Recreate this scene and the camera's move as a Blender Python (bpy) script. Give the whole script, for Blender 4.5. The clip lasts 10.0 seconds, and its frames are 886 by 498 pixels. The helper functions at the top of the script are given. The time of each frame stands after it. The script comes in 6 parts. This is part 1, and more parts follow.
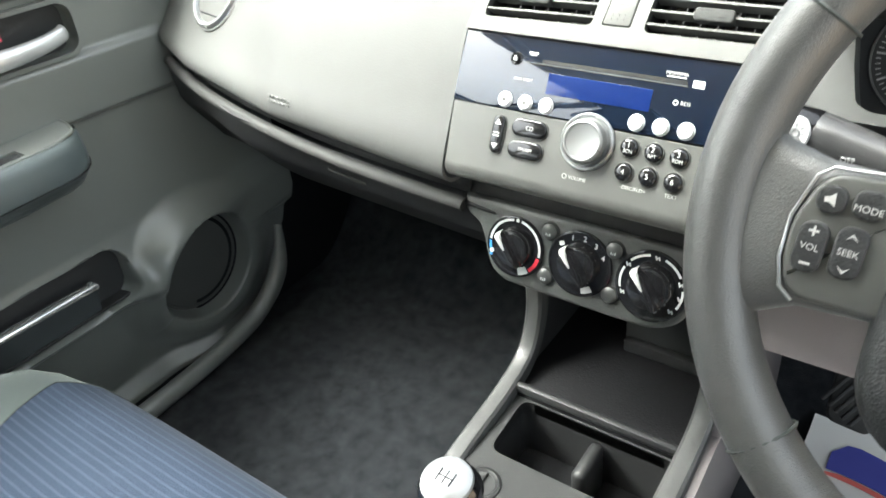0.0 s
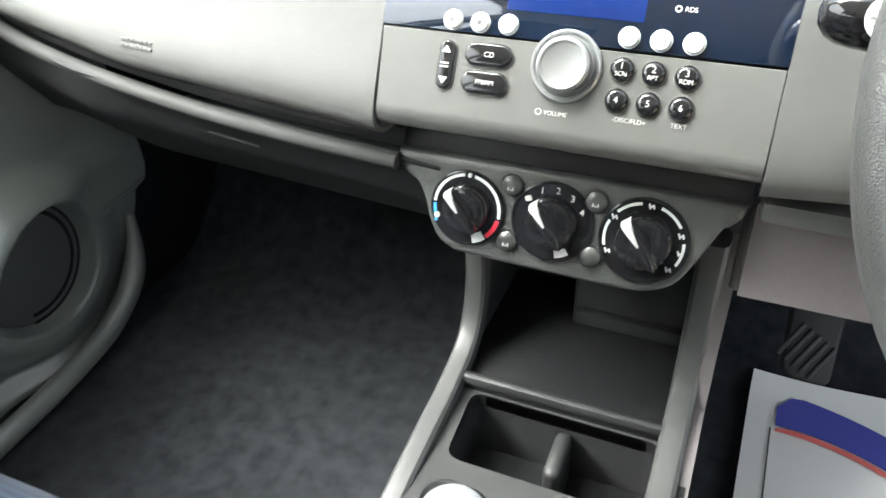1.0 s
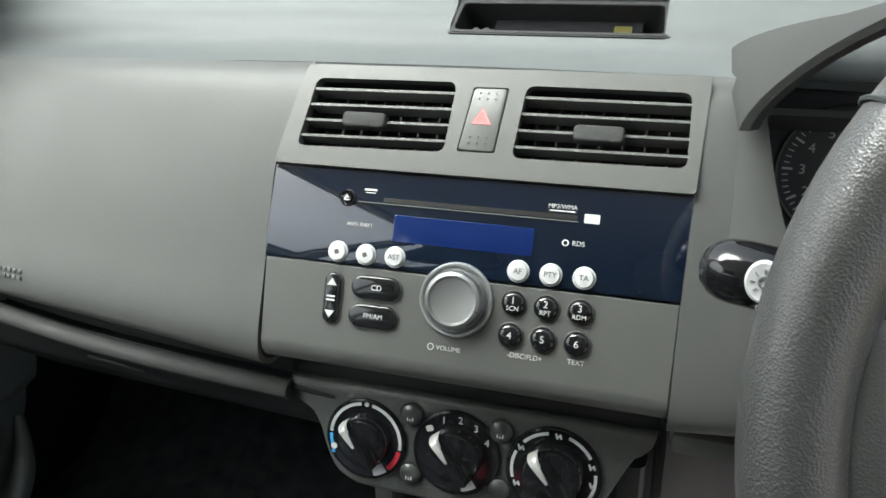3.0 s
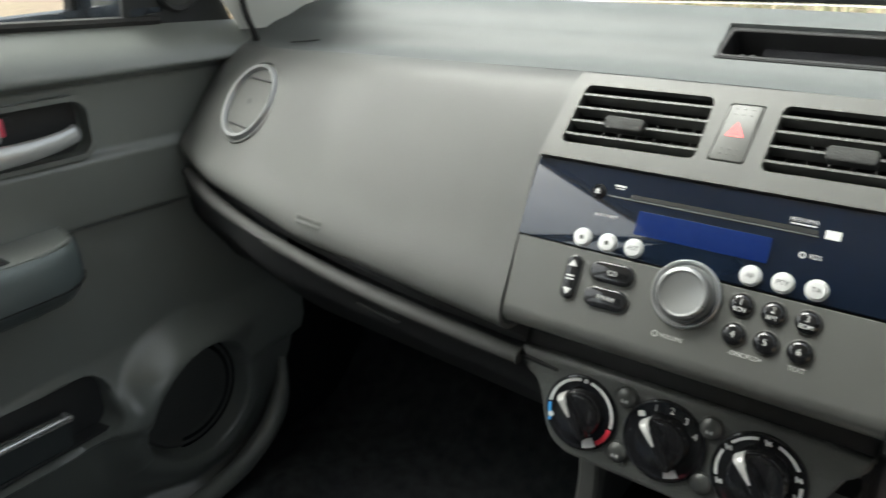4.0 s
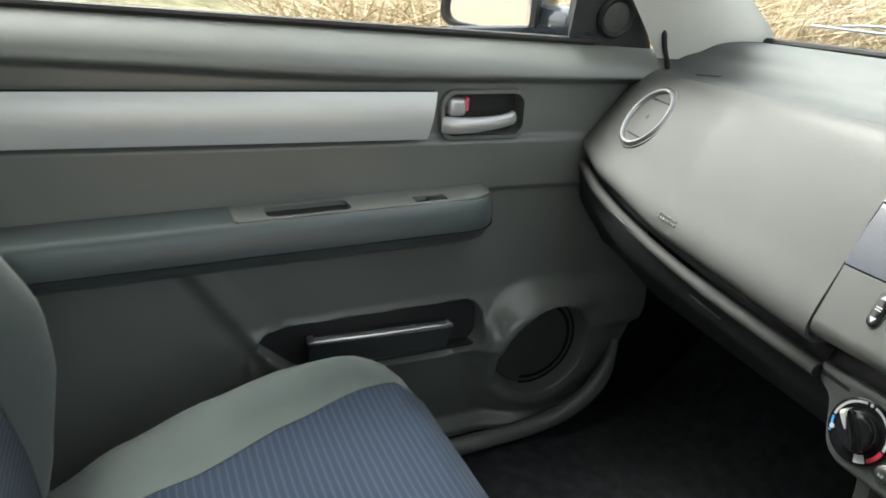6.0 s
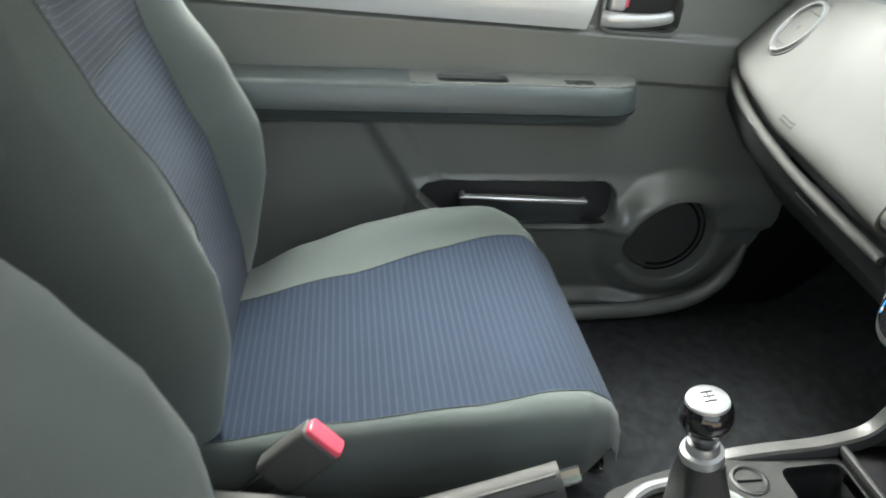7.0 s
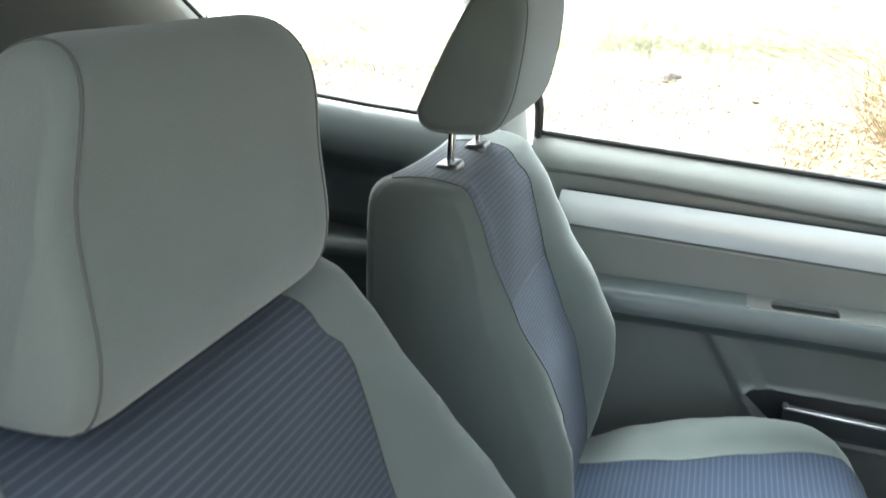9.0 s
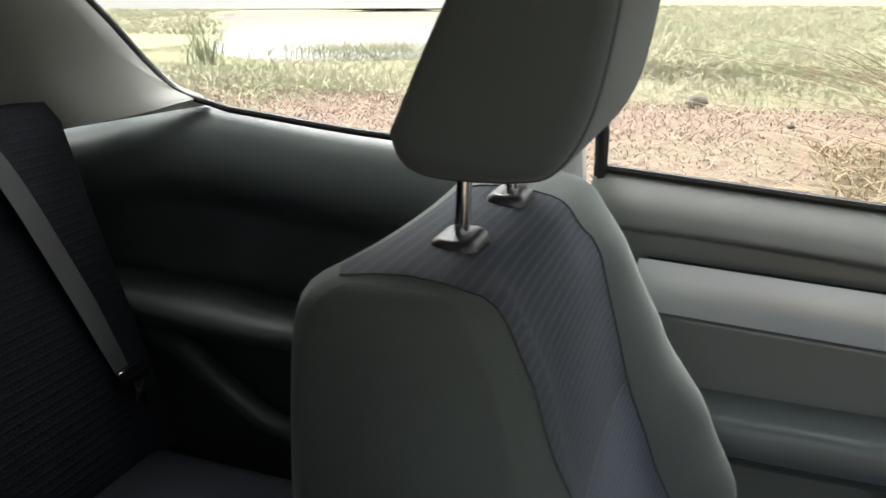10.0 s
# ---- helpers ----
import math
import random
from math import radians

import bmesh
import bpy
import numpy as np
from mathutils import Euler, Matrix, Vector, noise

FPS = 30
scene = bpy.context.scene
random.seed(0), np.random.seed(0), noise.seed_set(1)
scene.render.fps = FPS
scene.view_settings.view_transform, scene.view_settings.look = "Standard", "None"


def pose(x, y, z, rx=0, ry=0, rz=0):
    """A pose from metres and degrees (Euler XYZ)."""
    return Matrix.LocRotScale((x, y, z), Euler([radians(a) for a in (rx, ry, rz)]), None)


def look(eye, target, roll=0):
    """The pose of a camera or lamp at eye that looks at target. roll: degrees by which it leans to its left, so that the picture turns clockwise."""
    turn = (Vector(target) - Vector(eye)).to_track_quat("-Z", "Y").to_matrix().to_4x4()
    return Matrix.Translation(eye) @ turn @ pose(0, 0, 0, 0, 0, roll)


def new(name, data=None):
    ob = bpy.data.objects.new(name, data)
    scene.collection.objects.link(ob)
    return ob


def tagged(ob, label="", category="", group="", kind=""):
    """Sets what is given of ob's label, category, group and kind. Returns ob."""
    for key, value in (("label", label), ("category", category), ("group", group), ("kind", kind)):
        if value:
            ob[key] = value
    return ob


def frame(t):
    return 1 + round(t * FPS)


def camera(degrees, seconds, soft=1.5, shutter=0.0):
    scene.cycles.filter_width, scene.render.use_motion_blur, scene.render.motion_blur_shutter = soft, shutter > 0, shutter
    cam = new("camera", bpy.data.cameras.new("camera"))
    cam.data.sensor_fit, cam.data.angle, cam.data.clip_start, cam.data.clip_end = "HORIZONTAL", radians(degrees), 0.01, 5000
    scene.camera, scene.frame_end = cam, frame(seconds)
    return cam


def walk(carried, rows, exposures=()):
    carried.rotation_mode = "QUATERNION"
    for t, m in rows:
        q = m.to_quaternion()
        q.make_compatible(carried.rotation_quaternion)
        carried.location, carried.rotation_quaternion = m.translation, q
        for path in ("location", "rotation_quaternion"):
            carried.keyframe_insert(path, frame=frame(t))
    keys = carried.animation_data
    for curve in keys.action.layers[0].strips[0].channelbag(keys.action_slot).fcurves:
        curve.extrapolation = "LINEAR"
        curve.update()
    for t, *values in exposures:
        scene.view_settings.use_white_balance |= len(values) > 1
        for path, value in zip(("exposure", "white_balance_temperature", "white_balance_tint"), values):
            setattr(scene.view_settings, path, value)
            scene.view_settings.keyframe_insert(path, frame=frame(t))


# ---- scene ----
cam = camera(60.6, 10.0, shutter=0.3)
PATH = [
    (0, (0.257, 0.48, 0.839), (-0.782, 1.771, -0.281), -6.4),
    (0.5, (0.1892, 0.4836, 0.7798), (-0.6742, 1.8816, -0.3592), -4.54),
    (1, (0.1202, 0.5308, 0.7486), (-0.5517, 2.0018, -0.4278), -2.7),
    (1.5, (0.11, 0.5842, 0.7358), (-0.4212, 2.1702, -0.3606), -1.86),
    (2, (0.1166, 0.6, 0.7644), (-0.365, 2.2828, -0.202), -1.76),
    (2.1, (0.1166, 0.613, 0.7694), (-0.363, 2.3058, -0.183), -1.86),
    (2.2, (0.1246, 0.609, 0.7734), (-0.367, 2.3188, -0.139), -2.06),
    (3.4, (0.131, 0.609, 0.8), (-0.582, 2.242, -0.109), -2.2),
    (3.5, (0.135, 0.595, 0.788), (-0.645, 2.224, -0.071), -1.9),
    (4, (0.151, 0.534, 0.794), (-0.96, 1.984, -0.022), -1.9),
    (4.5, (0.147, 0.492, 0.809), (-1.227, 1.704, 0.007), -1.7),
    (5, (0.136, 0.458, 0.81), (-1.391, 1.502, 0.05), -0.5),
    (6.5, (0.43, 0.404, 0.834), (-1.297, 0.94, -0.021), 3.3),
    (7, (0.515, 0.421, 0.84), (-1.201, 0.686, -0.154), 4.2),
    (7.5, (0.619, 0.453, 0.869), (-1.061, 0.384, -0.213), 4.7),
    (8, (0.778, 0.488, 0.957), (-0.884, 0.089, -0.081), 2.5),
    (8.5, (0.811, 0.502, 1.048), (-0.893, -0.105, 0.196), 1.0),
    (9, (0.753, 0.416, 1.063), (-1.013, -0.198, 0.354), 0.8),
    (9.5, (0.526, 0.36, 1.013), (-1.28, -0.266, 0.405), 0.9),
    (9.7, (0.348, 0.318, 0.978), (-1.446, -0.337, 0.361), 0.2),
    (10, (0.244, 0.246, 0.960), (-1.543, -0.417, 0.318), 0.0),
]
EXPOSURES = [(0, 3.25, 6450, 3), (1, 3.37, 6400, 4.5), (1.5, 3.5, 6350, 4), (2, 2.98, 6250, 3), (3.4, 1.75, 6350, 2.5), (4, 1.75, 6500, 3), (5, 2.05, 6500, 3), (6.5, 2.4, 6500, 3), (7.5, 3.22, 6500, 3), (8, 3.3, 6450, 3), (8.7, 3.36, 6200, 0.5), (9, 3.02, 6000, 0.5), (9.3, 2.5, 6200, 5), (9.6, 1.9, 6500, 7), (10, 1.65, 6500, 7)]
walk(cam, [(t, look(eye, target, roll)) for t, eye, target, roll in PATH], EXPOSURES)

# ---- world and light ----
world = bpy.data.worlds.new("overcast_sky")
scene.world = world
world.use_nodes = True
wn = world.node_tree.nodes
sky = wn.new("ShaderNodeTexSky")
sky.sky_type, sky.sun_disc = "NISHITA", False
sky.sun_elevation, sky.sun_rotation = radians(54), radians(244)
sky.air_density, sky.dust_density, sky.ozone_density = 1.0, 4.0, 1.0
wn["Background"].inputs["Strength"].default_value = 0.105
haze = wn.new("ShaderNodeHueSaturation")
haze.inputs["Saturation"].default_value = 0.3
world.node_tree.links.new(sky.outputs["Color"], haze.inputs["Color"])
world.node_tree.links.new(haze.outputs["Color"], wn["Background"].inputs["Color"])
sun = new("sun", bpy.data.lights.new("sun", "SUN"))
sun.data.energy, sun.data.angle, sun.data.color = 2.1, radians(40), (1.0, 0.98, 0.94)
sun.matrix_world = look((0, 0, 0), (0.52, 0.25, -0.82))


# ---- materials ----
def material(name, color, rough=0.5, metal=0.0, spec=0.5, tint=None, tint_scale=6.0, grain=0.0, grain_scale=900.0,
             voronoi=False, wear=0.0, coat=0.0, sheen=0.0, spread=0.0):
    """A surface with two scales of variation: broad stains and fine grain relief."""
    m = bpy.data.materials.new(name)
    m.use_nodes = True
    nt = m.node_tree
    n, l = nt.nodes, nt.links
    b = n["Principled BSDF"]
    b.inputs["Roughness"].default_value, b.inputs["Metallic"].default_value = rough, metal
    b.inputs["Specular IOR Level"].default_value = spec
    b.inputs["Coat Weight"].default_value = coat
    b.inputs["Sheen Weight"].default_value = sheen
    co = n.new("ShaderNodeTexCoord")
    big = n.new("ShaderNodeTexNoise")
    big.inputs["Scale"].default_value, big.inputs["Detail"].default_value = tint_scale, 5.0
    l.new(co.outputs["Object"], big.inputs["Vector"])
    ramp = n.new("ShaderNodeMix")
    ramp.data_type = "RGBA"
    t = tint or tuple(c * 0.8 for c in color)
    ramp.inputs["A"].default_value, ramp.inputs["B"].default_value = (*color, 1), (*t, 1)
    if spread:
        pull = n.new("ShaderNodeMapRange")
        pull.inputs["From Min"].default_value, pull.inputs["From Max"].default_value = 0.5 - spread, 0.5 + spread
        l.new(big.outputs["Fac"], pull.inputs["Value"])
        l.new(pull.outputs["Result"], ramp.inputs["Factor"])
    else:
        l.new(big.outputs["Fac"], ramp.inputs["Factor"])
    l.new(ramp.outputs["Result"], b.inputs["Base Color"])
    if wear:
        mr = n.new("ShaderNodeMapRange")
        mr.inputs["To Min"].default_value, mr.inputs["To Max"].default_value = max(rough - wear, 0.02), rough + wear
        l.new(big.outputs["Fac"], mr.inputs["Value"])
        l.new(mr.outputs["Result"], b.inputs["Roughness"])
    if grain:
        tex = n.new("ShaderNodeTexVoronoi" if voronoi else "ShaderNodeTexNoise")
        tex.inputs["Scale"].default_value = grain_scale
        l.new(co.outputs["Object"], tex.inputs["Vector"])
        bump = n.new("ShaderNodeBump")
        bump.inputs["Strength"].default_value, bump.inputs["Distance"].default_value = grain, 0.004 if spread else 0.001
        l.new(tex.outputs["Distance" if voronoi else "Fac"], bump.inputs["Height"])
        l.new(bump.outputs["Normal"], b.inputs["Normal"])
    return m


def striped(name, color, line, axis, period, rough=0.85, amount=0.4, turn=0.0, sheen=0.03):
    """Woven fabric with fine raised lines."""
    m = material(name, color, rough, tint=tuple(c * 0.75 for c in color), tint_scale=9, sheen=sheen, spec=0.15)
    nt = m.node_tree
    n, l = nt.nodes, nt.links
    b = n["Principled BSDF"]
    base = b.inputs["Base Color"].links[0].from_socket
    co = n.new("ShaderNodeTexCoord")
    wave = n.new("ShaderNodeTexWave")
    wave.wave_type, wave.bands_direction, wave.wave_profile = "BANDS", axis, "SIN"
    wave.inputs["Scale"].default_value = 0.314 / period * (1.2 if turn else 1.0)
    wave.inputs["Distortion"].default_value, wave.inputs["Detail"].default_value = 0.25, 2.0
    wave.inputs["Detail Scale"].default_value = 3.0
    lay = n.new("ShaderNodeMapping")
    lay.inputs["Rotation"].default_value = (radians(turn), 0, 0)
    l.new(co.outputs["Object"], lay.inputs["Vector"])
    l.new(lay.outputs["Vector"], wave.inputs["Vector"])
    cr = n.new("ShaderNodeValToRGB")
    cr.color_ramp.elements[0].position, cr.color_ramp.elements[1].position = 0.58, 0.96
    l.new(wave.outputs["Fac"], cr.inputs["Fac"])
    weave = n.new("ShaderNodeTexVoronoi")
    weave.inputs["Scale"].default_value = 420
    l.new(co.outputs["Object"], weave.inputs["Vector"])
    mul = n.new("ShaderNodeMath")
    mul.operation = "MULTIPLY"
    mul.inputs[1].default_value = amount
    l.new(cr.outputs["Color"], mul.inputs[0])
    mix = n.new("ShaderNodeMix")
    mix.data_type = "RGBA"
    mix.inputs["B"].default_value = (*line, 1)
    l.new(mul.outputs["Value"], mix.inputs["Factor"])
    l.new(base, mix.inputs["A"])
    l.new(mix.outputs["Result"], b.inputs["Base Color"])
    add = n.new("ShaderNodeMath")
    l.new(cr.outputs["Color"], add.inputs[0])
    l.new(weave.outputs["Distance"], add.inputs[1])
    bump = n.new("ShaderNodeBump")
    bump.inputs["Strength"].default_value, bump.inputs["Distance"].default_value = 0.28, 0.001
    l.new(add.outputs["Value"], bump.inputs["Height"])
    l.new(bump.outputs["Normal"], b.inputs["Normal"])
    return m


def glowing(name, color, strength):
    m = material(name, color, 0.4)
    b = m.node_tree.nodes["Principled BSDF"]
    b.inputs["Emission Color"].default_value = (*color, 1)
    b.inputs["Emission Strength"].default_value = strength
    return m


def glass(name, rough=0.0, tint=(1, 1, 1)):
    m = bpy.data.materials.new(name)
    m.use_nodes = True
    b = m.node_tree.nodes["Principled BSDF"]
    b.inputs["Base Color"].default_value = (*tint, 1)
    b.inputs["Roughness"].default_value = rough
    b.inputs["Transmission Weight"].default_value = 1.0
    b.inputs["IOR"].default_value = 1.45
    return m


DASH = material("grained_grey_dash_plastic", (0.069, 0.071, 0.068), 0.54, tint=(0.059, 0.061, 0.058), grain=0.045, grain_scale=620, voronoi=True, wear=0.05)
# Darker twin of the dash plastic; the ledge's shade is put into it
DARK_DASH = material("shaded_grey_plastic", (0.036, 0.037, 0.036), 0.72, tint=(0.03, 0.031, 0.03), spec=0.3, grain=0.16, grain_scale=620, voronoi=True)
DASH_TOP = material("matte_grey_dash_top", (0.082, 0.09, 0.09), 0.66, tint=(0.072, 0.079, 0.079), grain=0.05, grain_scale=500, voronoi=True)
SATIN = material("satin_grey_plastic", (0.087, 0.089, 0.084), 0.4, tint=(0.075, 0.077, 0.073), wear=0.05, grain=0.05, grain_scale=1400)
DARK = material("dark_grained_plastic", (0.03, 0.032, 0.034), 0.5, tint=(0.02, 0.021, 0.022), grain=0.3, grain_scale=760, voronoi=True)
BLACK = material("black_plastic", (0.008, 0.008, 0.009), 0.5, tint=(0.005, 0.005, 0.005))
GLOSS = material("glossy_black_plastic", (0.01, 0.01, 0.011), 0.12, tint=(0.007, 0.007, 0.008), coat=0.4)
NAVY = material("gloss_navy_panel", (0.004, 0.008, 0.018), 0.05, tint=(0.003, 0.006, 0.014), spec=0.6, coat=1.0)
LCD = material("blue_display", (0.006, 0.018, 0.09), 0.12, tint=(0.005, 0.014, 0.075))
SILVER = material("satin_silver_paint", (0.37, 0.38, 0.385), 0.36, metal=0.75, tint=(0.32, 0.33, 0.335), wear=0.05)
STRIP = material("brushed_silver_trim", (0.74, 0.765, 0.76), 0.4, metal=0.4, tint=(0.68, 0.705, 0.7), wear=0.05)
CHROME = material("chrome", (0.75, 0.75, 0.75), 0.12, metal=1.0)
WHITE = material("white_print", (0.55, 0.55, 0.54), 0.5)
# Pale grey puts the sky's reflection on black satin into the colour
WIPER = material("wiper_sky_sheen", (0.26, 0.29, 0.33), 0.32, metal=0.5, tint=(0.2, 0.225, 0.26))
# Near-black floors of cubby and tray; recess shade is put into the colour
CUBBY = material("shaded_recess_floor", (0.011, 0.011, 0.012), 0.8, spec=0.15, tint=(0.008, 0.008, 0.009), tint_scale=30, grain=0.4, grain_scale=400)
LEVER = material("bright_silver_lever", (0.66, 0.67, 0.67), 0.3, metal=0.6, tint=(0.6, 0.61, 0.61), wear=0.04)
FOIL = material("silver_foil_edge", (0.92, 0.92, 0.91), 0.18, metal=0.85, tint=(0.86, 0.86, 0.85), grain=0.3, grain_scale=90)
BUTTON = material("pale_silver_button", (0.62, 0.63, 0.63), 0.4, metal=0.2)
DOOR = material("door_plastic", (0.172, 0.184, 0.175), 0.3, tint=(0.148, 0.159, 0.151), grain=0.08, grain_scale=1100, voronoi=True, spec=0.9)
BOOK = material("dark_laminated_cover", (0.05, 0.058, 0.06), 0.22, tint=(0.04, 0.047, 0.05), coat=0.3)
ARM = material("armrest_plastic", (0.085, 0.105, 0.108), 0.3, tint=(0.073, 0.09, 0.093), grain=0.1, grain_scale=1000, voronoi=True, spec=0.6)
CONSOLE = material("console_grey_plastic", (0.034, 0.035, 0.035), 0.6, tint=(0.028, 0.029, 0.029), spec=0.2, grain=0.12, grain_scale=900, voronoi=True, wear=0.05)
TUNNEL = material("pale_console_plastic", (0.15, 0.148, 0.142), 0.5, tint=(0.125, 0.123, 0.118), grain=0.12, grain_scale=900, voronoi=True)
GRIP = material("dull_grey_grip", (0.075, 0.075, 0.072), 0.6, tint=(0.06, 0.06, 0.058), grain=0.2, grain_scale=900, voronoi=True)
HEATER = material("grained_charcoal_plastic", (0.056, 0.059, 0.057), 0.5, tint=(0.047, 0.05, 0.048), grain=0.28, grain_scale=480, voronoi=True)
DOME = material("satin_charcoal_button", (0.04, 0.042, 0.041), 0.36, tint=(0.034, 0.036, 0.035))
# Pale grey for the reflection drawn on the dial grips
GRIP_GLINT = material("satin_grey_grip_glint", (0.42, 0.42, 0.41), 0.35, metal=0.3)
KNOB = material("spun_silver_knob", (0.27, 0.275, 0.275), 0.4, metal=0.8, tint=(0.23, 0.235, 0.235))
# Lid and crease plastic; shade under the ledge is put into the colour
LID = material("shaded_lid_plastic", (0.02, 0.021, 0.022), 0.65, tint=(0.016, 0.017, 0.018), spec=0.3, grain=0.2, grain_scale=760, voronoi=True)
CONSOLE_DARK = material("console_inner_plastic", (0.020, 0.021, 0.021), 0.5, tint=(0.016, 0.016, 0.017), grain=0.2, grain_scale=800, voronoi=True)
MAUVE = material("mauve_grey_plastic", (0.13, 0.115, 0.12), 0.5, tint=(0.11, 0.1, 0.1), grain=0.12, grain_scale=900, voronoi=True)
GREY_CLOTH = material("grey_green_cloth", (0.106, 0.125, 0.12), 0.9, tint=(0.089, 0.105, 0.101), tint_scale=14, grain=0.5, grain_scale=900, sheen=0.2, spec=0.2)
BLUE_SEAT = striped("blue_seat_cloth", (0.023, 0.034, 0.056), (0.056, 0.073, 0.103), "Y", 0.0092, amount=0.38)
BLUE_BACK = striped("blue_back_cloth", (0.058, 0.071, 0.094), (0.128, 0.150, 0.182), "Z", 0.0078, amount=0.36, turn=-45)
GREY_BACK = striped("charcoal_ribbed_cloth", (0.047, 0.056, 0.073), (0.118, 0.134, 0.154), "Z", 0.0088, amount=0.3, turn=-45)
# Dark navy cloth taken to near black; cabin shade is in the colour
REAR_CLOTH = striped("dark_shaded_rear_cloth", (0.005, 0.007, 0.011), (0.008, 0.010, 0.014), "Z", 0.012, amount=0.2, sheen=0.0)
SEAM = material("seam_thread", (0.06, 0.068, 0.066), 0.85)
CARPET = material("dark_blue_carpet", (0.011, 0.0125, 0.0155), 0.95, tint=(0.038, 0.042, 0.048), tint_scale=42, grain=1.0, grain_scale=900, sheen=0.05, spec=0.1, spread=0.22)
# Near-black carpet for the left kick panel; footwell shade is in the colour
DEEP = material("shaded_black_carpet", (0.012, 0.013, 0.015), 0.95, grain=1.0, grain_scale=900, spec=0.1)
CONSOLE_ARM = material("console_arm_plastic", (0.054, 0.055, 0.054), 0.42, tint=(0.045, 0.046, 0.045), grain=0.08, grain_scale=1000, voronoi=True, wear=0.05)
BOOT = material("black_boot_leather", (0.018, 0.018, 0.019), 0.5, grain=0.4, grain_scale=500, voronoi=True)
LEATHER = material("worn_black_leather", (0.085, 0.086, 0.085), 0.36, tint=(0.068, 0.069, 0.068), tint_scale=14, grain=0.22, grain_scale=1100, voronoi=True, spec=0.9, coat=0.08)
RUBBER = material("black_rubber", (0.012, 0.012, 0.012), 0.65)
LIGHT_TRIM = material("pale_grey_trim", (0.76, 0.77, 0.73), 0.6, tint=(0.7, 0.71, 0.67), grain=0.2, grain_scale=700)
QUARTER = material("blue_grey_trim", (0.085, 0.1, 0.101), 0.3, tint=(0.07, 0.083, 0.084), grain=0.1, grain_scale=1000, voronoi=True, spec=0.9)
RED = material("red_release_button", (0.8, 0.11, 0.17), 0.35, tint=(0.75, 0.09, 0.14))
BLUE_MARK = material("blue_print", (0.05, 0.3, 0.7), 0.45)
RED_MARK = material("red_print", (0.75, 0.04, 0.07), 0.45)
HAZARD = glowing("lit_red_triangle", (0.9, 0.12, 0.12), 0.35)
PAPER = material("white_paper", (0.8, 0.79, 0.76), 0.7, tint=(0.74, 0.73, 0.7), tint_scale=5)
PAPER_BLUE = material("blue_ink", (0.075, 0.085, 0.42), 0.6)
PAPER_RED = material("red_ink", (0.78, 0.17, 0.15), 0.6)
BELT = material("belt_webbing", (0.036, 0.037, 0.041), 0.65, tint=(0.027, 0.028, 0.032), grain=0.6, grain_scale=1500)
PAINT = material("pearl_car_paint", (0.45, 0.46, 0.47), 0.2, coat=0.6)
DARK_PAINT = material("dark_blue_car_paint", (0.02, 0.026, 0.035), 0.2, coat=0.6)
GAUGE = material("gauge_face", (0.035, 0.036, 0.037), 0.5)
STALK = material("satin_stalk_plastic", (0.05, 0.05, 0.051), 0.28)
# Grille kept darker than the door plastic; footwell shade is in the colour
SPEAKER = material("speaker_mesh", (0.06, 0.063, 0.061), 0.6, grain=0.5, grain_scale=380, voronoi=True)
GLASS = glass("window_glass")
MIRROR = material("mirror_glass", (0.85, 0.86, 0.86), 0.01, metal=1.0, tint=(0.85, 0.86, 0.86))


# ---- mesh tools ----
def part(name, bm, mat, parent=None, label="", smooth=35):
    """Links a bmesh as one mesh object, under a thing or a part."""
    bmesh.ops.recalc_face_normals(bm, faces=bm.faces)
    me = bpy.data.meshes.new(name)
    bm.to_mesh(me)
    bm.free()
    me.materials.append(mat)
    me.shade_smooth()
    me.set_sharp_from_angle(angle=radians(smooth))
    ob = new(name, me)
    ob.parent = parent
    if parent is not None:
        if parent.type == "EMPTY":
            ob.matrix_parent_inverse = parent.matrix_basis.inverted()
    if label:
        tagged(ob, label)
    return ob


def thing(name, label, category, at=(0, 0, 0), group="", kind=""):
    ob = new(name)
    ob.empty_display_size = 0.05
    ob.location = at
    return tagged(ob, label, category, group, kind)


def structure(name, bm, mat, label, smooth=35):
    return tagged(part(name, bm, mat, None, label, smooth), kind="structure")


def plane_of(origin, u, v):
    """Local axes: x along u, y along v, z out of the plane."""
    u, v = Vector(u).normalized(), Vector(v).normalized()
    n = u.cross(v)
    m = Matrix((u, v, n)).transposed().to_4x4()
    m.translation = origin
    return m


def rbox(c, size, r=0.003, seg=2, m=None, bm=None):
    """A box with rounded edges."""
    out = bm or bmesh.new()
    made = bmesh.ops.create_cube(out, size=1.0)
    vs = made["verts"]
    bmesh.ops.scale(out, vec=size, verts=vs)
    bmesh.ops.translate(out, vec=c, verts=vs)
    es = list({e for v in vs for e in v.link_edges})
    if r:
        got = bmesh.ops.bevel(out, geom=es, offset=min(r, min(size) * 0.49), segments=seg, affect="EDGES", profile=0.5)
        vs = list({v for f in got["faces"] for v in f.verts} | {v for v in vs if v.is_valid})
    if m is not None:
        bmesh.ops.transform(out, matrix=m, verts=vs)
    return out


def rrect(w, h, r, n=5, cx=0.0, cy=0.0):
    pts = []
    for sx, sy, a0 in ((1, 1, 0), (-1, 1, 90), (-1, -1, 180), (1, -1, 270)):
        for k in range(n + 1):
            a = radians(a0 + 90 * k / n)
            pts.append((cx + sx * (w / 2 - r) + r * math.cos(a), cy + sy * (h / 2 - r) + r * math.sin(a)))
    return pts


def disc(r, n=32, cx=0.0, cy=0.0):
    return [(cx + r * math.cos(2 * math.pi * k / n), cy + r * math.sin(2 * math.pi * k / n)) for k in range(n)]


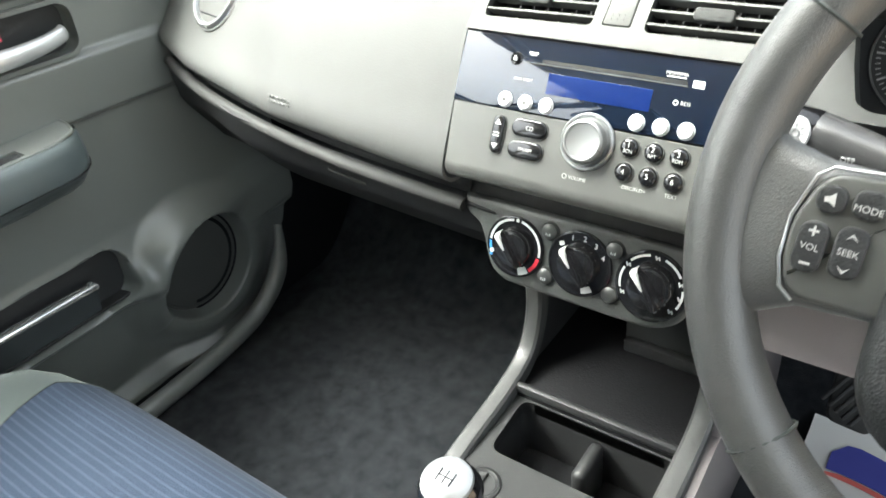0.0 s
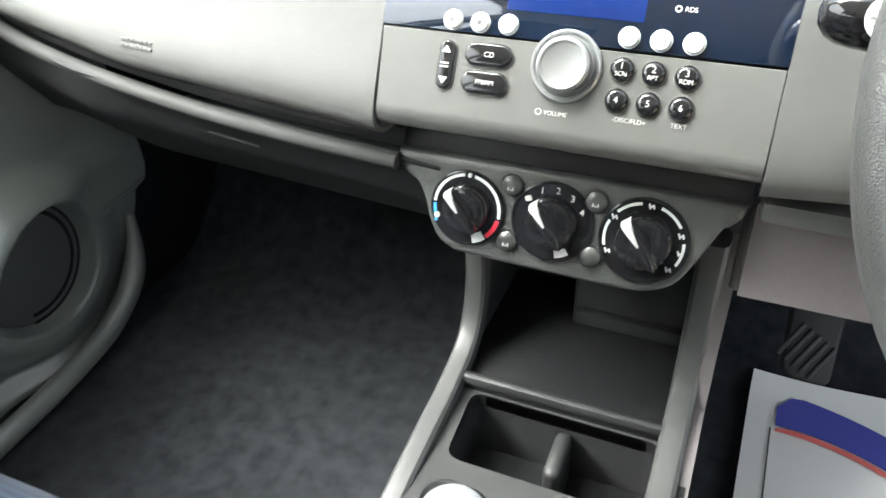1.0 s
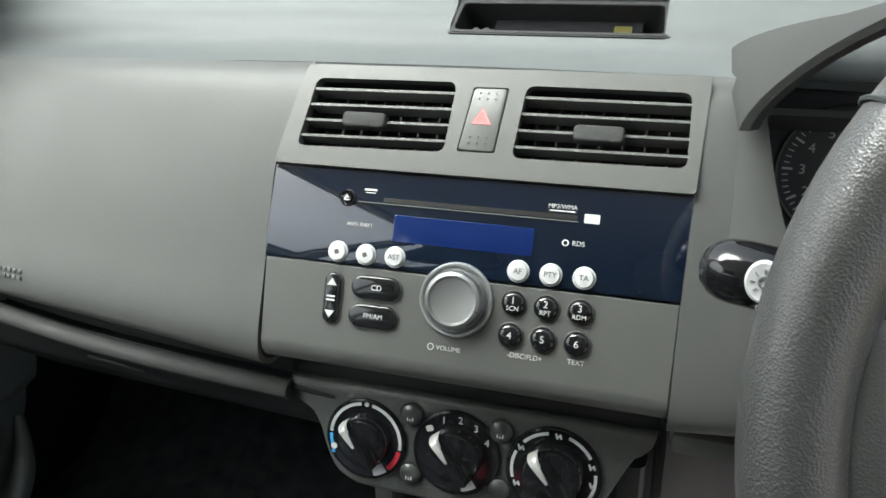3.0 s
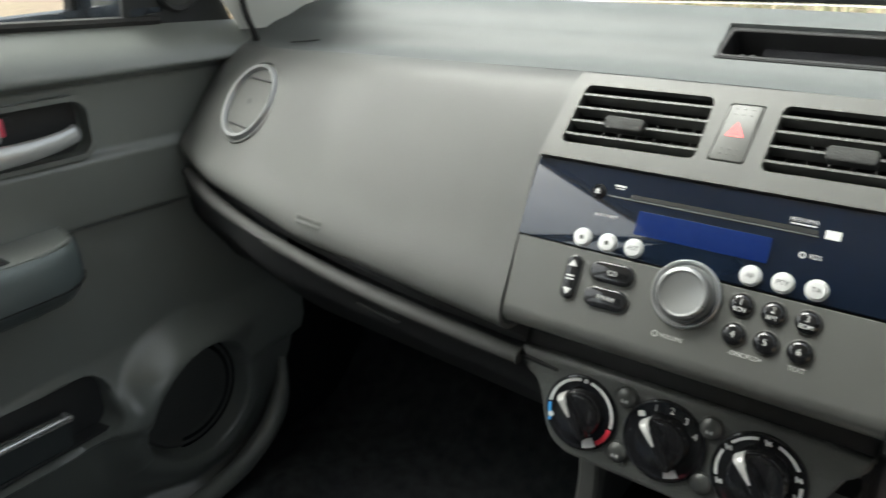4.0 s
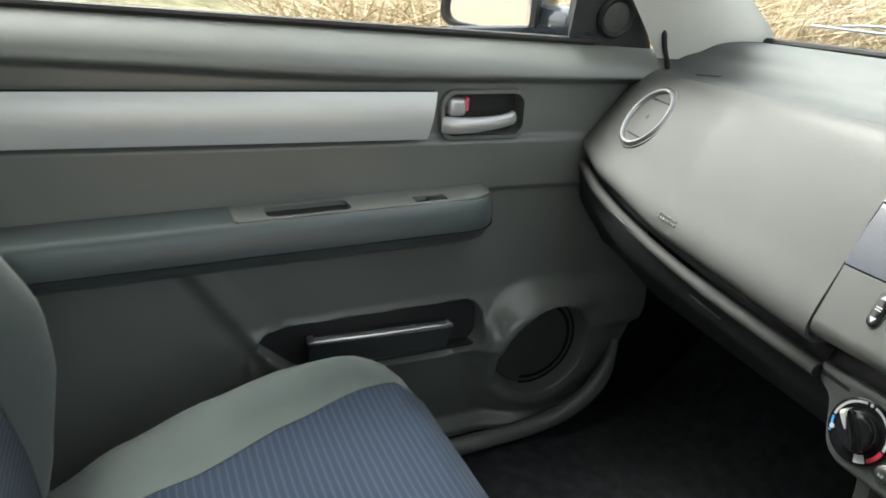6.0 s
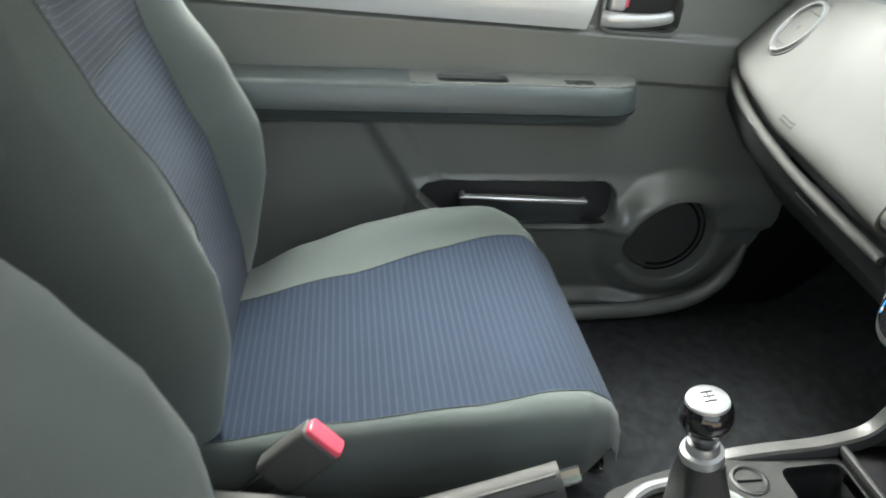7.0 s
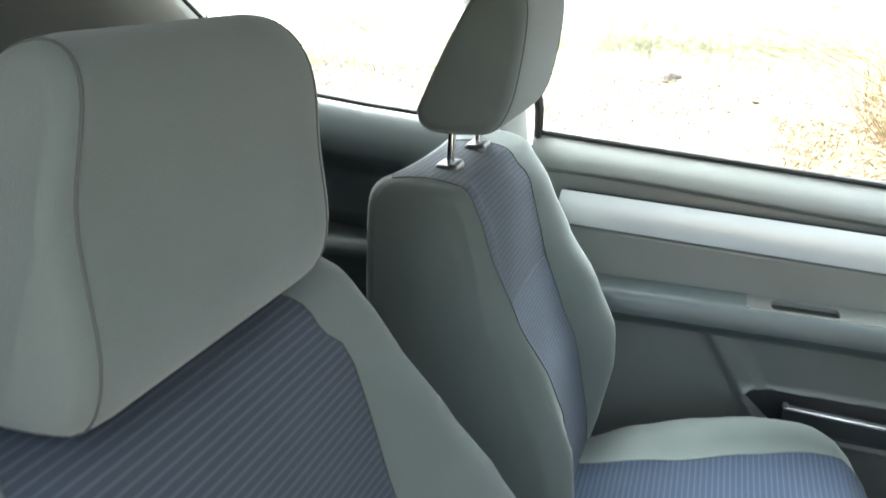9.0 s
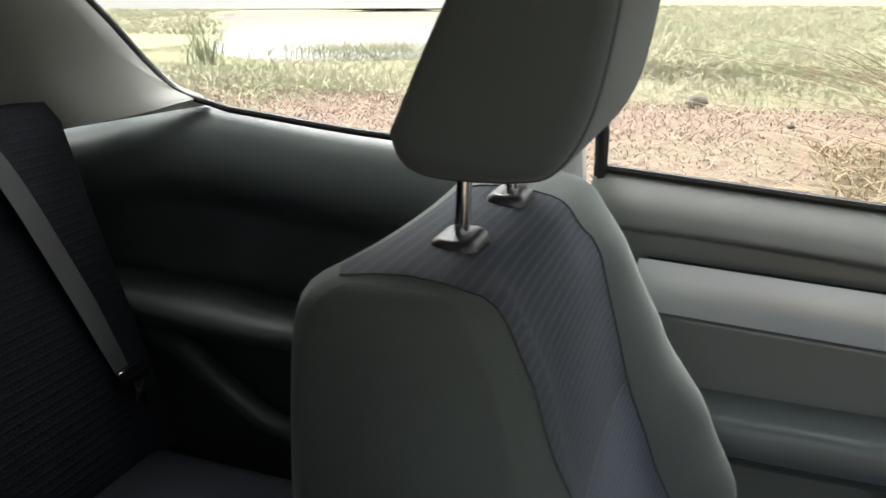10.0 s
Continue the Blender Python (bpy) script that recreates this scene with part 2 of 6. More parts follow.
def prism(pts, d0, d1, m=None, bevel=0.0, bm=None, top=1.0):
    """An outline in local x, y, raised from d0 to d1; bevel rounds its top rim inward; top scales the upper outline."""
    out = bm or bmesh.new()
    cx, cy = sum(p[0] for p in pts) / len(pts), sum(p[1] for p in pts) / len(pts)
    sx = max(p[0] for p in pts) - min(p[0] for p in pts)
    sy = max(p[1] for p in pts) - min(p[1] for p in pts)
    levels = [(d0, 1.0, 1.0)]
    if bevel:
        s = 1 if d1 > d0 else -1
        for k in range(4):
            a = radians(30 * k)
            inset = bevel * (1 - math.cos(a))
            levels.append((d1 - s * bevel * (1 - math.sin(a)), top * (1 - 2 * inset / sx), top * (1 - 2 * inset / sy)))
    else:
        levels.append((d1, top, top))
    m = m or Matrix.Identity(4)
    rings = [[out.verts.new(m @ Vector((cx + (x - cx) * fx, cy + (y - cy) * fy, d))) for x, y in pts] for d, fx, fy in levels]
    n = len(pts)
    for a, b in zip(rings, rings[1:]):
        for i in range(n):
            out.faces.new((a[i], a[(i + 1) % n], b[(i + 1) % n], b[i]))
    out.faces.new(rings[0][::-1])
    out.faces.new(rings[-1])
    return out


def plate(outer, holes, d0, d1, m):
    """A flat sheet with openings through it, from depth d0 to d1."""
    out = bmesh.new()
    edges = []
    for loop in (outer, *holes):
        vs = [out.verts.new((x, y, d0)) for x, y in loop]
        edges += [out.edges.new((a, b)) for a, b in zip(vs, vs[1:] + vs[:1])]
    bmesh.ops.triangle_fill(out, use_beauty=True, use_dissolve=False, edges=edges, normal=(0, 0, 1))
    got = bmesh.ops.extrude_face_region(out, geom=list(out.faces))
    bmesh.ops.translate(out, vec=(0, 0, d1 - d0), verts=[g for g in got["geom"] if isinstance(g, bmesh.types.BMVert)])
    bmesh.ops.transform(out, matrix=m, verts=out.verts)
    return out


def loft(rings, closed=True, caps=True, bm=None):
    out = bm or bmesh.new()
    rs = [[out.verts.new(p) for p in ring] for ring in rings]
    n = len(rs[0])
    for a, b in zip(rs, rs[1:]):
        for i in range(n if closed else n - 1):
            out.faces.new((a[i], a[(i + 1) % n], b[(i + 1) % n], b[i]))
    if caps and closed:
        out.faces.new(rs[0][::-1])
        out.faces.new(rs[-1])
    return out


def lathe(profile, m=None, seg=32, bm=None):
    """Profile of (radius, height) turned about local z."""
    m = m or Matrix.Identity(4)
    rings = [[m @ Vector((r * math.cos(2 * math.pi * k / seg), r * math.sin(2 * math.pi * k / seg), h)) for k in range(seg)]
             for r, h in profile]
    return loft(rings, True, True, bm)


def spline(pts, n=8):
    """A smooth line through points."""
    pts = [Vector(p) for p in pts]
    out = []
    for i in range(len(pts) - 1):
        p0, p1, p2, p3 = pts[max(i - 1, 0)], pts[i], pts[i + 1], pts[min(i + 2, len(pts) - 1)]
        for k in range(n):
            t = k / n
            out.append(0.5 * (2 * p1 + (p2 - p0) * t + (2 * p0 - 5 * p1 + 4 * p2 - p3) * t * t + (3 * p1 - p0 - 3 * p2 + p3) * t ** 3))
    out.append(pts[-1])
    return out


def tube(pts, radius, seg=10, bm=None, closed=False, flat=1.0, up=(0, 0, 1)):
    """A round or flattened bar swept along points; radius may be a list."""
    pts = [Vector(p) for p in pts]
    n = len(pts)
    rings = []
    for i, p in enumerate(pts):
        if closed:
            d = pts[(i + 1) % n] - pts[i - 1]
        else:
            d = pts[min(i + 1, n - 1)] - pts[max(i - 1, 0)]
        d.normalize()
        side = d.cross(Vector(up))
        if side.length < 1e-4:
            side = d.cross(Vector((1, 0, 0)))
        side.normalize()
        top = side.cross(d)
        r = radius[i] if isinstance(radius, (list, tuple)) else radius
        rings.append([p + side * r * math.cos(2 * math.pi * k / seg) + top * r * flat * math.sin(2 * math.pi * k / seg) for k in range(seg)])
    if closed:
        rings.append(rings[0])
        out = loft(rings, True, False, bm)
        bmesh.ops.remove_doubles(out, verts=out.verts, dist=1e-6)
        return out
    return loft(rings, True, True, bm)


def sheet(fn, nu, nv, thick=0.0):
    """A surface fn(u, v), u and v from 0 to 1, given a thickness."""
    out = bmesh.new()
    g = [[out.verts.new(fn(i / nu, j / nv)) for i in range(nu + 1)] for j in range(nv + 1)]
    for j in range(nv):
        for i in range(nu):
            out.faces.new((g[j][i], g[j][i + 1], g[j + 1][i + 1], g[j + 1][i]))
    if thick:
        bmesh.ops.recalc_face_normals(out, faces=out.faces)
        bmesh.ops.solidify(out, geom=list(out.faces), thickness=thick)
    return out


def curve_at(points, x):
    """Smooth interpolation in a table of (x, value)."""
    if x <= points[0][0]:
        return points[0][1]
    for (x0, y0), (x1, y1) in zip(points, points[1:]):
        if x <= x1:
            t = (x - x0) / (x1 - x0)
            t = t * t * (3 - 2 * t) * 0.35 + t * 0.65
            return y0 + (y1 - y0) * t
    return points[-1][1]


def step(a, b, x):
    t = min(max((x - a) / (b - a), 0.0), 1.0)
    return t * t * (3 - 2 * t)


def writing(name, text, size, m, mat, parent, raise_by=0.0003):
    """Raised letters as a mesh, centred at m's origin."""
    cu = bpy.data.curves.new(name, "FONT")
    cu.body, cu.size, cu.align_x, cu.align_y, cu.extrude = text, size, "CENTER", "CENTER", raise_by
    tmp = bpy.data.objects.new(name, cu)
    me = bpy.data.meshes.new_from_object(tmp)
    bpy.data.objects.remove(tmp)
    bpy.data.curves.remove(cu)
    me.transform(m)
    bm = bmesh.new()
    bm.from_mesh(me)
    bpy.data.meshes.remove(me)
    return part(name, bm, mat, parent)


def shifted(m, x, y, z=0.0, turn=0.0):
    return m @ Matrix.Translation((x, y, z)) @ Matrix.Rotation(radians(turn), 4, "Z")


# ---- the car's shell ----
def sill_z(y):
    return 0.683 + 0.073 * (1.04 - y)


# floor carpet with toe board
def floor_fn(u, v):
    x = -0.76 + 1.52 * u
    y = -0.95 + 2.65 * v
    z = 0.30 * step(1.28, 1.62, y) + 0.02 * step(0.1, -0.1, y)
    z += 0.003 * noise.noise(Vector((x * 9, y * 9, 0)))
    z += 0.05 * math.exp(-(x / 0.11) ** 2) * step(1.4, 1.2, y)
    return (x, y, z)


structure("floor", sheet(floor_fn, 60, 90, 0.02), CARPET, "dark blue-black carpet covering the car floor")


def roof_fn(u, v):
    x = -0.62 + 1.24 * u
    y = -1.30 + 2.02 * v
    return (x, y, 1.19 + 0.05 * (1 - (2 * u - 1) ** 2) - 0.06 * (2 * v - 1) ** 2)


structure("ceiling", sheet(roof_fn, 14, 18, 0.03), LIGHT_TRIM, "pale grey fabric headliner of the car")

# firewall and bulkhead behind the footwells
structure("wall_front", rbox((0, 1.70, 0.285), (1.50, 0.05, 0.71), 0.01), CARPET, "dark carpeted bulkhead ahead of the footwells")


def quarter_top(y):
    return curve_at([(-1.02, 0.732), (-0.78, 0.757), (-0.60, 0.796), (-0.49, 0.806), (-0.18, 0.778), (0.02, 0.757), (0.14, 0.752)], y)


def quarter_fn(side):
    def fn(u, v):
        y = 0.085 - 1.10 * u
        top = quarter_top(y)
        z = 0.02 + (top - 0.02) * (1 - (1 - v) ** 1.8)
        d = top - z
        x = 0.675
        x += 0.024 - 0.026 * (1 - math.exp(-d / 0.016)) - 0.032 * math.sin(min(d / 0.10, 1.0) * math.pi / 2)
        x += 0.046 * step(0.10, 0.16, d)
        x += 0.02 * step(0.55, 0.50, z)
        return (side * x, y, z)
    return fn


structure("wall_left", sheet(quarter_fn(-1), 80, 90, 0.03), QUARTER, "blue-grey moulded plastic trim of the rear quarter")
structure("trim_16", loft([[(-0.700 + w * a, y, z + h * b) for a, b in ((0, 1), (0.55, 1), (0.88, 0.75), (1, 0.2), (0.95, -0.5), (0.6, -1), (0, -1))] for y, z, w, h in
                          ((-0.16, 0.47, 0.03, 0.02), (-0.24, 0.475, 0.07, 0.024), (-0.34, 0.480, 0.095, 0.026), (-0.46, 0.488, 0.105, 0.030), (-0.60, 0.495, 0.10, 0.030), (-0.80, 0.495, 0.09, 0.03))]), QUARTER, "dark moulded rear side armrest", 70)
structure("trim_17", tube(spline([(-0.66, -0.62, 0.44), (-0.65, -0.545, 0.428), (-0.645, -0.455, 0.366), (-0.65, -0.39, 0.318), (-0.66, -0.335, 0.298), (-0.675, -0.22, 0.285)], 8), 0.022, 12), QUARTER, "dark moulded edge of the rear side pocket", 70)
structure("wall_right", sheet(quarter_fn(1), 30, 40, 0.03), QUARTER, "blue-grey moulded plastic trim of the rear quarter")
for side, tag in ((-1, "left"), (1, "right")):
    structure("wall_%s_rear" % tag, rbox((side * 0.715, -1.155, 0.36), (0.03, 0.29, 0.74), 0.004), QUARTER, "dark trim closing the boot side")
structure("floor_boot", rbox((0, -1.12, -0.012), (1.46, 0.44, 0.03), 0.004), CARPET, "dark carpet of the boot floor")
structure("wall_right_front", rbox((0.722, 0.62, 0.085), (0.05, 1.30, 0.17), 0.02), DOOR, "plain sill of the open driver doorway")
# Unseen sheet, added to block light where a side window would be
structure("wall_right_upper", sheet(lambda u, v: (0.69 - 0.12 * v, -0.05 - 1.24 * u, 0.70 + 0.50 * v), 12, 8, 0.02), QUARTER, "unseen dark sheet added over the rear quarter to keep light out")


def c_pillar_fn(side):
    edge = spline([(-0.47, 0.805), (-0.515, 0.822), (-0.57, 0.870), (-0.619, 0.937), (-0.71, 1.06), (-0.80, 1.17)], 8)

    def fn(u, v):
        k = v * (len(edge) - 1)
        i = min(int(k), len(edge) - 2)
        p = edge[i].lerp(edge[i + 1], k - i)
        y = p.x + (-1.28 - p.x) * u
        z = p.y + (0.660 + 0.505 * v - p.y) * u
        x = 0.675 - 0.16 * step(0.84, 1.24, z) - 0.03 * step(0, 0.25, u) + 0.02 * step(0.06, 0, u)
        return (side * x, y, z)
    return fn


structure("trim_1", sheet(c_pillar_fn(-1), 24, 30, 0.02), LIGHT_TRIM, "pale grey rear roof pillar trim")
structure("trim_2", sheet(c_pillar_fn(1), 24, 30, 0.02), LIGHT_TRIM, "pale grey rear roof pillar trim")


def pillar(pts, w, d, name, mat, label):
    rings = []
    for x, y, z in pts:
        rings.append([(x + d * a, y + w * b, z) for a, b in ((-1, -1), (-0.6, -1.1), (0.6, -1.1), (1, -0.8), (1, 0.8), (0.6, 1.1), (-0.6, 1.1), (-1, 1))])
    return structure(name, loft(rings), mat, label, 50)


pillar([(-0.690, 0.045, 0.72), (-0.675, 0.035, 0.86), (-0.635, 0.01, 1.02), (-0.575, -0.03, 1.18)], 0.042, 0.022, "trim_3", LIGHT_TRIM, "pale grey centre pillar trim")
pillar([(0.690, -0.06, 0.02), (0.690, -0.06, 0.72), (0.675, -0.07, 0.86), (0.635, -0.09, 1.02), (0.575, -0.12, 1.18)], 0.042, 0.022, "trim_4", LIGHT_TRIM, "pale grey centre pillar trim")


def rail(pts, r, name, label, mat=LIGHT_TRIM):
    return structure(name, tube(spline(pts, 6), r, 10), mat, label, 60)


rail([(-0.575, 0.84, 1.10), (-0.56, 0.70, 1.14), (-0.55, 0.55, 1.16), (-0.545, 0.0, 1.18), (-0.55, -0.5, 1.17), (-0.56, -0.95, 1.10)], 0.035, "trim_5", "pale grey windscreen pillar and roof rail trim")
def a_pillar(side):
    outer = spline([(0.690, 1.200, 0.668), (0.684, 1.176, 0.705), (0.664, 1.085, 0.82), (0.61, 0.92, 1.00), (0.57, 0.76, 1.13)], 6)
    inner = spline([(0.665, 1.40, 0.668), (0.645, 1.375, 0.702), (0.620, 1.24, 0.80), (0.575, 1.00, 0.99), (0.535, 0.74, 1.17)], 6)

    def fn(u, v):
        k = v * (len(outer) - 1)
        i = min(int(k), len(outer) - 2)
        a, b = outer[i].lerp(outer[i + 1], k - i), inner[i].lerp(inner[i + 1], k - i)
        p = a.lerp(b, u)
        return (side * (p.x - 0.022 * math.sin(math.pi * u)), p.y - 0.006 * math.sin(math.pi * u), p.z)
    return fn


structure("trim_14", sheet(a_pillar(-1), 10, 24, 0.02), LIGHT_TRIM, "pale grey windscreen pillar trim", 60)
structure("trim_15", sheet(a_pillar(1), 10, 24, 0.02), LIGHT_TRIM, "pale grey windscreen pillar trim", 60)
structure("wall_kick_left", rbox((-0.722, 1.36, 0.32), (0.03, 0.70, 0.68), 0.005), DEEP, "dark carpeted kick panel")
structure("wall_kick_right", rbox((0.70, 1.45, 0.32), (0.03, 0.44, 0.68), 0.005), CARPET, "dark carpeted kick panel")
rail([(0.575, 0.84, 1.10), (0.56, 0.70, 1.14), (0.55, 0.55, 1.16), (0.545, 0.0, 1.18), (0.55, -0.5, 1.17), (0.56, -0.95, 1.10)], 0.035, "trim_6", "pale grey windscreen pillar and roof rail trim")
rail([(-0.56, 0.72, 1.15), (0, 0.74, 1.20), (0.56, 0.72, 1.15)], 0.03, "trim_7", "pale grey windscreen header trim")
# tail: unseen solid wall, added to block light from the rear window
structure("wall_rear", rbox((0, -1.31, 0.62), (1.40, 0.05, 1.24), 0.02), QUARTER, "unseen dark wall added at the tail to keep light out")

# windows
def pane(name, fn, label, nu=10, nv=6):
    ob = tagged(part(name, sheet(fn, nu, nv, 0.004), GLASS, None, label), kind="structure")
    ob.visible_shadow = False
    return ob


def lean(z):
    return 0.705 - 0.16 * step(0.70, 1.2, z) * 0.9


pane("window_1", lambda u, v: (-lean(sill_z(0.1 + 1.0 * u) + (1.14 - sill_z(0.1 + u)) * v), 0.09 + (1.13 - 0.5 * v) * u, sill_z(0.1 + u) - 0.02 + (1.15 - sill_z(0.1 + u)) * v), "clear passenger door window")
pane("window_2", lambda u, v: (-lean(0.8 + 0.3 * v), 0.0 - (0.60 + 0.15 * v) * u, quarter_top(-0.6 * u) - 0.02 + (1.15 - quarter_top(-0.6 * u)) * v), "clear rear quarter window")
def screen_y(x):
    return 1.56 - 0.18 * (abs(x) / 0.65) ** 1.6


def screen_fn(u, v):
    x = (-0.65 + 1.30 * u) * (1 - 0.16 * v)
    y0 = screen_y(-0.65 + 1.30 * u)
    return (x, y0 + (0.74 + 0.02 * (1 - (2 * u - 1) ** 2) - y0) * v, 0.680 + 0.50 * v + 0.02 * math.sin(math.pi * v))


pane("window_3", screen_fn, "clear windscreen", 24, 12)
structure("trim_13", tube([(-0.65 + 0.065 * k, screen_y(-0.65 + 0.065 * k) - 0.030, 0.6885) for k in range(21)], 0.006, 8), RUBBER, "black rubber seal along the windscreen base")

# rubber seals along the glass
structure("trim_8", tube([(-0.694, 0.10 + 0.058 * k, sill_z(0.10 + 0.058 * k) + 0.004) for k in range(18)], 0.006, 8), RUBBER, "black rubber window seal")
structure("trim_9", tube([(-0.672, 0.06 - 0.02 * k, quarter_top(0.06 - 0.02 * k) + 0.003) for k in range(25)] +
                         [(-0.678 + 0.16 * step(0.84, 1.24, p.y), p.x + 0.004, p.y + 0.004) for p in spline([(-0.46, 0.806), (-0.515, 0.822), (-0.57, 0.870), (-0.619, 0.937), (-0.71, 1.06), (-0.78, 1.15)], 6)], 0.0055, 8), RUBBER, "black rubber seal of the rear quarter window")
structure("trim_10", tube([(-0.692, 0.108, 0.72), (-0.69, 0.108, 0.80), (-0.655, 0.088, 0.95), (-0.58, 0.04, 1.15)], 0.009, 8), RUBBER, "black rubber seal of the door frame")


structure("trim_18", tube(spline([(-0.640, 1.120, 0.82), (-0.655, 1.176, 0.733), (-0.656, 1.190, 0.680), (-0.655, 1.198, 0.657), (-0.656, 1.204, 0.632), (-0.662, 1.214, 0.59)], 6), 0.0042, 8), RUBBER, "black rubber seal between door and dashboard")

# ---- dashboard ----
LEFT = {-0.675: [(1.105, 0.515), (1.081, 0.520), (1.072, 0.537), (1.092, 0.56), (1.125, 0.596), (1.16, 0.628), (1.19, 0.643), (1.210, 0.651), (1.238, 0.673), (1.315, 0.689), (1.62, 0.66)],
        -0.58: [(1.070, 0.503), (1.046, 0.508), (1.037, 0.525), (1.062, 0.553), (1.095, 0.595), (1.13, 0.634), (1.16, 0.648), (1.215, 0.645), (1.25, 0.667), (1.32, 0.690), (1.62, 0.66)],
        -0.40: [(1.038, 0.485), (1.014, 0.490), (1.005, 0.508), (1.028, 0.55), (1.062, 0.605), (1.095, 0.648), (1.12, 0.661), (1.20, 0.655), (1.235, 0.677), (1.31, 0.697), (1.62, 0.66)],
        -0.14: [(1.020, 0.471), (0.997, 0.476), (0.987, 0.497), (1.013, 0.55), (1.046, 0.613), (1.078, 0.662), (1.10, 0.671), (1.19, 0.661), (1.225, 0.682), (1.30, 0.700), (1.62, 0.66)],
        0.0: [(1.020, 0.471), (0.997, 0.476), (0.987, 0.497), (1.013, 0.55), (1.046, 0.613), (1.078, 0.662), (1.10, 0.672), (1.19, 0.661), (1.225, 0.682), (1.30, 0.700), (1.62, 0.66)]}
XS = sorted(LEFT)


def dash_profile(x, lo, hi, n):
    """Points of the dashboard's section at x, between two of its marks."""
    x = -abs(x)
    i = max(k for k in range(len(XS) - 1) if XS[k] <= max(x, XS[0]))
    t = min(max((x - XS[i]) / (XS[i + 1] - XS[i]), 0), 1)
    pts = [((1 - t) * a[0] + t * b[0], (1 - t) * a[1] + t * b[1], 0) for a, b in zip(LEFT[XS[i]], LEFT[XS[i + 1]])]
    return spline(pts[lo:hi + 1], n)


def dash_sheet(x0, x1, lo, hi, nu, n=6, thick=0.004, shear=0.0, hole=None):
    rows = []
    for k in range(nu + 1):
        x = x0 + (x1 - x0) * k / nu
        near = max(0.0, 1 - abs(abs(x) - 0.1412) / 0.12)
        rows.append([(x + shear * near * step(0.605, 0.668, p.y), p.x, p.y) for p in dash_profile(x, lo, hi, n)])
    out = loft(rows, closed=False)
    if hole:
        gone = [f for f in out.faces if hole[0] < f.calc_center_median().x < hole[1] and hole[2] < f.calc_center_median().y < hole[3]]
        bmesh.ops.delete(out, geom=gone, context="FACES")
    bmesh.ops.recalc_face_normals(out, faces=out.faces)
    if thick:
        bmesh.ops.solidify(out, geom=list(out.faces), thickness=thick)
    return out


dashboard = thing("dashboard", "grey grained plastic car dashboard spanning both footwells", "dashboard", (0, 1.2, 0.45))
part("passenger_pad", dash_sheet(-0.672, -0.1412, 0, 6, 44, shear=0.0125), DASH, dashboard, "smooth curved grey airbag pad")
part("driver_pad", dash_sheet(0.1370, 0.672, 0, 6, 88, shear=0.003, hole=(0.166, 0.524, 1.034, 1.12)), DASH, dashboard)
part("top_pad", dash_sheet(-0.700, 0.672, 6, 10, 170, 12, hole=(-0.0595, 0.1065, 1.209, 1.243)), DASH_TOP, dashboard, "matte grey dash top below the windscreen")
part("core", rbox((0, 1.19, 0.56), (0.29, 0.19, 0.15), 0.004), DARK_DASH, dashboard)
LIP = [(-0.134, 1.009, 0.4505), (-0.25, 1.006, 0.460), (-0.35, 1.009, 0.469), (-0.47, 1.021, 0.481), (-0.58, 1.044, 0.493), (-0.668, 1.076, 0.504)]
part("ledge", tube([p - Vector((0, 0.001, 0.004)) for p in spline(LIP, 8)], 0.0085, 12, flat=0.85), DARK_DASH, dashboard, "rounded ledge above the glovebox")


def under_fn(u, v):
    x = -0.668 + 0.57 * u
    y = curve_at([(0, 1.012), (0.2, 1.03), (0.45, 1.10), (0.8, 1.30), (1.0, 1.55)], v) + 0.06 * step(-0.45, -0.67, x) * (1 - v)
    z = curve_at([(0, 0.450), (0.2, 0.405), (0.45, 0.335), (0.8, 0.27), (1.0, 0.26)], v) + 0.05 * (-(x + 0.13) / 0.54) * (1 - v)
    return (x, y, z)


part("glovebox_lid", sheet(under_fn, 20, 16, 0.004), LID, dashboard, "glovebox lid under the ledge, shade put into its colour")
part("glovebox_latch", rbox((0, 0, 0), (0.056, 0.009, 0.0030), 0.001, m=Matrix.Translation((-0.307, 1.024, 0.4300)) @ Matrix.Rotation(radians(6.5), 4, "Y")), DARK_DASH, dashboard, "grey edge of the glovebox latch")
# Dark tube that stands in for shade between pad and ledge
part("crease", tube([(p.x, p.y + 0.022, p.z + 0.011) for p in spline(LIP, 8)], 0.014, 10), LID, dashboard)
part("lower_panel", sheet(lambda u, v: (0.139 + 0.53 * u, 1.035 + 0.02 * v, 0.372 + 0.07 * v), 10, 6, 0.02), MAUVE, dashboard, "mauve-grey knee panel under the steering column")
part("panel_lip", tube([(0.1385, 1.030, 0.374), (0.1385, 1.040, 0.405), (0.1385, 1.049, 0.436)], 0.0065, 10), MAUVE, dashboard)
part("lower_ledge", rbox((0.405, 1.03, 0.458), (0.53, 0.05, 0.018), 0.006), DASH, dashboard)
AM = plane_of((-0.379, 1.0071, 0.5165), (1, -0.06, -0.03), (0, 0.48, 0.877))
for row in (-0.0026, 0.0026):
    for k in range(7):
        part("airbag_mark", rbox((0.0052 * (k - 3), row, 0.0), (0.0042, 0.0030, 0.0024), 0.0004, m=AM), DASH, dashboard, "small embossed marking")
part("seam_line", tube(spline([(-0.592, 1.203, 0.6478), (-0.56, 1.225, 0.6500), (-0.535, 1.234, 0.6545), (-0.505, 1.236, 0.6595)], 4), 0.0010, 6), BLACK, dashboard)

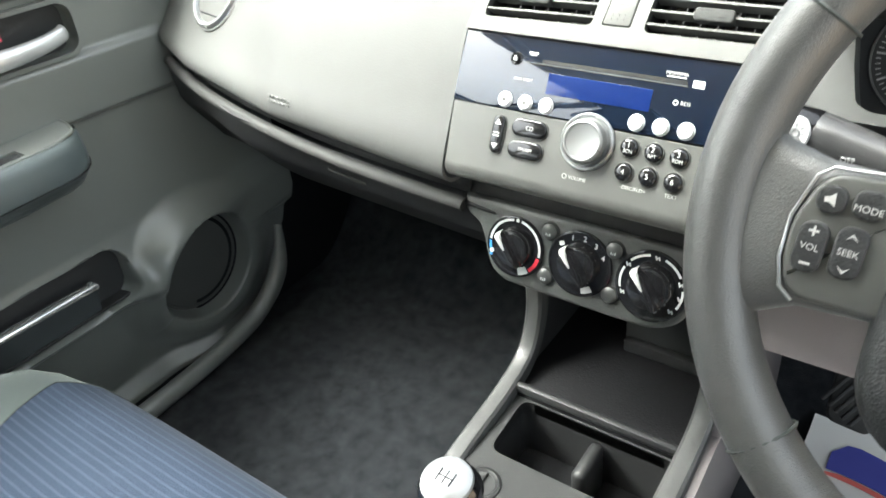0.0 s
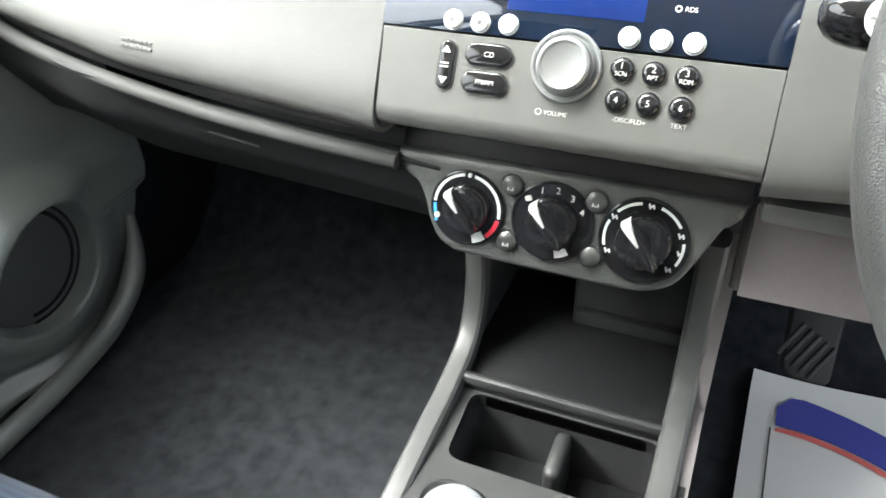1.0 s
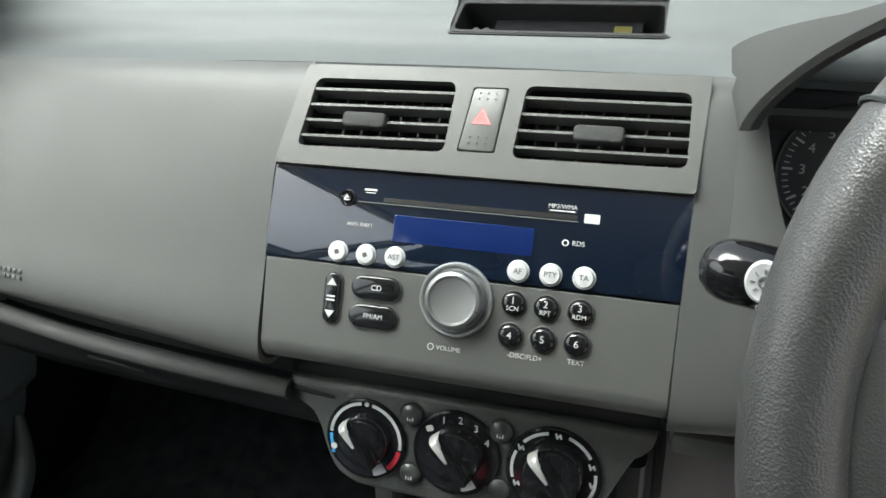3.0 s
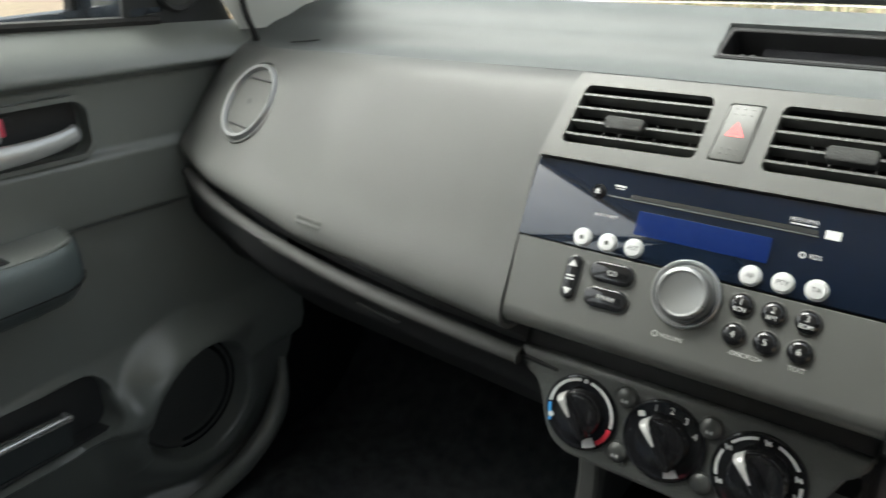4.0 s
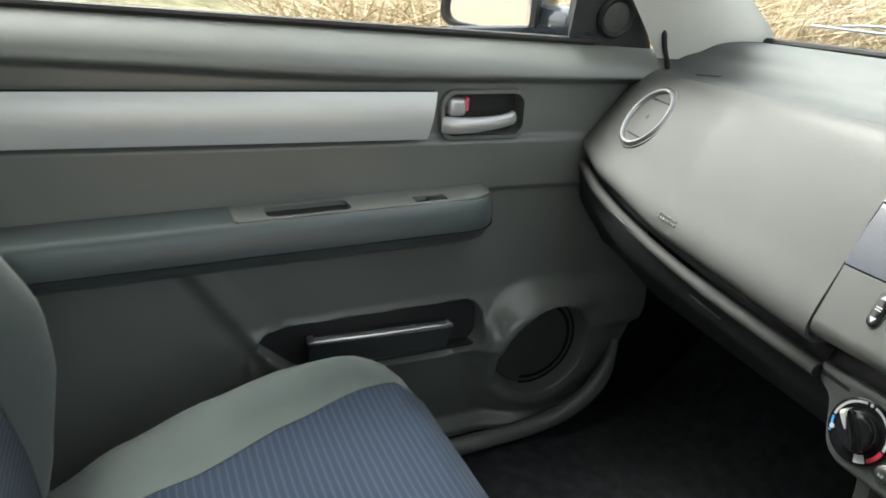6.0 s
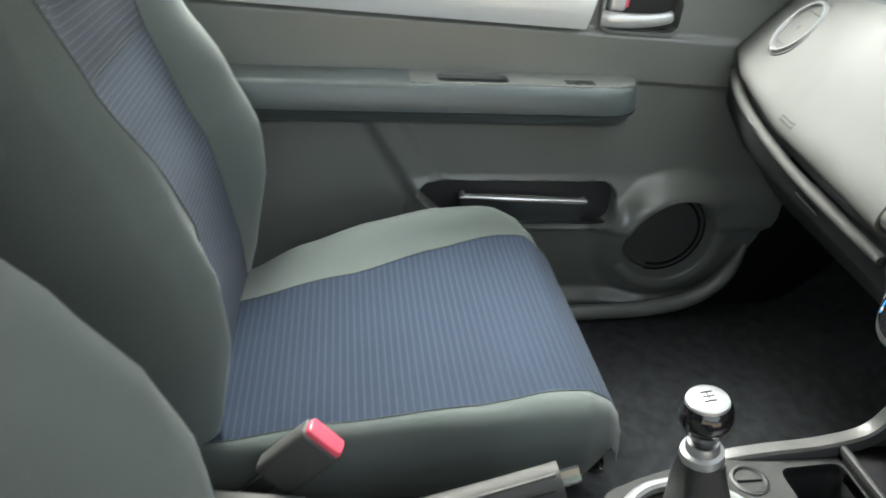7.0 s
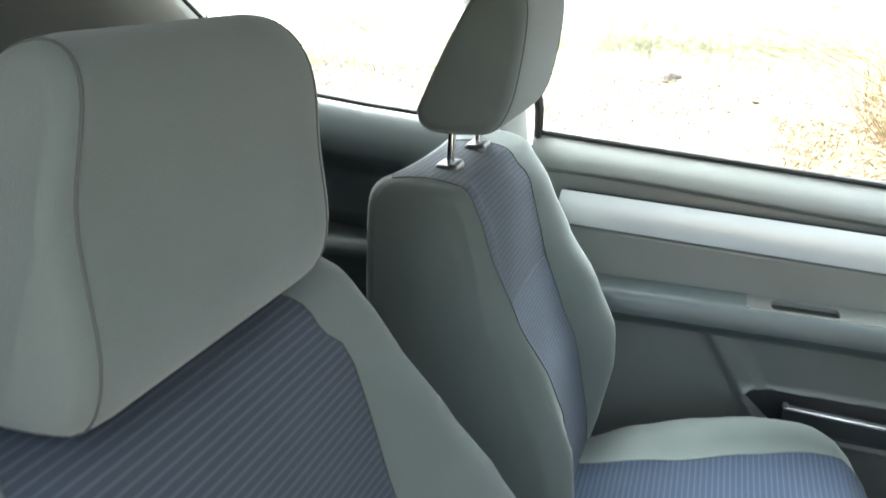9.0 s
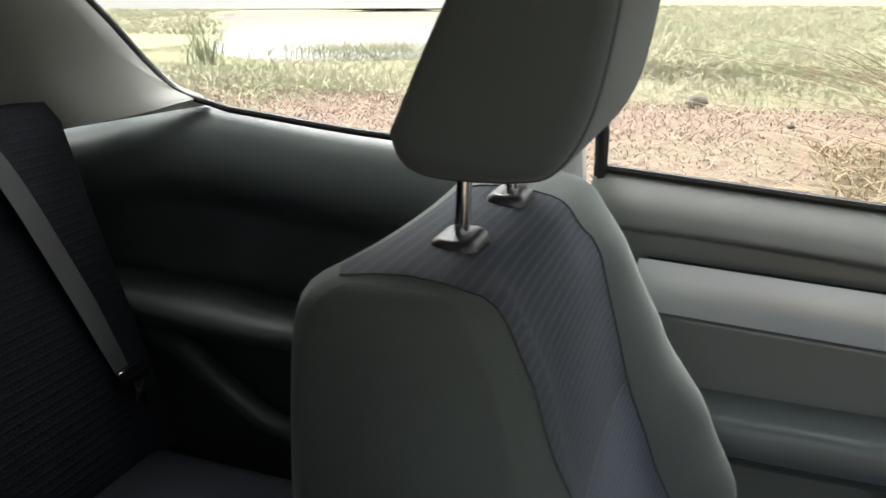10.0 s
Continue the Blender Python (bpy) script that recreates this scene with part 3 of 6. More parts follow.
# centre fascia
FM = plane_of((0, 1.013, 0.55), (1, 0, 0), (0, 0.462, 0.887))
VM = plane_of((0, 1.052, 0.628), (1, 0, 0), (0, 0.5832, 0.8123))
V1 = [(-0.1175, 0.0461), (-0.0169, 0.0472), (-0.0193, -0.0005), (-0.125, -0.0027)]
V2 = [(0.0299, 0.0468), (0.1309, 0.0468), (0.1323, 0.0), (0.0258, -0.0012)]
HZ = [(-0.0049, 0.0443), (0.0186, 0.0448), (0.0145, 0.0009), (-0.0107, 0.0008)]


def rounded(poly, r, n=4):
    """A polygon with its corners rounded."""
    out = []
    k = len(poly)
    for i in range(k):
        p, a, b = Vector(poly[i]), Vector(poly[i - 1]), Vector(poly[(i + 1) % k])
        p0, p1 = p + (a - p).normalized() * r, p + (b - p).normalized() * r
        for j in range(n + 1):
            t = j / n
            q = p0 * (1 - t) ** 2 + 2 * p * t * (1 - t) + p1 * t * t
            out.append((q.x, q.y))
    return out


fascia = thing("centre_fascia", "satin warm-grey centre fascia panel with vent openings", "fascia panel", (0, 1.05, 0.55))
FACE = [(0.0060, -0.012), (0.0060, -0.0005), (0.0054, 0.0)] + [(-0.0500 - 0.0145 * math.sin(radians(k)), -0.0145 + 0.0145 * math.cos(radians(k))) for k in range(0, 151, 10)] + [(-0.045, -0.034)]
part("lower_plate", loft([[FM @ Vector((x0 + w * min(1.0, (0.006 - v) / 0.05), v, d + e)) for v, d in FACE] for x0, w, e in ((-0.1410, 0.0020, -0.0012), (-0.1400, 0.0020, 0.0), (0.1362, -0.0006, 0.0), (0.1372, -0.0006, -0.0012))]), SATIN, fascia)
part("upper_plate", plate(rounded([(-0.1400, -0.0155), (0.1386, -0.0150), (0.1412, 0.052), (0.1405, 0.058), (-0.1250, 0.056), (-0.1290, 0.045)], 0.002), [rounded(V1, 0.006), rounded(V2, 0.006), rounded(HZ, 0.002)], -0.008, 0.0, VM), SATIN, fascia)


def slatted_vent(poly, name_label, tab_u):
    cx = sum(p[0] for p in poly) / 4
    v = thing("air_vent", name_label, "air vent", VM @ Vector((cx, 0.022, 0)), group="centre air vents")
    back = rounded([(cx + (x - cx) * 0.99, y) for x, y in poly], 0.004)
    part("duct", plate(rounded([(cx + (x - cx) * 1.03, 0.022 + (y - 0.022) * 1.05) for x, y in poly], 0.006), [rounded(poly, 0.006)], -0.045, -0.008, VM), BLACK, v)
    part("backing", prism(back, -0.05, -0.046, VM), BLACK, v)
    for k in range(4):
        f = 0.16 + 0.228 * k
        (ax, ay), (bx, by) = [(poly[3][i] * (1 - f) + poly[0][i] * f) for i in (0, 1)], [(poly[2][i] * (1 - f) + poly[1][i] * f) for i in (0, 1)]
        bm = bmesh.new()
        rings = []
        for x, y in ((ax, ay), (bx, by)):
            rings.append([VM @ Vector((x, y + dy, dz)) for dy, dz in ((0.0009, -0.001), (0.0011, -0.002), (-0.001, -0.016), (-0.0018, -0.016), (-0.0011, -0.002), (-0.0008, -0.001))])
        part("slat", loft(rings, True, True, bm), SATIN, v)
    for k in range(7):
        x = poly[3][0] + (poly[2][0] - poly[3][0]) * (k + 0.7) / 7.6
        part("vane", prism(rrect(0.0012, 0.044, 0.0005, 1, x, 0.022), -0.04, -0.02, VM), DARK, v)
    part("tab", prism(rrect(0.031, 0.0105, 0.003, 4, tab_u, 0.0175), -0.006, 0.003, VM, 0.0015), DARK_DASH, v)
    return v


slatted_vent(V1, "rectangular black-slatted air vent with grey thumb tab", -0.0775)
slatted_vent(V2, "rectangular black-slatted air vent with grey thumb tab", 0.0785)

hazard = thing("hazard_switch", "grey hazard switch with a lit red triangle", "switch", VM @ Vector((0.004, 0.022, 0)))
part("button", prism(rounded([(-0.0043, 0.0436), (0.0179, 0.044), (0.0139, 0.0016), (-0.0099, 0.0015)], 0.0025), -0.012, 0.0006, VM, 0.001), SATIN, hazard)


def tri_ring(r0, r1, m, d):
    return plate([(r1 * math.cos(a), r1 * math.sin(a)) for a in (radians(90), radians(210), radians(330))],
                 [[(r0 * math.cos(a), r0 * math.sin(a)) for a in (radians(90), radians(210), radians(330))]], 0.0, d, m)


TM = shifted(VM, 0.0035, 0.0232, 0.0007)
part("triangle", tri_ring(0.0042, 0.0072, TM, 0.0004), HAZARD, hazard)
part("triangle", tri_ring(0.0012, 0.0030, TM, 0.0004), HAZARD, hazard)
for r, row in enumerate((0.0405, 0.0365, 0.0105, 0.0065)):
    for k in range(3):
        part("stud", lathe([(0.0007, 0), (0.0006, 0.0004), (0.0002, 0.0006)], shifted(VM, -0.003 + 0.0055 * k + 0.1 * row - 0.001, row, 0.0005), 8), SATIN, hazard)

# stereo
stereo = thing("car_stereo", "glossy navy car stereo panel with blue display and silver volume knob", "car stereo", (0, 1.03, 0.57))
part("faceplate", prism(rounded([(-0.1396, 0.0704), (-0.1412, 0.0366), (-0.1414, 0.0070), (0.1370, 0.0077), (0.1384, 0.0712)], 0.0012), -0.008, 0.0006, FM, 0.0005), NAVY, stereo, "gloss navy faceplate")
part("display", prism(rrect(0.094, 0.0177, 0.0006, 2, -0.0013, 0.0343), 0.0, 0.0011, FM, 0.0002), LCD, stereo, "unlit blue display")
part("disc_slot", prism(rounded([(-0.0571, 0.0538), (-0.0571, 0.0508), (0.0711, 0.0508), (0.0711, 0.0538)], 0.0008), 0.0, 0.0009, FM), BLACK, stereo)
part("slot_lip", prism(rrect(0.147, 0.0008, 0.0003, 2, -0.0015, 0.0498), 0.0, 0.0013, FM), DASH_TOP, stereo)
part("eject_button", lathe([(0.0058, 0.0), (0.0058, 0.0014), (0.005, 0.002), (0.0042, 0.0014), (0.0036, 0.0012), (0.0030, 0.0026), (0.001, 0.003)], shifted(FM, -0.0829, 0.0516), 24), GLOSS, stereo)
part("eject_mark", prism([(-0.002, -0.0002), (0.002, -0.0002), (0, 0.0022)], 0.0026, 0.0032, shifted(FM, -0.0829, 0.0516), bm=prism(rrect(0.004, 0.0009, 0.0002, 1, 0, -0.0013), 0.0026, 0.0032, shifted(FM, -0.0829, 0.0516))), WHITE, stereo)
MARKS = {"AST": (-0.045, 0.0152), "AF": (0.0381, 0.0153), "PTY": (0.0587, 0.0154), "TA": (0.0793, 0.0157), "": (-0.086, 0.0148), " ": (-0.0656, 0.0147)}
for s, (u, v) in MARKS.items():
    btn = part("round_button", lathe([(0.0072, 0.0), (0.0072, 0.0016), (0.0066, 0.0018), (0.0062, 0.0012), (0.0060, 0.0030), (0.0055, 0.0036), (0.002, 0.0039)], shifted(FM, u, v), 24), BUTTON, stereo, "pale round button")
    if s.strip():
        writing("letters", s, 0.0048, shifted(FM, u, v, 0.0040), DARK, btn, 0.0001)
    else:
        part("symbol", prism(rrect(0.0032, 0.0032, 0.0008, 2), 0.0037, 0.0041, shifted(FM, u, v, 0, 20)), DASH, btn)
knob = part("volume_ring", lathe([(0.0245, 0.0), (0.0243, 0.0022), (0.0232, 0.0034), (0.0220, 0.0030), (0.0212, 0.0012), (0.0205, 0.0010), (0.0195, 0.0040)], shifted(FM, -0.0005, -0.0075), 48), SILVER, stereo, "silver ring")
part("volume_knob", lathe([(0.0190, 0.002), (0.0190, 0.0085), (0.0180, 0.0112), (0.0160, 0.0125), (0.0148, 0.0122), (0.0145, 0.0116), (0.010, 0.0110), (0.005, 0.0106), (0.002, 0.0105)], shifted(FM, -0.0005, -0.0075), 48), KNOB, knob, "satin silver knob")
for a in (-18, -50):
    part("tick", rbox((0.0170, 0, 0.0118), (0.0035, 0.0005, 0.0012), 0, m=shifted(FM, -0.0005, -0.0075, 0, a)), DARK, knob)


def pill(u, v, w, h, turn=0.0):
    b = part("key", prism(rrect(w, h, min(w, h) * 0.49, 8), 0.0, 0.0034, shifted(FM, u, v, 0, turn), 0.0018), GLOSS, stereo, "glossy black pill-shaped key")
    part("key_rim", plate(rrect(w + 0.0018, h + 0.0018, (min(w, h) + 0.0018) * 0.49, 8), [rrect(w + 0.0002, h + 0.0002, min(w, h) * 0.49, 8)], 0.0, 0.0012, shifted(FM, u, v, 0, turn)), SATIN, b)
    return b


pill(-0.0870, -0.0166, 0.0118, 0.0345)
cd = pill(-0.0562, -0.0066, 0.0345, 0.0158, 1)
writing("letters", "CD", 0.0052, shifted(FM, -0.0550, -0.0066, 0.0035), WHITE, cd)
fm = pill(-0.0565, -0.0258, 0.0345, 0.0158, 1)
writing("letters", "FM/AM", 0.0046, shifted(FM, -0.0555, -0.0256, 0.0035), WHITE, fm)
for dy, up in ((0.0105, 1), (-0.0105, -1)):
    part("arrow", prism([(-0.0034, -0.0020 * up), (0.0034, -0.0020 * up), (0, 0.0030 * up)][::up], 0.0034, 0.0039, shifted(FM, -0.0870, -0.0166 + dy)), WHITE, stereo)
part("label_bar", prism(rrect(0.006, 0.0012, 0.0002, 1), 0.0034, 0.0039, shifted(FM, -0.0870, -0.0155)), WHITE, stereo)
part("label_bar", prism(rrect(0.006, 0.0012, 0.0002, 1), 0.0034, 0.0039, shifted(FM, -0.0870, -0.0180)), WHITE, stereo)
NUMS = {"1": (0.0373, -0.0053, "SCN"), "2": (0.0580, -0.0056, "RPT"), "3": (0.0791, -0.0056, "RDM"), "4": (0.0371, -0.0256, ""), "5": (0.0579, -0.0255, ""), "6": (0.0790, -0.0255, "")}
for s, (u, v, sub) in NUMS.items():
    b = part("preset_button", lathe([(0.0076, 0.0), (0.0074, 0.0022), (0.0066, 0.0032), (0.0050, 0.0039), (0.002, 0.0041)], shifted(FM, u, v), 28), GLOSS, stereo, "glossy black round preset button")
    part("bezel", lathe([(0.0086, 0.0), (0.0085, 0.0012), (0.0081, 0.0016), (0.0077, 0.0012), (0.0076, 0.0)], shifted(FM, u, v), 28), SATIN, b)
    writing("digit", s, 0.0062, shifted(FM, u, v + (0.0022 if sub else 0.0002), 0.0042), WHITE, b)
    if sub:
        writing("letters", sub, 0.0042, shifted(FM, u, v - 0.0030, 0.0039), WHITE, b)
writing("letters", "ANTI-THEFT", 0.0034, shifted(FM, -0.0725, 0.0343, 0.0008), WHITE, stereo)
writing("letters", "MP3/WMA", 0.0040, shifted(FM, 0.0616, 0.0582, 0.0008), WHITE, stereo)
writing("letters", "VOLUME", 0.0042, shifted(FM, -0.0025, -0.0400, 0.0003), WHITE, stereo)
part("power_mark", plate(disc(0.0023, 18), [disc(0.0017, 18)], 0.0002, 0.0006, shifted(FM, -0.0145, -0.0398)), WHITE, stereo)
writing("letters", "-DISC/FLD+", 0.0044, shifted(FM, 0.0475, -0.0378, 0.0003), WHITE, stereo)
writing("letters", "TEXT", 0.0044, shifted(FM, 0.0795, -0.0368, 0.0003), WHITE, stereo)
writing("letters", "RDS", 0.0044, shifted(FM, 0.0735, 0.0362, 0.0008), WHITE, stereo)
part("emblem", plate(disc(0.0022, 14), [disc(0.0013, 14)], 0.0006, 0.0011, shifted(FM, 0.0655, 0.0362)), WHITE, stereo)
part("emblem", prism(rrect(0.0095, 0.0058, 0.0006, 2, 0.0802, 0.0523), 0.0004, 0.0010, FM), BUTTON, stereo)
part("label_bar", prism(rrect(0.009, 0.0014, 0.0002, 1, -0.0669, 0.0582), 0.0004, 0.0010, FM), WHITE, stereo)
part("label_bar", prism(rrect(0.007, 0.0007, 0.0002, 1, -0.0669, 0.0562), 0.0004, 0.0010, FM), WHITE, stereo)
part("label_bar", prism(rrect(0.016, 0.0009, 0.0002, 1, 0.0616, 0.0556), 0.0004, 0.0010, FM), WHITE, stereo)

# clock display on the dash top
pod = thing("clock_display", "recessed dark clock display in the dash top", "display", (0.0125, 1.27, 0.68))
CM = plane_of((0.0235, 1.2255, 0.6825), (1, 0, 0), (0, 0.875, 0.484))
part("hood", plate(rounded([(-0.0875, -0.0190), (0.0875, -0.0190), (0.0855, 0.0200), (-0.0855, 0.0200)], 0.006), [rounded([(-0.0835, -0.0165), (0.0835, -0.0165), (0.0815, 0.0170), (-0.0815, 0.0170)], 0.005)], -0.007, -0.0015, CM), BLACK, pod, "black rim round the display")
part("well", plate(rounded([(-0.0895, -0.0205), (0.0895, -0.0205), (0.0875, 0.0215), (-0.0875, 0.0215)], 0.006), [rounded([(-0.0830, -0.0160), (0.0830, -0.0160), (0.0810, 0.0165), (-0.0810, 0.0165)], 0.005)], -0.032, -0.002, CM), BLACK, pod)
part("recess", prism(rrect(0.178, 0.042, 0.003, 2, 0, 0.0), -0.034, -0.029, CM), BLACK, pod)
part("screen", prism(rrect(0.12, 0.024, 0.001, 2, 0.005, 0.004), -0.030, -0.018, CM), GLOSS, pod)
part("indicator", prism(rrect(0.014, 0.012, 0.0005, 1, 0.050, 0.004), -0.018, -0.0175, CM), material("dim_amber_segment", (0.05, 0.045, 0.01), 0.3), pod)
part("button", lathe([(0.003, -0.030), (0.003, -0.018), (0.001, -0.017)], shifted(CM, -0.062, 0.003), 12), DARK, pod)
part("button", lathe([(0.003, -0.030), (0.003, -0.018), (0.001, -0.017)], shifted(CM, -0.071, 0.003), 12), DARK, pod)

# round vent at the end of the dash
rm = plane_of((-0.549, 1.0918, 0.600), (0.977, -0.21, 0.0), (0.13, 0.60, 0.79))
round_vent = thing("round_air_vent", "closed round air vent with a silver ring", "air vent", (-0.556, 1.092, 0.60))
part("ring", lathe([(0.0475, -0.010), (0.0472, 0.0008), (0.0458, 0.0030), (0.0425, 0.0026), (0.041, 0.000), (0.0405, -0.010)], rm @ Matrix.Translation((0, 0, 0.0015)), 48), SILVER, round_vent, "silver ring")
part("flap", lathe([(0.0405, -0.010), (0.0405, -0.003), (0.030, -0.001), (0.0002, 0.0)], rm, 40), DARK_DASH, round_vent)
part("socket", lathe([(0.0525, -0.006), (0.0520, 0.0006), (0.0500, 0.0010), (0.0485, -0.0035), (0.0472, -0.006)], rm, 48), DASH, round_vent)
part("flap_edge", rbox((0, 0.028, 0.0015), (0.052, 0.0012, 0.002), 0, m=rm), DARK, round_vent)
part("flap_edge", rbox((0, -0.030, 0.001), (0.048, 0.0012, 0.002), 0, m=rm), DARK, round_vent)

# heater controls
HM = plane_of((-0.002, 1.000, 0.4185), (1, 0, 0), (0, 0.28, 0.96))
heater = thing("heater_panel", "dark grained heater control panel with three rotary dials", "heater controls", (0, 1.02, 0.42))
OUT = [(-0.1335, 0.0405), (-0.1325, 0.0285), (-0.1180, 0.0185), (-0.1095, 0.0040), (-0.1025, -0.0160), (-0.0945, -0.0300), (-0.0830, -0.0372), (-0.0700, -0.0398), (-0.0050, -0.0410), (0.0544, -0.0412), (0.0780, -0.0385), (0.0957, -0.0290), (0.1070, -0.0110), (0.1160, 0.0080), (0.1240, 0.0235), (0.1330, 0.0310), (0.1345, 0.0410)]
part("panel", prism([(p.x, p.y) for p in spline([(u, v, 0) for u, v in OUT], 4)], -0.030, -0.002, HM, 0.006), HEATER, heater)
part("upper_gap", rbox((0, 0.046, -0.020), (0.272, 0.022, 0.020), 0.002, m=HM), BLACK, heater)


def sector(r0, r1, a0, a1, d0, d1, m, n=14):
    pts = [(r1 * math.cos(radians(a0 + (a1 - a0) * k / n)), r1 * math.sin(radians(a0 + (a1 - a0) * k / n))) for k in range(n + 1)]
    pts += [(r0 * math.cos(radians(a1 + (a0 - a1) * k / n)), r0 * math.sin(radians(a1 + (a0 - a1) * k / n))) for k in range(n + 1)]
    return prism(pts, d0, d1, m)


def dial(u, v, r, turn):
    m = shifted(HM, u, v, -0.0015)
    base = part("dial", lathe([(r + 0.0018, 0.0), (r + 0.0014, 0.0018), (r, 0.0022), (r - 0.0005, 0.0014), (r - 0.004, 0.0016), (0.002, 0.0018)], m, 48), GLOSS, heater, "black rotary dial")
    part("dial_knob", lathe([(r * 0.66, 0.001), (r * 0.64, 0.008), (r * 0.60, 0.0105), (r * 0.5, 0.0115), (0.002, 0.0118)], m, 36), GLOSS, base)
    grip = []
    for z, w, s in ((0.009, 0.0068, 1.0), (0.017, 0.0058, 0.97), (0.0205, 0.0042, 0.90), (0.0212, 0.0025, 0.84)):
        ring = [(r * 0.68 * s * math.cos(2 * math.pi * k / 24), w * math.sin(2 * math.pi * k / 24), z) for k in range(24)]
        grip.append([m @ Matrix.Rotation(radians(turn), 4, "Z") @ Vector(p) for p in ring])
    part("grip", loft(grip), GLOSS, base)
    tip = m @ Matrix.Rotation(radians(turn), 4, "Z")
    # Pale wedge drawn as the reflection along the grip's top
    part("grip_glint", loft([[tip @ Vector((r * k, a * w, z + b)) for a, b in ((-1, -0.0016), (-0.7, 0.0003), (0.7, 0.0003), (1, -0.0016))]
                          for k, w, z in ((0.05, 0.0010, 0.0216), (0.25, 0.0024, 0.0216), (0.54, 0.0036, 0.0216), (0.625, 0.0040, 0.0198), (0.672, 0.0042, 0.0165), (0.690, 0.0042, 0.0110))]), GRIP_GLINT, base, "pale wedge standing in for the grip's reflection")
    return base, m


d1, m1 = dial(-0.0697, 0.0005, 0.0295, 128)
r = 0.0295
part("scale_or_glare", sector(r * 0.885, r * 0.965, 98, 176, 0.0016, 0.0022, m1), BUTTON, d1)
part("scale_or_glare", sector(r * 0.885, r * 0.965, -8, 80, 0.0016, 0.0022, m1), BUTTON, d1)
part("cold_arc", sector(r * 0.885, r * 0.965, 180, 200, 0.0016, 0.0022, m1), BLUE_MARK, d1)
part("cold_mark", lathe([(0.0016, 0.0016), (0.0014, 0.0022)], m1 @ Matrix.Translation((-0.0255, -0.0138, 0)), 10), BLUE_MARK, d1)
part("hot_arc", sector(r * 0.85, r * 0.97, -48, -12, 0.0016, 0.0022, m1), RED_MARK, d1)
part("scale_mark", lathe([(0.0019, 0.0016), (0.0017, 0.0023)], m1 @ Matrix.Translation((0.0005, 0.0272, 0)), 10), BUTTON, d1)
part("scale_mark", lathe([(0.0026, 0.0016), (0.0024, 0.0023)], m1 @ Matrix.Translation((-0.0250, -0.0098, 0)), 10), BUTTON, d1)
# Pale patch painted as glare on the dial's lower rim, not print
part("scale_or_glare", sector(r * 0.72, r * 0.97, -75, -52, 0.0016, 0.0022, m1), BUTTON, d1)
d2, m2 = dial(-0.0005, 0.0025, 0.0305, 128)
for s, a in (("1", 112), ("2", 84), ("3", 56), ("4", 28)):
    writing("digit", s, 0.0072, shifted(m2, 0.0255 * math.cos(radians(a)), 0.0255 * math.sin(radians(a)), 0.0022), WHITE, d2)
part("scale_mark", prism(rrect(0.0052, 0.0042, 0.001, 2), 0.0016, 0.0023, shifted(m2, -0.0198, 0.0158, 0, 20)), WHITE, d2)
# Matching painted glare patch on the middle dial
part("scale_or_glare", sector(0.0225, 0.0285, -78, -55, 0.0016, 0.0022, m2), BUTTON, d2)
d3, m3 = dial(0.0693, 0.0015, 0.0318, 128)
for a0, a1 in ((32, 72), (100, 138), (156, 196), (-28, 8)):
    part("scale_or_glare", sector(0.0278, 0.0299, a0, a1, 0.0016, 0.0022, m3), BUTTON, d3)
for a in (86, 147, 206, 20, -8, -40):
    for du, w, h in ((-0.0014, 0.0013, 0.0042), (0.0014, 0.0013, 0.0034), (0.0, 0.0036, 0.0011)):
        part("scale_mark", prism(rrect(w, h, 0.0004, 2), 0.0016, 0.0023, shifted(m3, 0.0275 * math.cos(radians(a)) + du, 0.0275 * math.sin(radians(a)), 0, 20)), BUTTON, d3)
for u, v in ((-0.0345, 0.0258), (0.0315, 0.0250), (-0.0340, -0.0197), (0.0326, -0.0186)):
    b = part("push_button", lathe([(0.0092, 0.0), (0.0090, 0.0016), (0.0080, 0.0010), (0.0078, 0.0030), (0.0062, 0.0044), (0.004, 0.0052), (0.002, 0.0055)], shifted(HM, u, v, -0.002), 28), DOME, heater)
    if u < 0 or v > 0:
        for k in (-1, 0, 1):
            part("symbol", prism(rrect(0.0009, 0.0030, 0.0003, 1), 0.0046, 0.0055, shifted(HM, u + 0.0019 * k, v - 0.0020, -0.002, -4)), BUTTON, b)


# ---- centre console ----
XC = 0.016
console = thing("centre_console", "grey plastic centre console with storage cubby and cup tray", "console", (XC, 0.85, 0.0))


def yz_strip(path, x0, x1, r):
    """A rounded band of width x0..x1 along a line in y, z."""
    pts = spline([(0, y, z) for y, z in path], 8)
    rings = []
    for i, p in enumerate(pts):
        d = (pts[min(i + 1, len(pts) - 1)] - pts[max(i - 1, 0)]).normalized()
        nrm = Vector((0, -d.z, d.y))
        ring = []
        for k in range(12):
            a = 2 * math.pi * k / 12
            ring.append(Vector(((x0 + x1) / 2 + (x1 - x0) / 2 * math.copysign(abs(math.cos(a)) ** 0.6, math.cos(a)), p.y, p.z)) + nrm * r * math.copysign(abs(math.sin(a)) ** 0.6, math.sin(a)))
        rings.append(ring)
    return loft(rings)


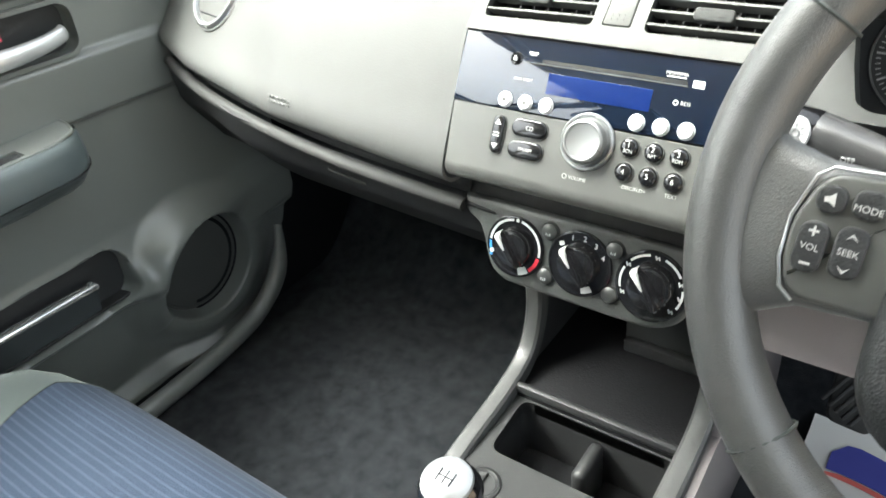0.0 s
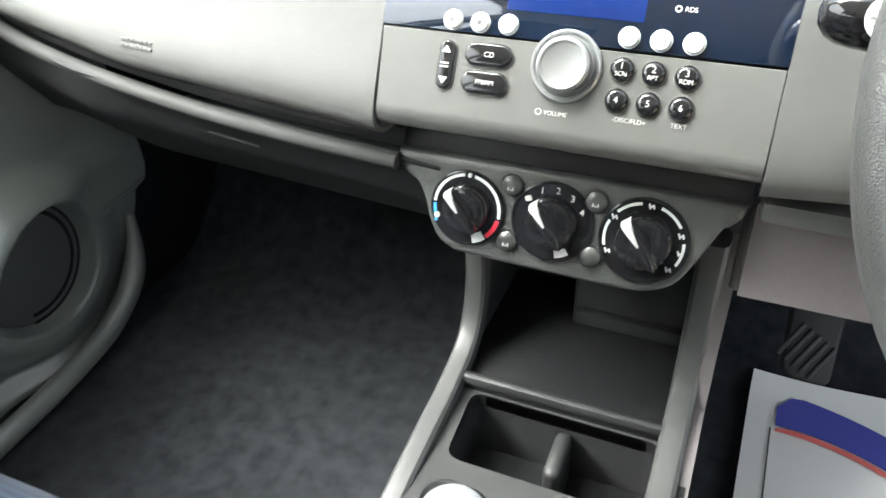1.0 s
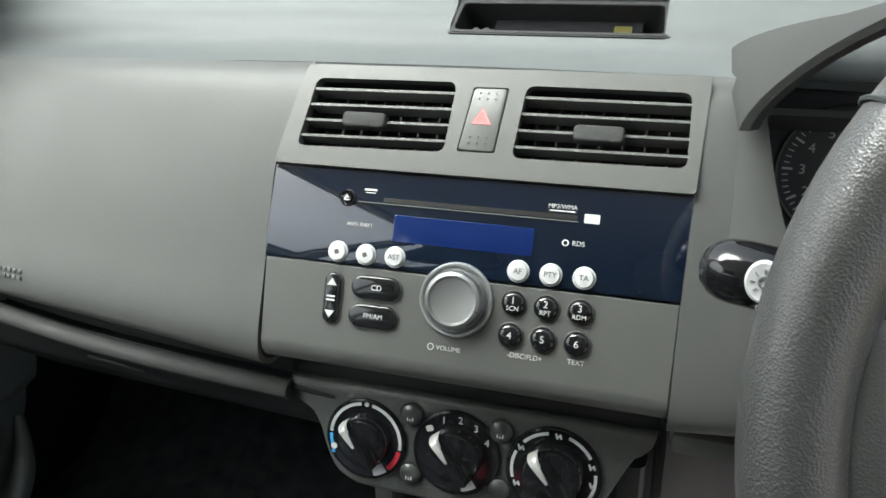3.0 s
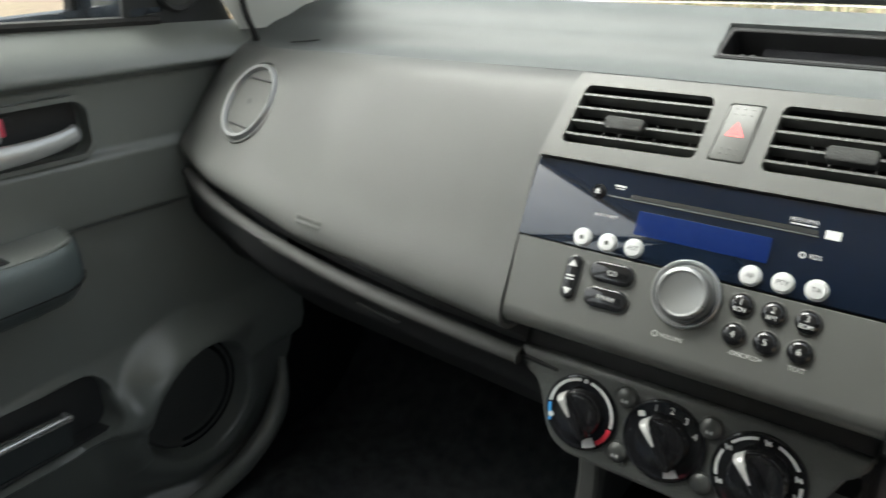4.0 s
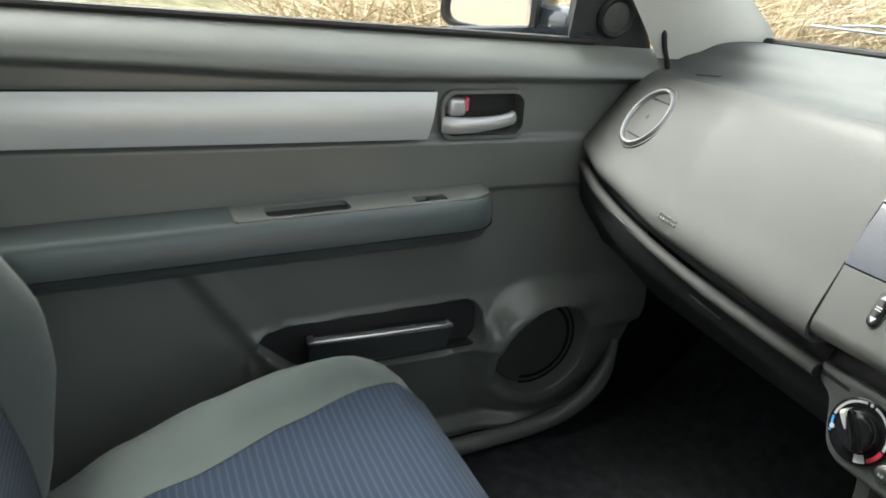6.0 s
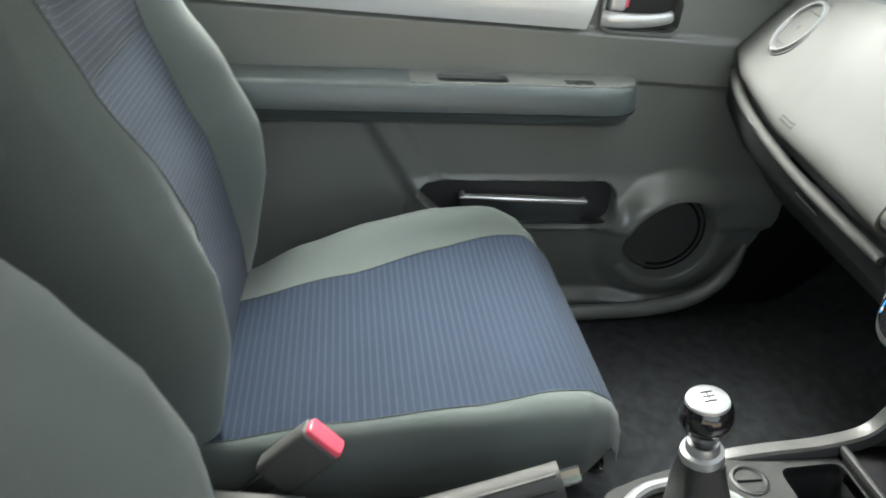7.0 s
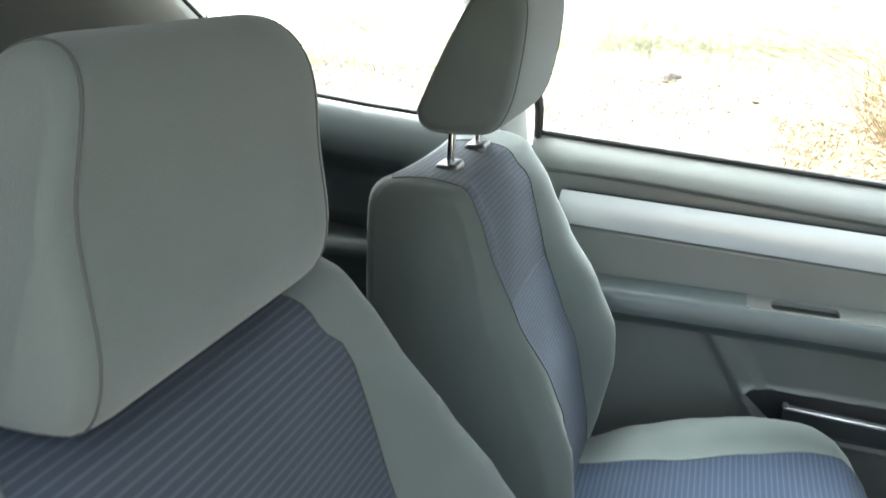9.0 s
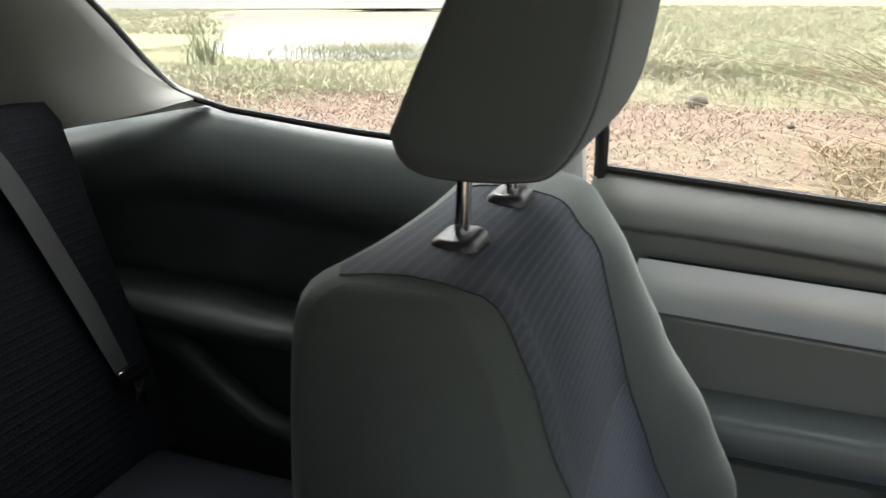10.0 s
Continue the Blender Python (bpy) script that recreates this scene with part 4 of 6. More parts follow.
ARM_PATH = [(1.055, 0.40), (1.072, 0.33), (1.070, 0.275), (1.045, 0.232), (0.99, 0.214), (0.92, 0.206), (0.87, 0.198), (0.82, 0.180)]
part("side_arm", yz_strip(ARM_PATH, -0.102, -0.080, 0.012), CONSOLE_ARM, console, "smooth grey upright arm")
part("side_arm", yz_strip(ARM_PATH, 0.104, 0.128, 0.011), CONSOLE_ARM, console, "smooth grey upright arm")
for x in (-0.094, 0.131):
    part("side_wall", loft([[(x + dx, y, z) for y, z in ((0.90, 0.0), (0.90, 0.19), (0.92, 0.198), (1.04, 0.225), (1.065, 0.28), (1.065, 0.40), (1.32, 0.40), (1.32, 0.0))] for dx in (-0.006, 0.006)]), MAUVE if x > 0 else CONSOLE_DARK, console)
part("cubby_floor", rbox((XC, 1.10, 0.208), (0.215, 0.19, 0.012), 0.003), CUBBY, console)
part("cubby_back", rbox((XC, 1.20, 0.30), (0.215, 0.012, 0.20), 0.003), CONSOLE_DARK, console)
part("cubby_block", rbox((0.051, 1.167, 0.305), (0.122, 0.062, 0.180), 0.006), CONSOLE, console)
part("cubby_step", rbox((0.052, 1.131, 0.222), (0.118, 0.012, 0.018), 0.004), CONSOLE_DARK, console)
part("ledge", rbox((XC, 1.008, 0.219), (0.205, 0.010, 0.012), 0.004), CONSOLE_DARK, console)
TRAY = rounded([(XC - 0.082, 0.922), (XC + 0.088, 0.922), (XC + 0.093, 1.0025), (XC - 0.087, 1.0025)], 0.014)
part("top_plate", plate(rounded([(-0.040, 0.698), (0.072, 0.698), (0.096, 0.76), (0.132, 0.90), (0.136, 1.006), (-0.104, 1.006), (-0.100, 0.90), (-0.064, 0.76)], 0.022), [TRAY, disc(0.058, 40, XC, 0.785)], 0.192, 0.208, Matrix.Identity(4)), CONSOLE, console)
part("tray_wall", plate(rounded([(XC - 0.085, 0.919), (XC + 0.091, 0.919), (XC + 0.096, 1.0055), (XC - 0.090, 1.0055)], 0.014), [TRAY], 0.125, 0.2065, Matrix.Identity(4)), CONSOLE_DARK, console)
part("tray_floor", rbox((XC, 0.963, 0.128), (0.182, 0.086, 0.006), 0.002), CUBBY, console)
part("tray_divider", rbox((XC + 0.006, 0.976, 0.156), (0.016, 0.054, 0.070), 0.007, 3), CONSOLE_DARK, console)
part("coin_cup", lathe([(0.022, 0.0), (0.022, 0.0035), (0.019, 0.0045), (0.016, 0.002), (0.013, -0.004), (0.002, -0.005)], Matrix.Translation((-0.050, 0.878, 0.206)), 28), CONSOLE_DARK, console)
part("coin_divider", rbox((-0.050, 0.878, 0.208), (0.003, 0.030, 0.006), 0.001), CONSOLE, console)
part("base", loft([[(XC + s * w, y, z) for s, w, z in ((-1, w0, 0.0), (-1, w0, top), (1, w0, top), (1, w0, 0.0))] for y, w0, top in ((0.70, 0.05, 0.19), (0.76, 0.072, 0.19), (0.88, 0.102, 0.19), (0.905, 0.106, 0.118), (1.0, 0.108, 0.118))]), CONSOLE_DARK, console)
def tunnel_ring(y, h):
    return [(XC + k * w, y, z) for k, w, z in ((-1, 0.085, 0.0), (-1, 0.075, h), (-0.8, 0.07, h + 0.012), (0.8, 0.07, h + 0.012), (1, 0.075, h), (1, 0.085, 0.0))]


part("tunnel", loft([tunnel_ring(y, h) for y, h in ((0.05, 0.222), (0.28, 0.222), (0.38, 0.205), (0.455, 0.175))]), TUNNEL, console, "pale grey rear section between the seats")
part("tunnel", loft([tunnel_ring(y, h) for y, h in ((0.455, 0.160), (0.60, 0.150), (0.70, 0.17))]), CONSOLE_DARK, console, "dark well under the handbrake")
part("tunnel_cup", prism(rrect(0.078, 0.060, 0.014, 4, XC + 0.006, 0.288), 0.222, 0.2365, None), BLACK, console)
part("brake_slot", prism(rrect(0.045, 0.20, 0.018, 4, XC, 0.47), 0.166, 0.176, None), BLACK, console)

# gear lever
gear = thing("gear_lever", "gear lever with black boot, silver collar and round silver-capped knob", "gear lever", (XC, 0.785, 0.205))
part("surround", tube([(XC + 0.064 * math.cos(a), 0.785 + 0.075 * math.sin(a), 0.211) for a in [2 * math.pi * k / 48 for k in range(48)]], 0.0075, 10, closed=True), SILVER, gear, "silver surround ring")
part("surround_plate", lathe([(0.066, 0.196), (0.060, 0.203), (0.002, 0.204)], Matrix.Translation((XC, 0.785, 0)) @ Matrix.Diagonal((1, 1.15, 1, 1)), 40), CONSOLE_DARK, gear)
rings = []
for z, w, c, yy in ((0.200, 0.036, 4, 0.787), (0.222, 0.033, 4, 0.784), (0.25, 0.029, 4, 0.779), (0.275, 0.026, 4, 0.774), (0.300, 0.0225, 3, 0.769), (0.318, 0.0205, 2, 0.766)):
    rings.append([(XC + w * math.copysign(abs(math.cos(a)) ** (2 / (c + 0.6)), math.cos(a)), yy + w * math.copysign(abs(math.sin(a)) ** (2 / (c + 0.6)), math.sin(a)), z + 0.002 * math.sin(3 * a)) for a in [2 * math.pi * k / 28 for k in range(28)]])
part("boot", loft(rings), BOOT, gear, "black folded boot")
GM = Matrix.Translation((XC, 0.765, 0.318)) @ Matrix.Rotation(radians(9), 4, "X")
part("collar", lathe([(0.0205, 0.0), (0.0215, 0.003), (0.0205, 0.010), (0.0165, 0.012), (0.0155, 0.019), (0.0145, 0.021)], GM, 28), SILVER, gear, "silver collar")
gk = part("knob", lathe([(0.0125, 0.018), (0.0145, 0.030), (0.0205, 0.040), (0.0245, 0.050), (0.0255, 0.058), (0.0235, 0.066), (0.0205, 0.0712)], GM, 32), GLOSS, gear)
part("cap", lathe([(0.0205, 0.0705), (0.0195, 0.074), (0.013, 0.0768), (0.002, 0.0775)], GM, 32), SILVER, gk, "silver cap with the gear pattern")
for bx in (-0.006, 0.0, 0.006):
    part("pattern_bar", rbox((bx, 0, 0.0775), (0.0008, 0.011, 0.0012), 0, m=GM), DARK, gk)
part("pattern_bar", rbox((0, 0, 0.0775), (0.0125, 0.0008, 0.0012), 0, m=GM), DARK, gk)

# handbrake
brake = thing("handbrake", "dark grey handbrake lever with a chrome button", "handbrake", (XC, 0.40, 0.19))
BR = spline([(XC + 0.006, 0.335, 0.196), (XC + 0.006, 0.40, 0.220), (XC + 0.004, 0.47, 0.244), (XC + 0.003, 0.54, 0.268), (XC + 0.002, 0.628, 0.298)], 6)
part("lever", tube(BR, [0.0205 - 0.0035 * step(4, 24, i) for i in range(len(BR))], 16, flat=1.1), GRIP, brake, "grey plastic grip")
part("lever_seam", tube([(p.x + 0.0165, p.y, p.z + 0.006) for p in BR[8:-1]], 0.0012, 6), BLACK, brake)
part("lever_ridge", tube([(p.x + 0.0075, p.y, p.z + 0.0175) for p in BR[8:-1]], 0.0022, 6), GRIP, brake)
part("button", tube([(XC + 0.002, 0.624, 0.298), (XC + 0.002, 0.645, 0.305)], 0.008, 8), CHROME, brake, "chrome release button")
part("boot", prism(rrect(0.052, 0.12, 0.024, 6, XC + 0.006, 0.40), 0.168, 0.222, None, 0.02), DARK, brake)


# ---- seats ----
def seat(cx, label, left, right, inner, deep, tall, lift):
    """A front seat, built round its own centre line at x = cx; left and right are its bolster crests and seams."""
    st = thing("front_seat", label, "car seat", (cx, 0.45, 0.05), group="front seats")
    W = [(0.14, 0.205), (0.22, 0.222), (0.35, 0.240), (0.47, 0.246), (0.60, 0.232), (0.70, 0.215), (0.78, 0.203)]
    C = [(0.14, 0.285), (0.27, 0.270), (0.36, 0.250), (0.43, 0.235), (0.50, 0.205), (0.59, 0.177), (0.72, 0.146), (0.765, 0.128)]
    K = [(0.14, 0.10), (0.30, 0.055), (0.5, 0.018), (0.70, 0.004), (0.78, 0.004)]
    NI, NB = 14, 9
    levels = [(0.14 + 0.0215 * k, 0.0) for k in range(29)] + [(0.758, 0.001), (0.770, 0.004), (0.780, 0.010), (0.787, 0.018), (0.791, 0.028)]

    def flank(z, inset, table, crest, side):
        """Half of the front outline, from the outer edge in to the insert's seam, and the insert's rise to it."""
        zz = min(z, 0.765)
        w, c, b = curve_at(W, zz) - inset * 0.6, curve_at(C, zz) - inset, curve_at(crest, zz) - inset
        h = min(curve_at(table, zz), w - 0.012)
        rise = 0.12 + (0.88 * step(0.36, 0.50, zz) if side == inner else 0.0)

        def corner(x):
            return 0.042 * max(0.0, (x - w + 0.034) / 0.034) ** 1.8

        edge = []
        for i in range(NB):
            s = i / NB
            x = w - (w - h) * s
            edge.append((side * x, c + (b - c) * (rise + (1 - rise) * math.sin(min((1 - s) * 1.6, 1.0) * math.pi / 2)) - corner(x)))
        half = []
        for i in range(NI // 2 + 1):
            u = 1 - 2 * i / NI
            half.append((side * u * h, c + (b - c) * rise * u ** 4 - corner(u * h)))
        return edge + half

    def ring(z, inset):
        zz = min(z, 0.765)
        w, k = curve_at(W, zz) - inset * 0.6, curve_at(K, zz) + inset - deep
        a, b = flank(z, inset, left[1], left[0], -1), flank(z, inset, right[1], right[0], 1)
        front = a + b[:-1][::-1]
        back = [(x * 0.985, k + 0.028 * max(0, (abs(x) / w - 0.8) / 0.2) ** 2) for x, y in front]
        return front, back

    def sag(x, z):
        return z + tall * step(0.62, 0.785, z) - 0.014 * max(0.0, 1 - (x / 0.21) ** 2) * step(0.72, 0.78, z)

    shell, upper, lower = bmesh.new(), bmesh.new(), bmesh.new()
    rings = [(z, *ring(z, i)) for z, i in levels]

    def quad(bm, pts):
        bm.faces.new([bm.verts.new((cx + p[0], p[1], sag(p[0], p[2]))) for p in pts])

    n = len(rings[0][1])
    for (z0, f0, b0), (z1, f1, b1) in zip(rings, rings[1:]):
        for i in range(n - 1):
            mine = (upper if z0 > 0.59 else lower) if NB <= i < NB + NI else shell
            quad(mine, [(*f0[i], z0), (*f0[i + 1], z0), (*f1[i + 1], z1), (*f1[i], z1)])
            quad(shell, [(*b0[i + 1], z0), (*b0[i], z0), (*b1[i], z1), (*b1[i + 1], z1)])
        quad(shell, [(*b0[0], z0), (*f0[0], z0), (*f1[0], z1), (*b1[0], z1)])
        quad(shell, [(*f0[-1], z0), (*b0[-1], z0), (*b1[-1], z1), (*f1[-1], z1)])
    z, f, b = rings[-1]
    for i in range(n - 1):
        for a0, a1 in ((0.0, 0.25), (0.25, 0.5), (0.5, 0.75), (0.75, 1.0)):
            p = []
            for j, a in ((i, a0), (i + 1, a0), (i + 1, a1), (i, a1)):
                p.append((f[j][0] * (1 - a) + b[j][0] * a, f[j][1] * (1 - a) + b[j][1] * a, z + 0.006 * min(1.0, j / NB, (n - 1 - j) / NB) * math.sin(a * math.pi)))
            quad(upper if NB <= i < NB + NI else shell, p)
    z, f, b = rings[0]
    for i in range(n - 1):
        quad(shell, [(*f[i], z), (*b[i], z), (*b[i + 1], z), (*f[i + 1], z)])
    for bm in (shell, upper, lower):
        bmesh.ops.remove_doubles(bm, verts=bm.verts, dist=1e-5)
    part("backrest", shell, GREY_CLOTH, st, "grey-green cloth backrest shell", 60)
    part("backrest_insert", upper, GREY_BACK, st, "charcoal ribbed cloth upper insert", 60)
    part("backrest_insert", lower, BLUE_BACK, st, "blue-grey ribbed cloth lower insert", 60)
    for side in (NB, NB + NI):
        line = [(cx + fr[side][0], fr[side][1] + 0.0008, sag(fr[side][0], zz)) for zz, fr, bk in rings]
        z, f, b = rings[-1]
        line += [(cx + f[side][0] * (1 - a) + b[side][0] * a, f[side][1] * (1 - a) + b[side][1] * a, sag(f[side][0], z) + 0.006 * math.sin(a * math.pi) + 0.0006) for a in (0.25, 0.5, 0.75, 1.0)]
        part("seam", tube(line, 0.0007, 6, up=(1, 0, 0)), SEAM, st)
    zz, fr, bk = min(rings, key=lambda q: abs(q[0] - 0.592))
    part("seam", tube([(cx + x, y + 0.0002, zz) for x, y in fr[NB:NB + NI + 1]], 0.0008, 6), SEAM, st)

    # cushion
    ZC = [(0.20, 0.200), (0.27, 0.215), (0.40, 0.243), (0.55, 0.260), (0.66, 0.266), (0.71, 0.259), (0.742, 0.238), (0.762, 0.208), (0.772, 0.18)]
    ZB = [(0.20, 0.160), (0.28, 0.212), (0.36, 0.252), (0.46, 0.288), (0.56, 0.306), (0.65, 0.307), (0.69, 0.289), (0.72, 0.262), (0.75, 0.222), (0.772, 0.175)]
    WC = [(0.20, 0.215), (0.35, 0.236), (0.60, 0.240), (0.70, 0.228), (0.745, 0.205), (0.772, 0.175)]
    HL = [(0.20, 0.070), (0.30, 0.078), (0.44, 0.092), (0.56, 0.135), (0.64, 0.165), (0.71, 0.188), (0.772, 0.188)]
    HR = [(0.20, 0.205), (0.45, 0.212), (0.58, 0.208), (0.71, 0.185), (0.772, 0.17)]
    body, ins = bmesh.new(), bmesh.new()
    ys = [0.20 + 0.02 * k for k in range(26)] + [0.712, 0.725, 0.738, 0.748, 0.757, 0.764, 0.769, 0.772]
    rows = []
    for y in ys:
        w, zc, zb = curve_at(WC, y), curve_at(ZC, y), curve_at(ZB, y)
        hl, hr = min(curve_at(HL, y), w - 0.03), min(curve_at(HR, y), w - 0.02)
        low = 0.145 + 0.03 * step(0.69, 0.77, y)

        def bolster(h, z):
            return [(w - (w - h) * i / NB, zc + (z - zc) * math.sin(min((1 - i / NB) * 1.7, 1.0) * math.pi / 2) - 0.075 * max(0, 0.45 - i / NB) ** 1.7 * 2.4) for i in range(NB)]

        top = [(-x, z) for x, z in bolster(hl, zb)]
        for i in range(NI + 1):
            u = i / NI
            top.append((-hl + (hl + hr) * u, zc + (zb - zc) * 0.15 * max(0.0, 1 - 2 * u) ** 3))
        top += [(hr + (w - hr) * math.sin(a), zc - 0.05 * (1 - math.cos(a))) for a in [math.pi / 2 * (i + 1) / NB for i in range(NB)]]
        side = [(-w + 0.006, low), (-w + 0.02, low - 0.012)]
        line = [(side[1]), (side[0])] + top + [(-side[0][0], side[0][1]), (-side[1][0], side[1][1])]
        rows.append((y + 0.8 * lift * step(0.30, 0.70, y), [(x, z + lift * step(0.24, 0.50, y)) for x, z in line]))
    for (y0, a), (y1, b2) in zip(rows, rows[1:]):
        for i in range(len(a) - 1):
            mine = ins if NB + 2 <= i < NB + 2 + NI else body
            mine.faces.new([mine.verts.new((cx + p[0], y, p[1])) for p, y in ((a[i], y0), (a[i + 1], y0), (b2[i + 1], y1), (b2[i], y1))])
        body.faces.new([body.verts.new((cx + p[0], y, p[1])) for p, y in ((a[-1], y0), (a[0], y0), (b2[0], y1), (b2[-1], y1))])
    for k in (0, -1):
        body.faces.new([body.verts.new((cx + p[0], rows[k][0], p[1])) for p in rows[k][1]])
    for bm in (body, ins):
        bmesh.ops.remove_doubles(bm, verts=bm.verts, dist=1e-5)
    part("cushion", body, GREY_CLOTH, st, "grey-green cloth cushion with side bolsters", 60)
    part("cushion_insert", ins, BLUE_SEAT, st, "blue cloth seat insert with fine pale ribs", 60)
    for side in (NB + 2, NB + 2 + NI):
        part("seam", tube([(cx + a[side][0], y, a[side][1] + 0.0004) for y, a in rows], 0.0008, 6, up=(1, 0, 0)), SEAM, st)
    part("seat_base", rbox((cx, 0.47, 0.085), (0.40, 0.44, 0.11), 0.02), BLACK, st)
    for sx in (-0.19, 0.19):
        part("rail", rbox((cx + sx, 0.46, 0.032), (0.03, 0.56, 0.025), 0.004), DARK, st)
    part("slide_bar", tube(spline([(cx + 0.17, 0.66, 0.13), (cx + 0.185, 0.72, 0.135), (cx + 0.17, 0.745, 0.145), (cx - 0.17, 0.745, 0.145), (cx - 0.185, 0.72, 0.135), (cx - 0.17, 0.66, 0.13)], 6), 0.006, 8), CHROME, st, "chrome seat slide bar")
    part("hinge_cover", rbox((cx - 0.235, 0.235, 0.20), (0.02, 0.07, 0.11), 0.009), DARK, st)
    part("hinge_cover", rbox((cx + 0.235, 0.235, 0.20), (0.02, 0.07, 0.11), 0.009), DARK, st)
    return st


def headrest(cx, dy, dz, tall, wide, taper, full, crown, label):
    hr = thing("headrest", label, "headrest", (cx, 0.07 + dy, 0.79), group="front headrests")
    prof = spline([(0.036, 0.865, 0), (0.044, 0.846, 0), (0.068, 0.837, 0), (0.125 + 1.3 * full, 0.838, 0), (0.152 + 1.4 * full, 0.848, 0), (0.172 + full, 0.885, 0), (0.184, 0.95, 0), (0.187, 1.005, 0), (0.176, 1.030, 0), (0.152, 1.039, 0), (0.124, 1.030, 0), (0.100, 0.995, 0), (0.066, 0.930, 0), (0.036, 0.865, 0)], 4)[:-1]
    cy, cz = 0.115, 0.935

    def slice_at(x, s):
        return [(cx + x * (1 - taper * (p.y - cz) * 10 - crown * max(0.0, (p.y - 0.955) / 0.084) ** 2), cy + dy + (p.x - cy) * s, 1.039 + dz - (1.039 - cz - (p.y - cz) * s) * tall) for p in prof]

    rings = [slice_at(-wide, 0.80), slice_at(-wide + 0.0015, 0.87), slice_at(-wide + 0.005, 0.925), slice_at(-wide + 0.011, 0.965), slice_at(-wide + 0.022, 0.99), slice_at(-wide + 0.036, 1.0)]
    rings += [slice_at((wide - 0.036) * (k / 5 - 1), 1.0) for k in range(1, 10)]
    rings += [slice_at(wide - 0.036, 1.0), slice_at(wide - 0.022, 0.99), slice_at(wide - 0.011, 0.965), slice_at(wide - 0.005, 0.925), slice_at(wide - 0.0015, 0.87), slice_at(wide, 0.80)]
    part("pad", loft(rings), GREY_CLOTH, hr, "grey-green cloth pad", 70)
    for x in (-wide + 0.016, wide - 0.016):
        part("piping", tube([Vector(p) for p in slice_at(x, 0.976)], 0.0012, 6, closed=True, up=(1, 0, 0)), SEAM, hr)
    for x in (-0.070, 0.070):
        part("post", tube([(cx + x, 0.070 + dy, 0.765), (cx + x, 0.074 + dy, 0.86)], 0.0058, 14), CHROME, hr, "chrome post")
        g = Matrix.Translation((cx + x, 0.070 + dy, 0.780))
        part("guide", prism(rrect(0.056, 0.038, 0.012, 6), -0.012, 0.011, g, 0.007, top=0.92), STALK, hr, "black post guide")
    return hr


CREST = [(0.14, 0.155), (0.30, 0.158), (0.42, 0.178), (0.50, 0.194), (0.60, 0.202), (0.765, 0.202)]
NARROW = [(0.14, 0.155), (0.30, 0.152), (0.40, 0.142), (0.47, 0.136), (0.55, 0.127), (0.61, 0.119), (0.69, 0.124), (0.74, 0.117), (0.765, 0.100)]
WIDE = [(0.14, 0.155), (0.55, 0.157), (0.64, 0.163), (0.73, 0.176), (0.765, 0.186)]
seat(-0.338, "passenger seat in grey-green cloth with blue ribbed inserts",
     ([(0.14, 0.272), (0.18, 0.275), (0.25, 0.292), (0.36, 0.310), (0.43, 0.306), (0.53, 0.264), (0.62, 0.210), (0.70, 0.174), (0.765, 0.142)], NARROW),
     ([(0.14, 0.272), (0.18, 0.275), (0.25, 0.292), (0.36, 0.310), (0.43, 0.306), (0.53, 0.264), (0.62, 0.214), (0.68, 0.198), (0.72, 0.186), (0.745, 0.178), (0.765, 0.168)], CREST),
     1, 0.022, 0.0, 0.0)
headrest(-0.338, 0.0, 0.005, 1.0, 0.136, 0.0, 0.0, 0.04, "grey-green cloth headrest on chrome posts above the passenger seat")
DRIVER_B = [(0.14, 0.285), (0.25, 0.302), (0.32, 0.326), (0.39, 0.335), (0.45, 0.329), (0.52, 0.304), (0.58, 0.266), (0.64, 0.219), (0.72, 0.158), (0.765, 0.130)]
seat(0.338, "driver seat in grey-green cloth with blue ribbed inserts", (DRIVER_B, NARROW), (DRIVER_B, WIDE), 0, 0.015, 0.012, 0.037)
headrest(0.338, -0.066, -0.014, 1.12, 0.146, 0.03, 0.016, 0.20, "grey-green cloth headrest above the driver seat")


def receiver(p, tip, label):
    b = thing("belt_buckle", label, "seat belt buckle", p, group="front belt buckles")
    d = (Vector(tip) - Vector(p)).normalized()
    m = d.to_track_quat("Z", "X").to_matrix().to_4x4()
    m.translation = p
    ln = (Vector(tip) - Vector(p)).length
    part("body", prism(rrect(0.052, 0.028, 0.007, 3), 0.0, ln, m, 0.003), GRIP, b, "dark plastic buckle body")
    part("button", prism(rrect(0.046, 0.022, 0.005, 3), ln - 0.004, ln + 0.007, m, 0.003), RED, b, "red release button")
    part("stalk", prism(rrect(0.022, 0.008, 0.003, 2), -0.10, 0.0, m), DARK, b)
    return b


receiver((-0.092, 0.350, 0.205), (-0.080, 0.402, 0.266), "seat belt buckle with a red button beside the passenger seat")
receiver((0.105, 0.350, 0.222), (0.112, 0.408, 0.281), "seat belt buckle with a red button beside the driver seat")

# rear bench
bench = thing("rear_bench", "dark cloth rear bench seat", "rear seat", (0, -0.55, 0.1))
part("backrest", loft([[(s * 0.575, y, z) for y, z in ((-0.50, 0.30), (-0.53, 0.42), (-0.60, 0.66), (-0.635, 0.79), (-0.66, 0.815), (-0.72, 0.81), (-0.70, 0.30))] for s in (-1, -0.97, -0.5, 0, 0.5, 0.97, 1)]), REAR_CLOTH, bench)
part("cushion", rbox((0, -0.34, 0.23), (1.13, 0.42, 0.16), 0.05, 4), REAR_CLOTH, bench)


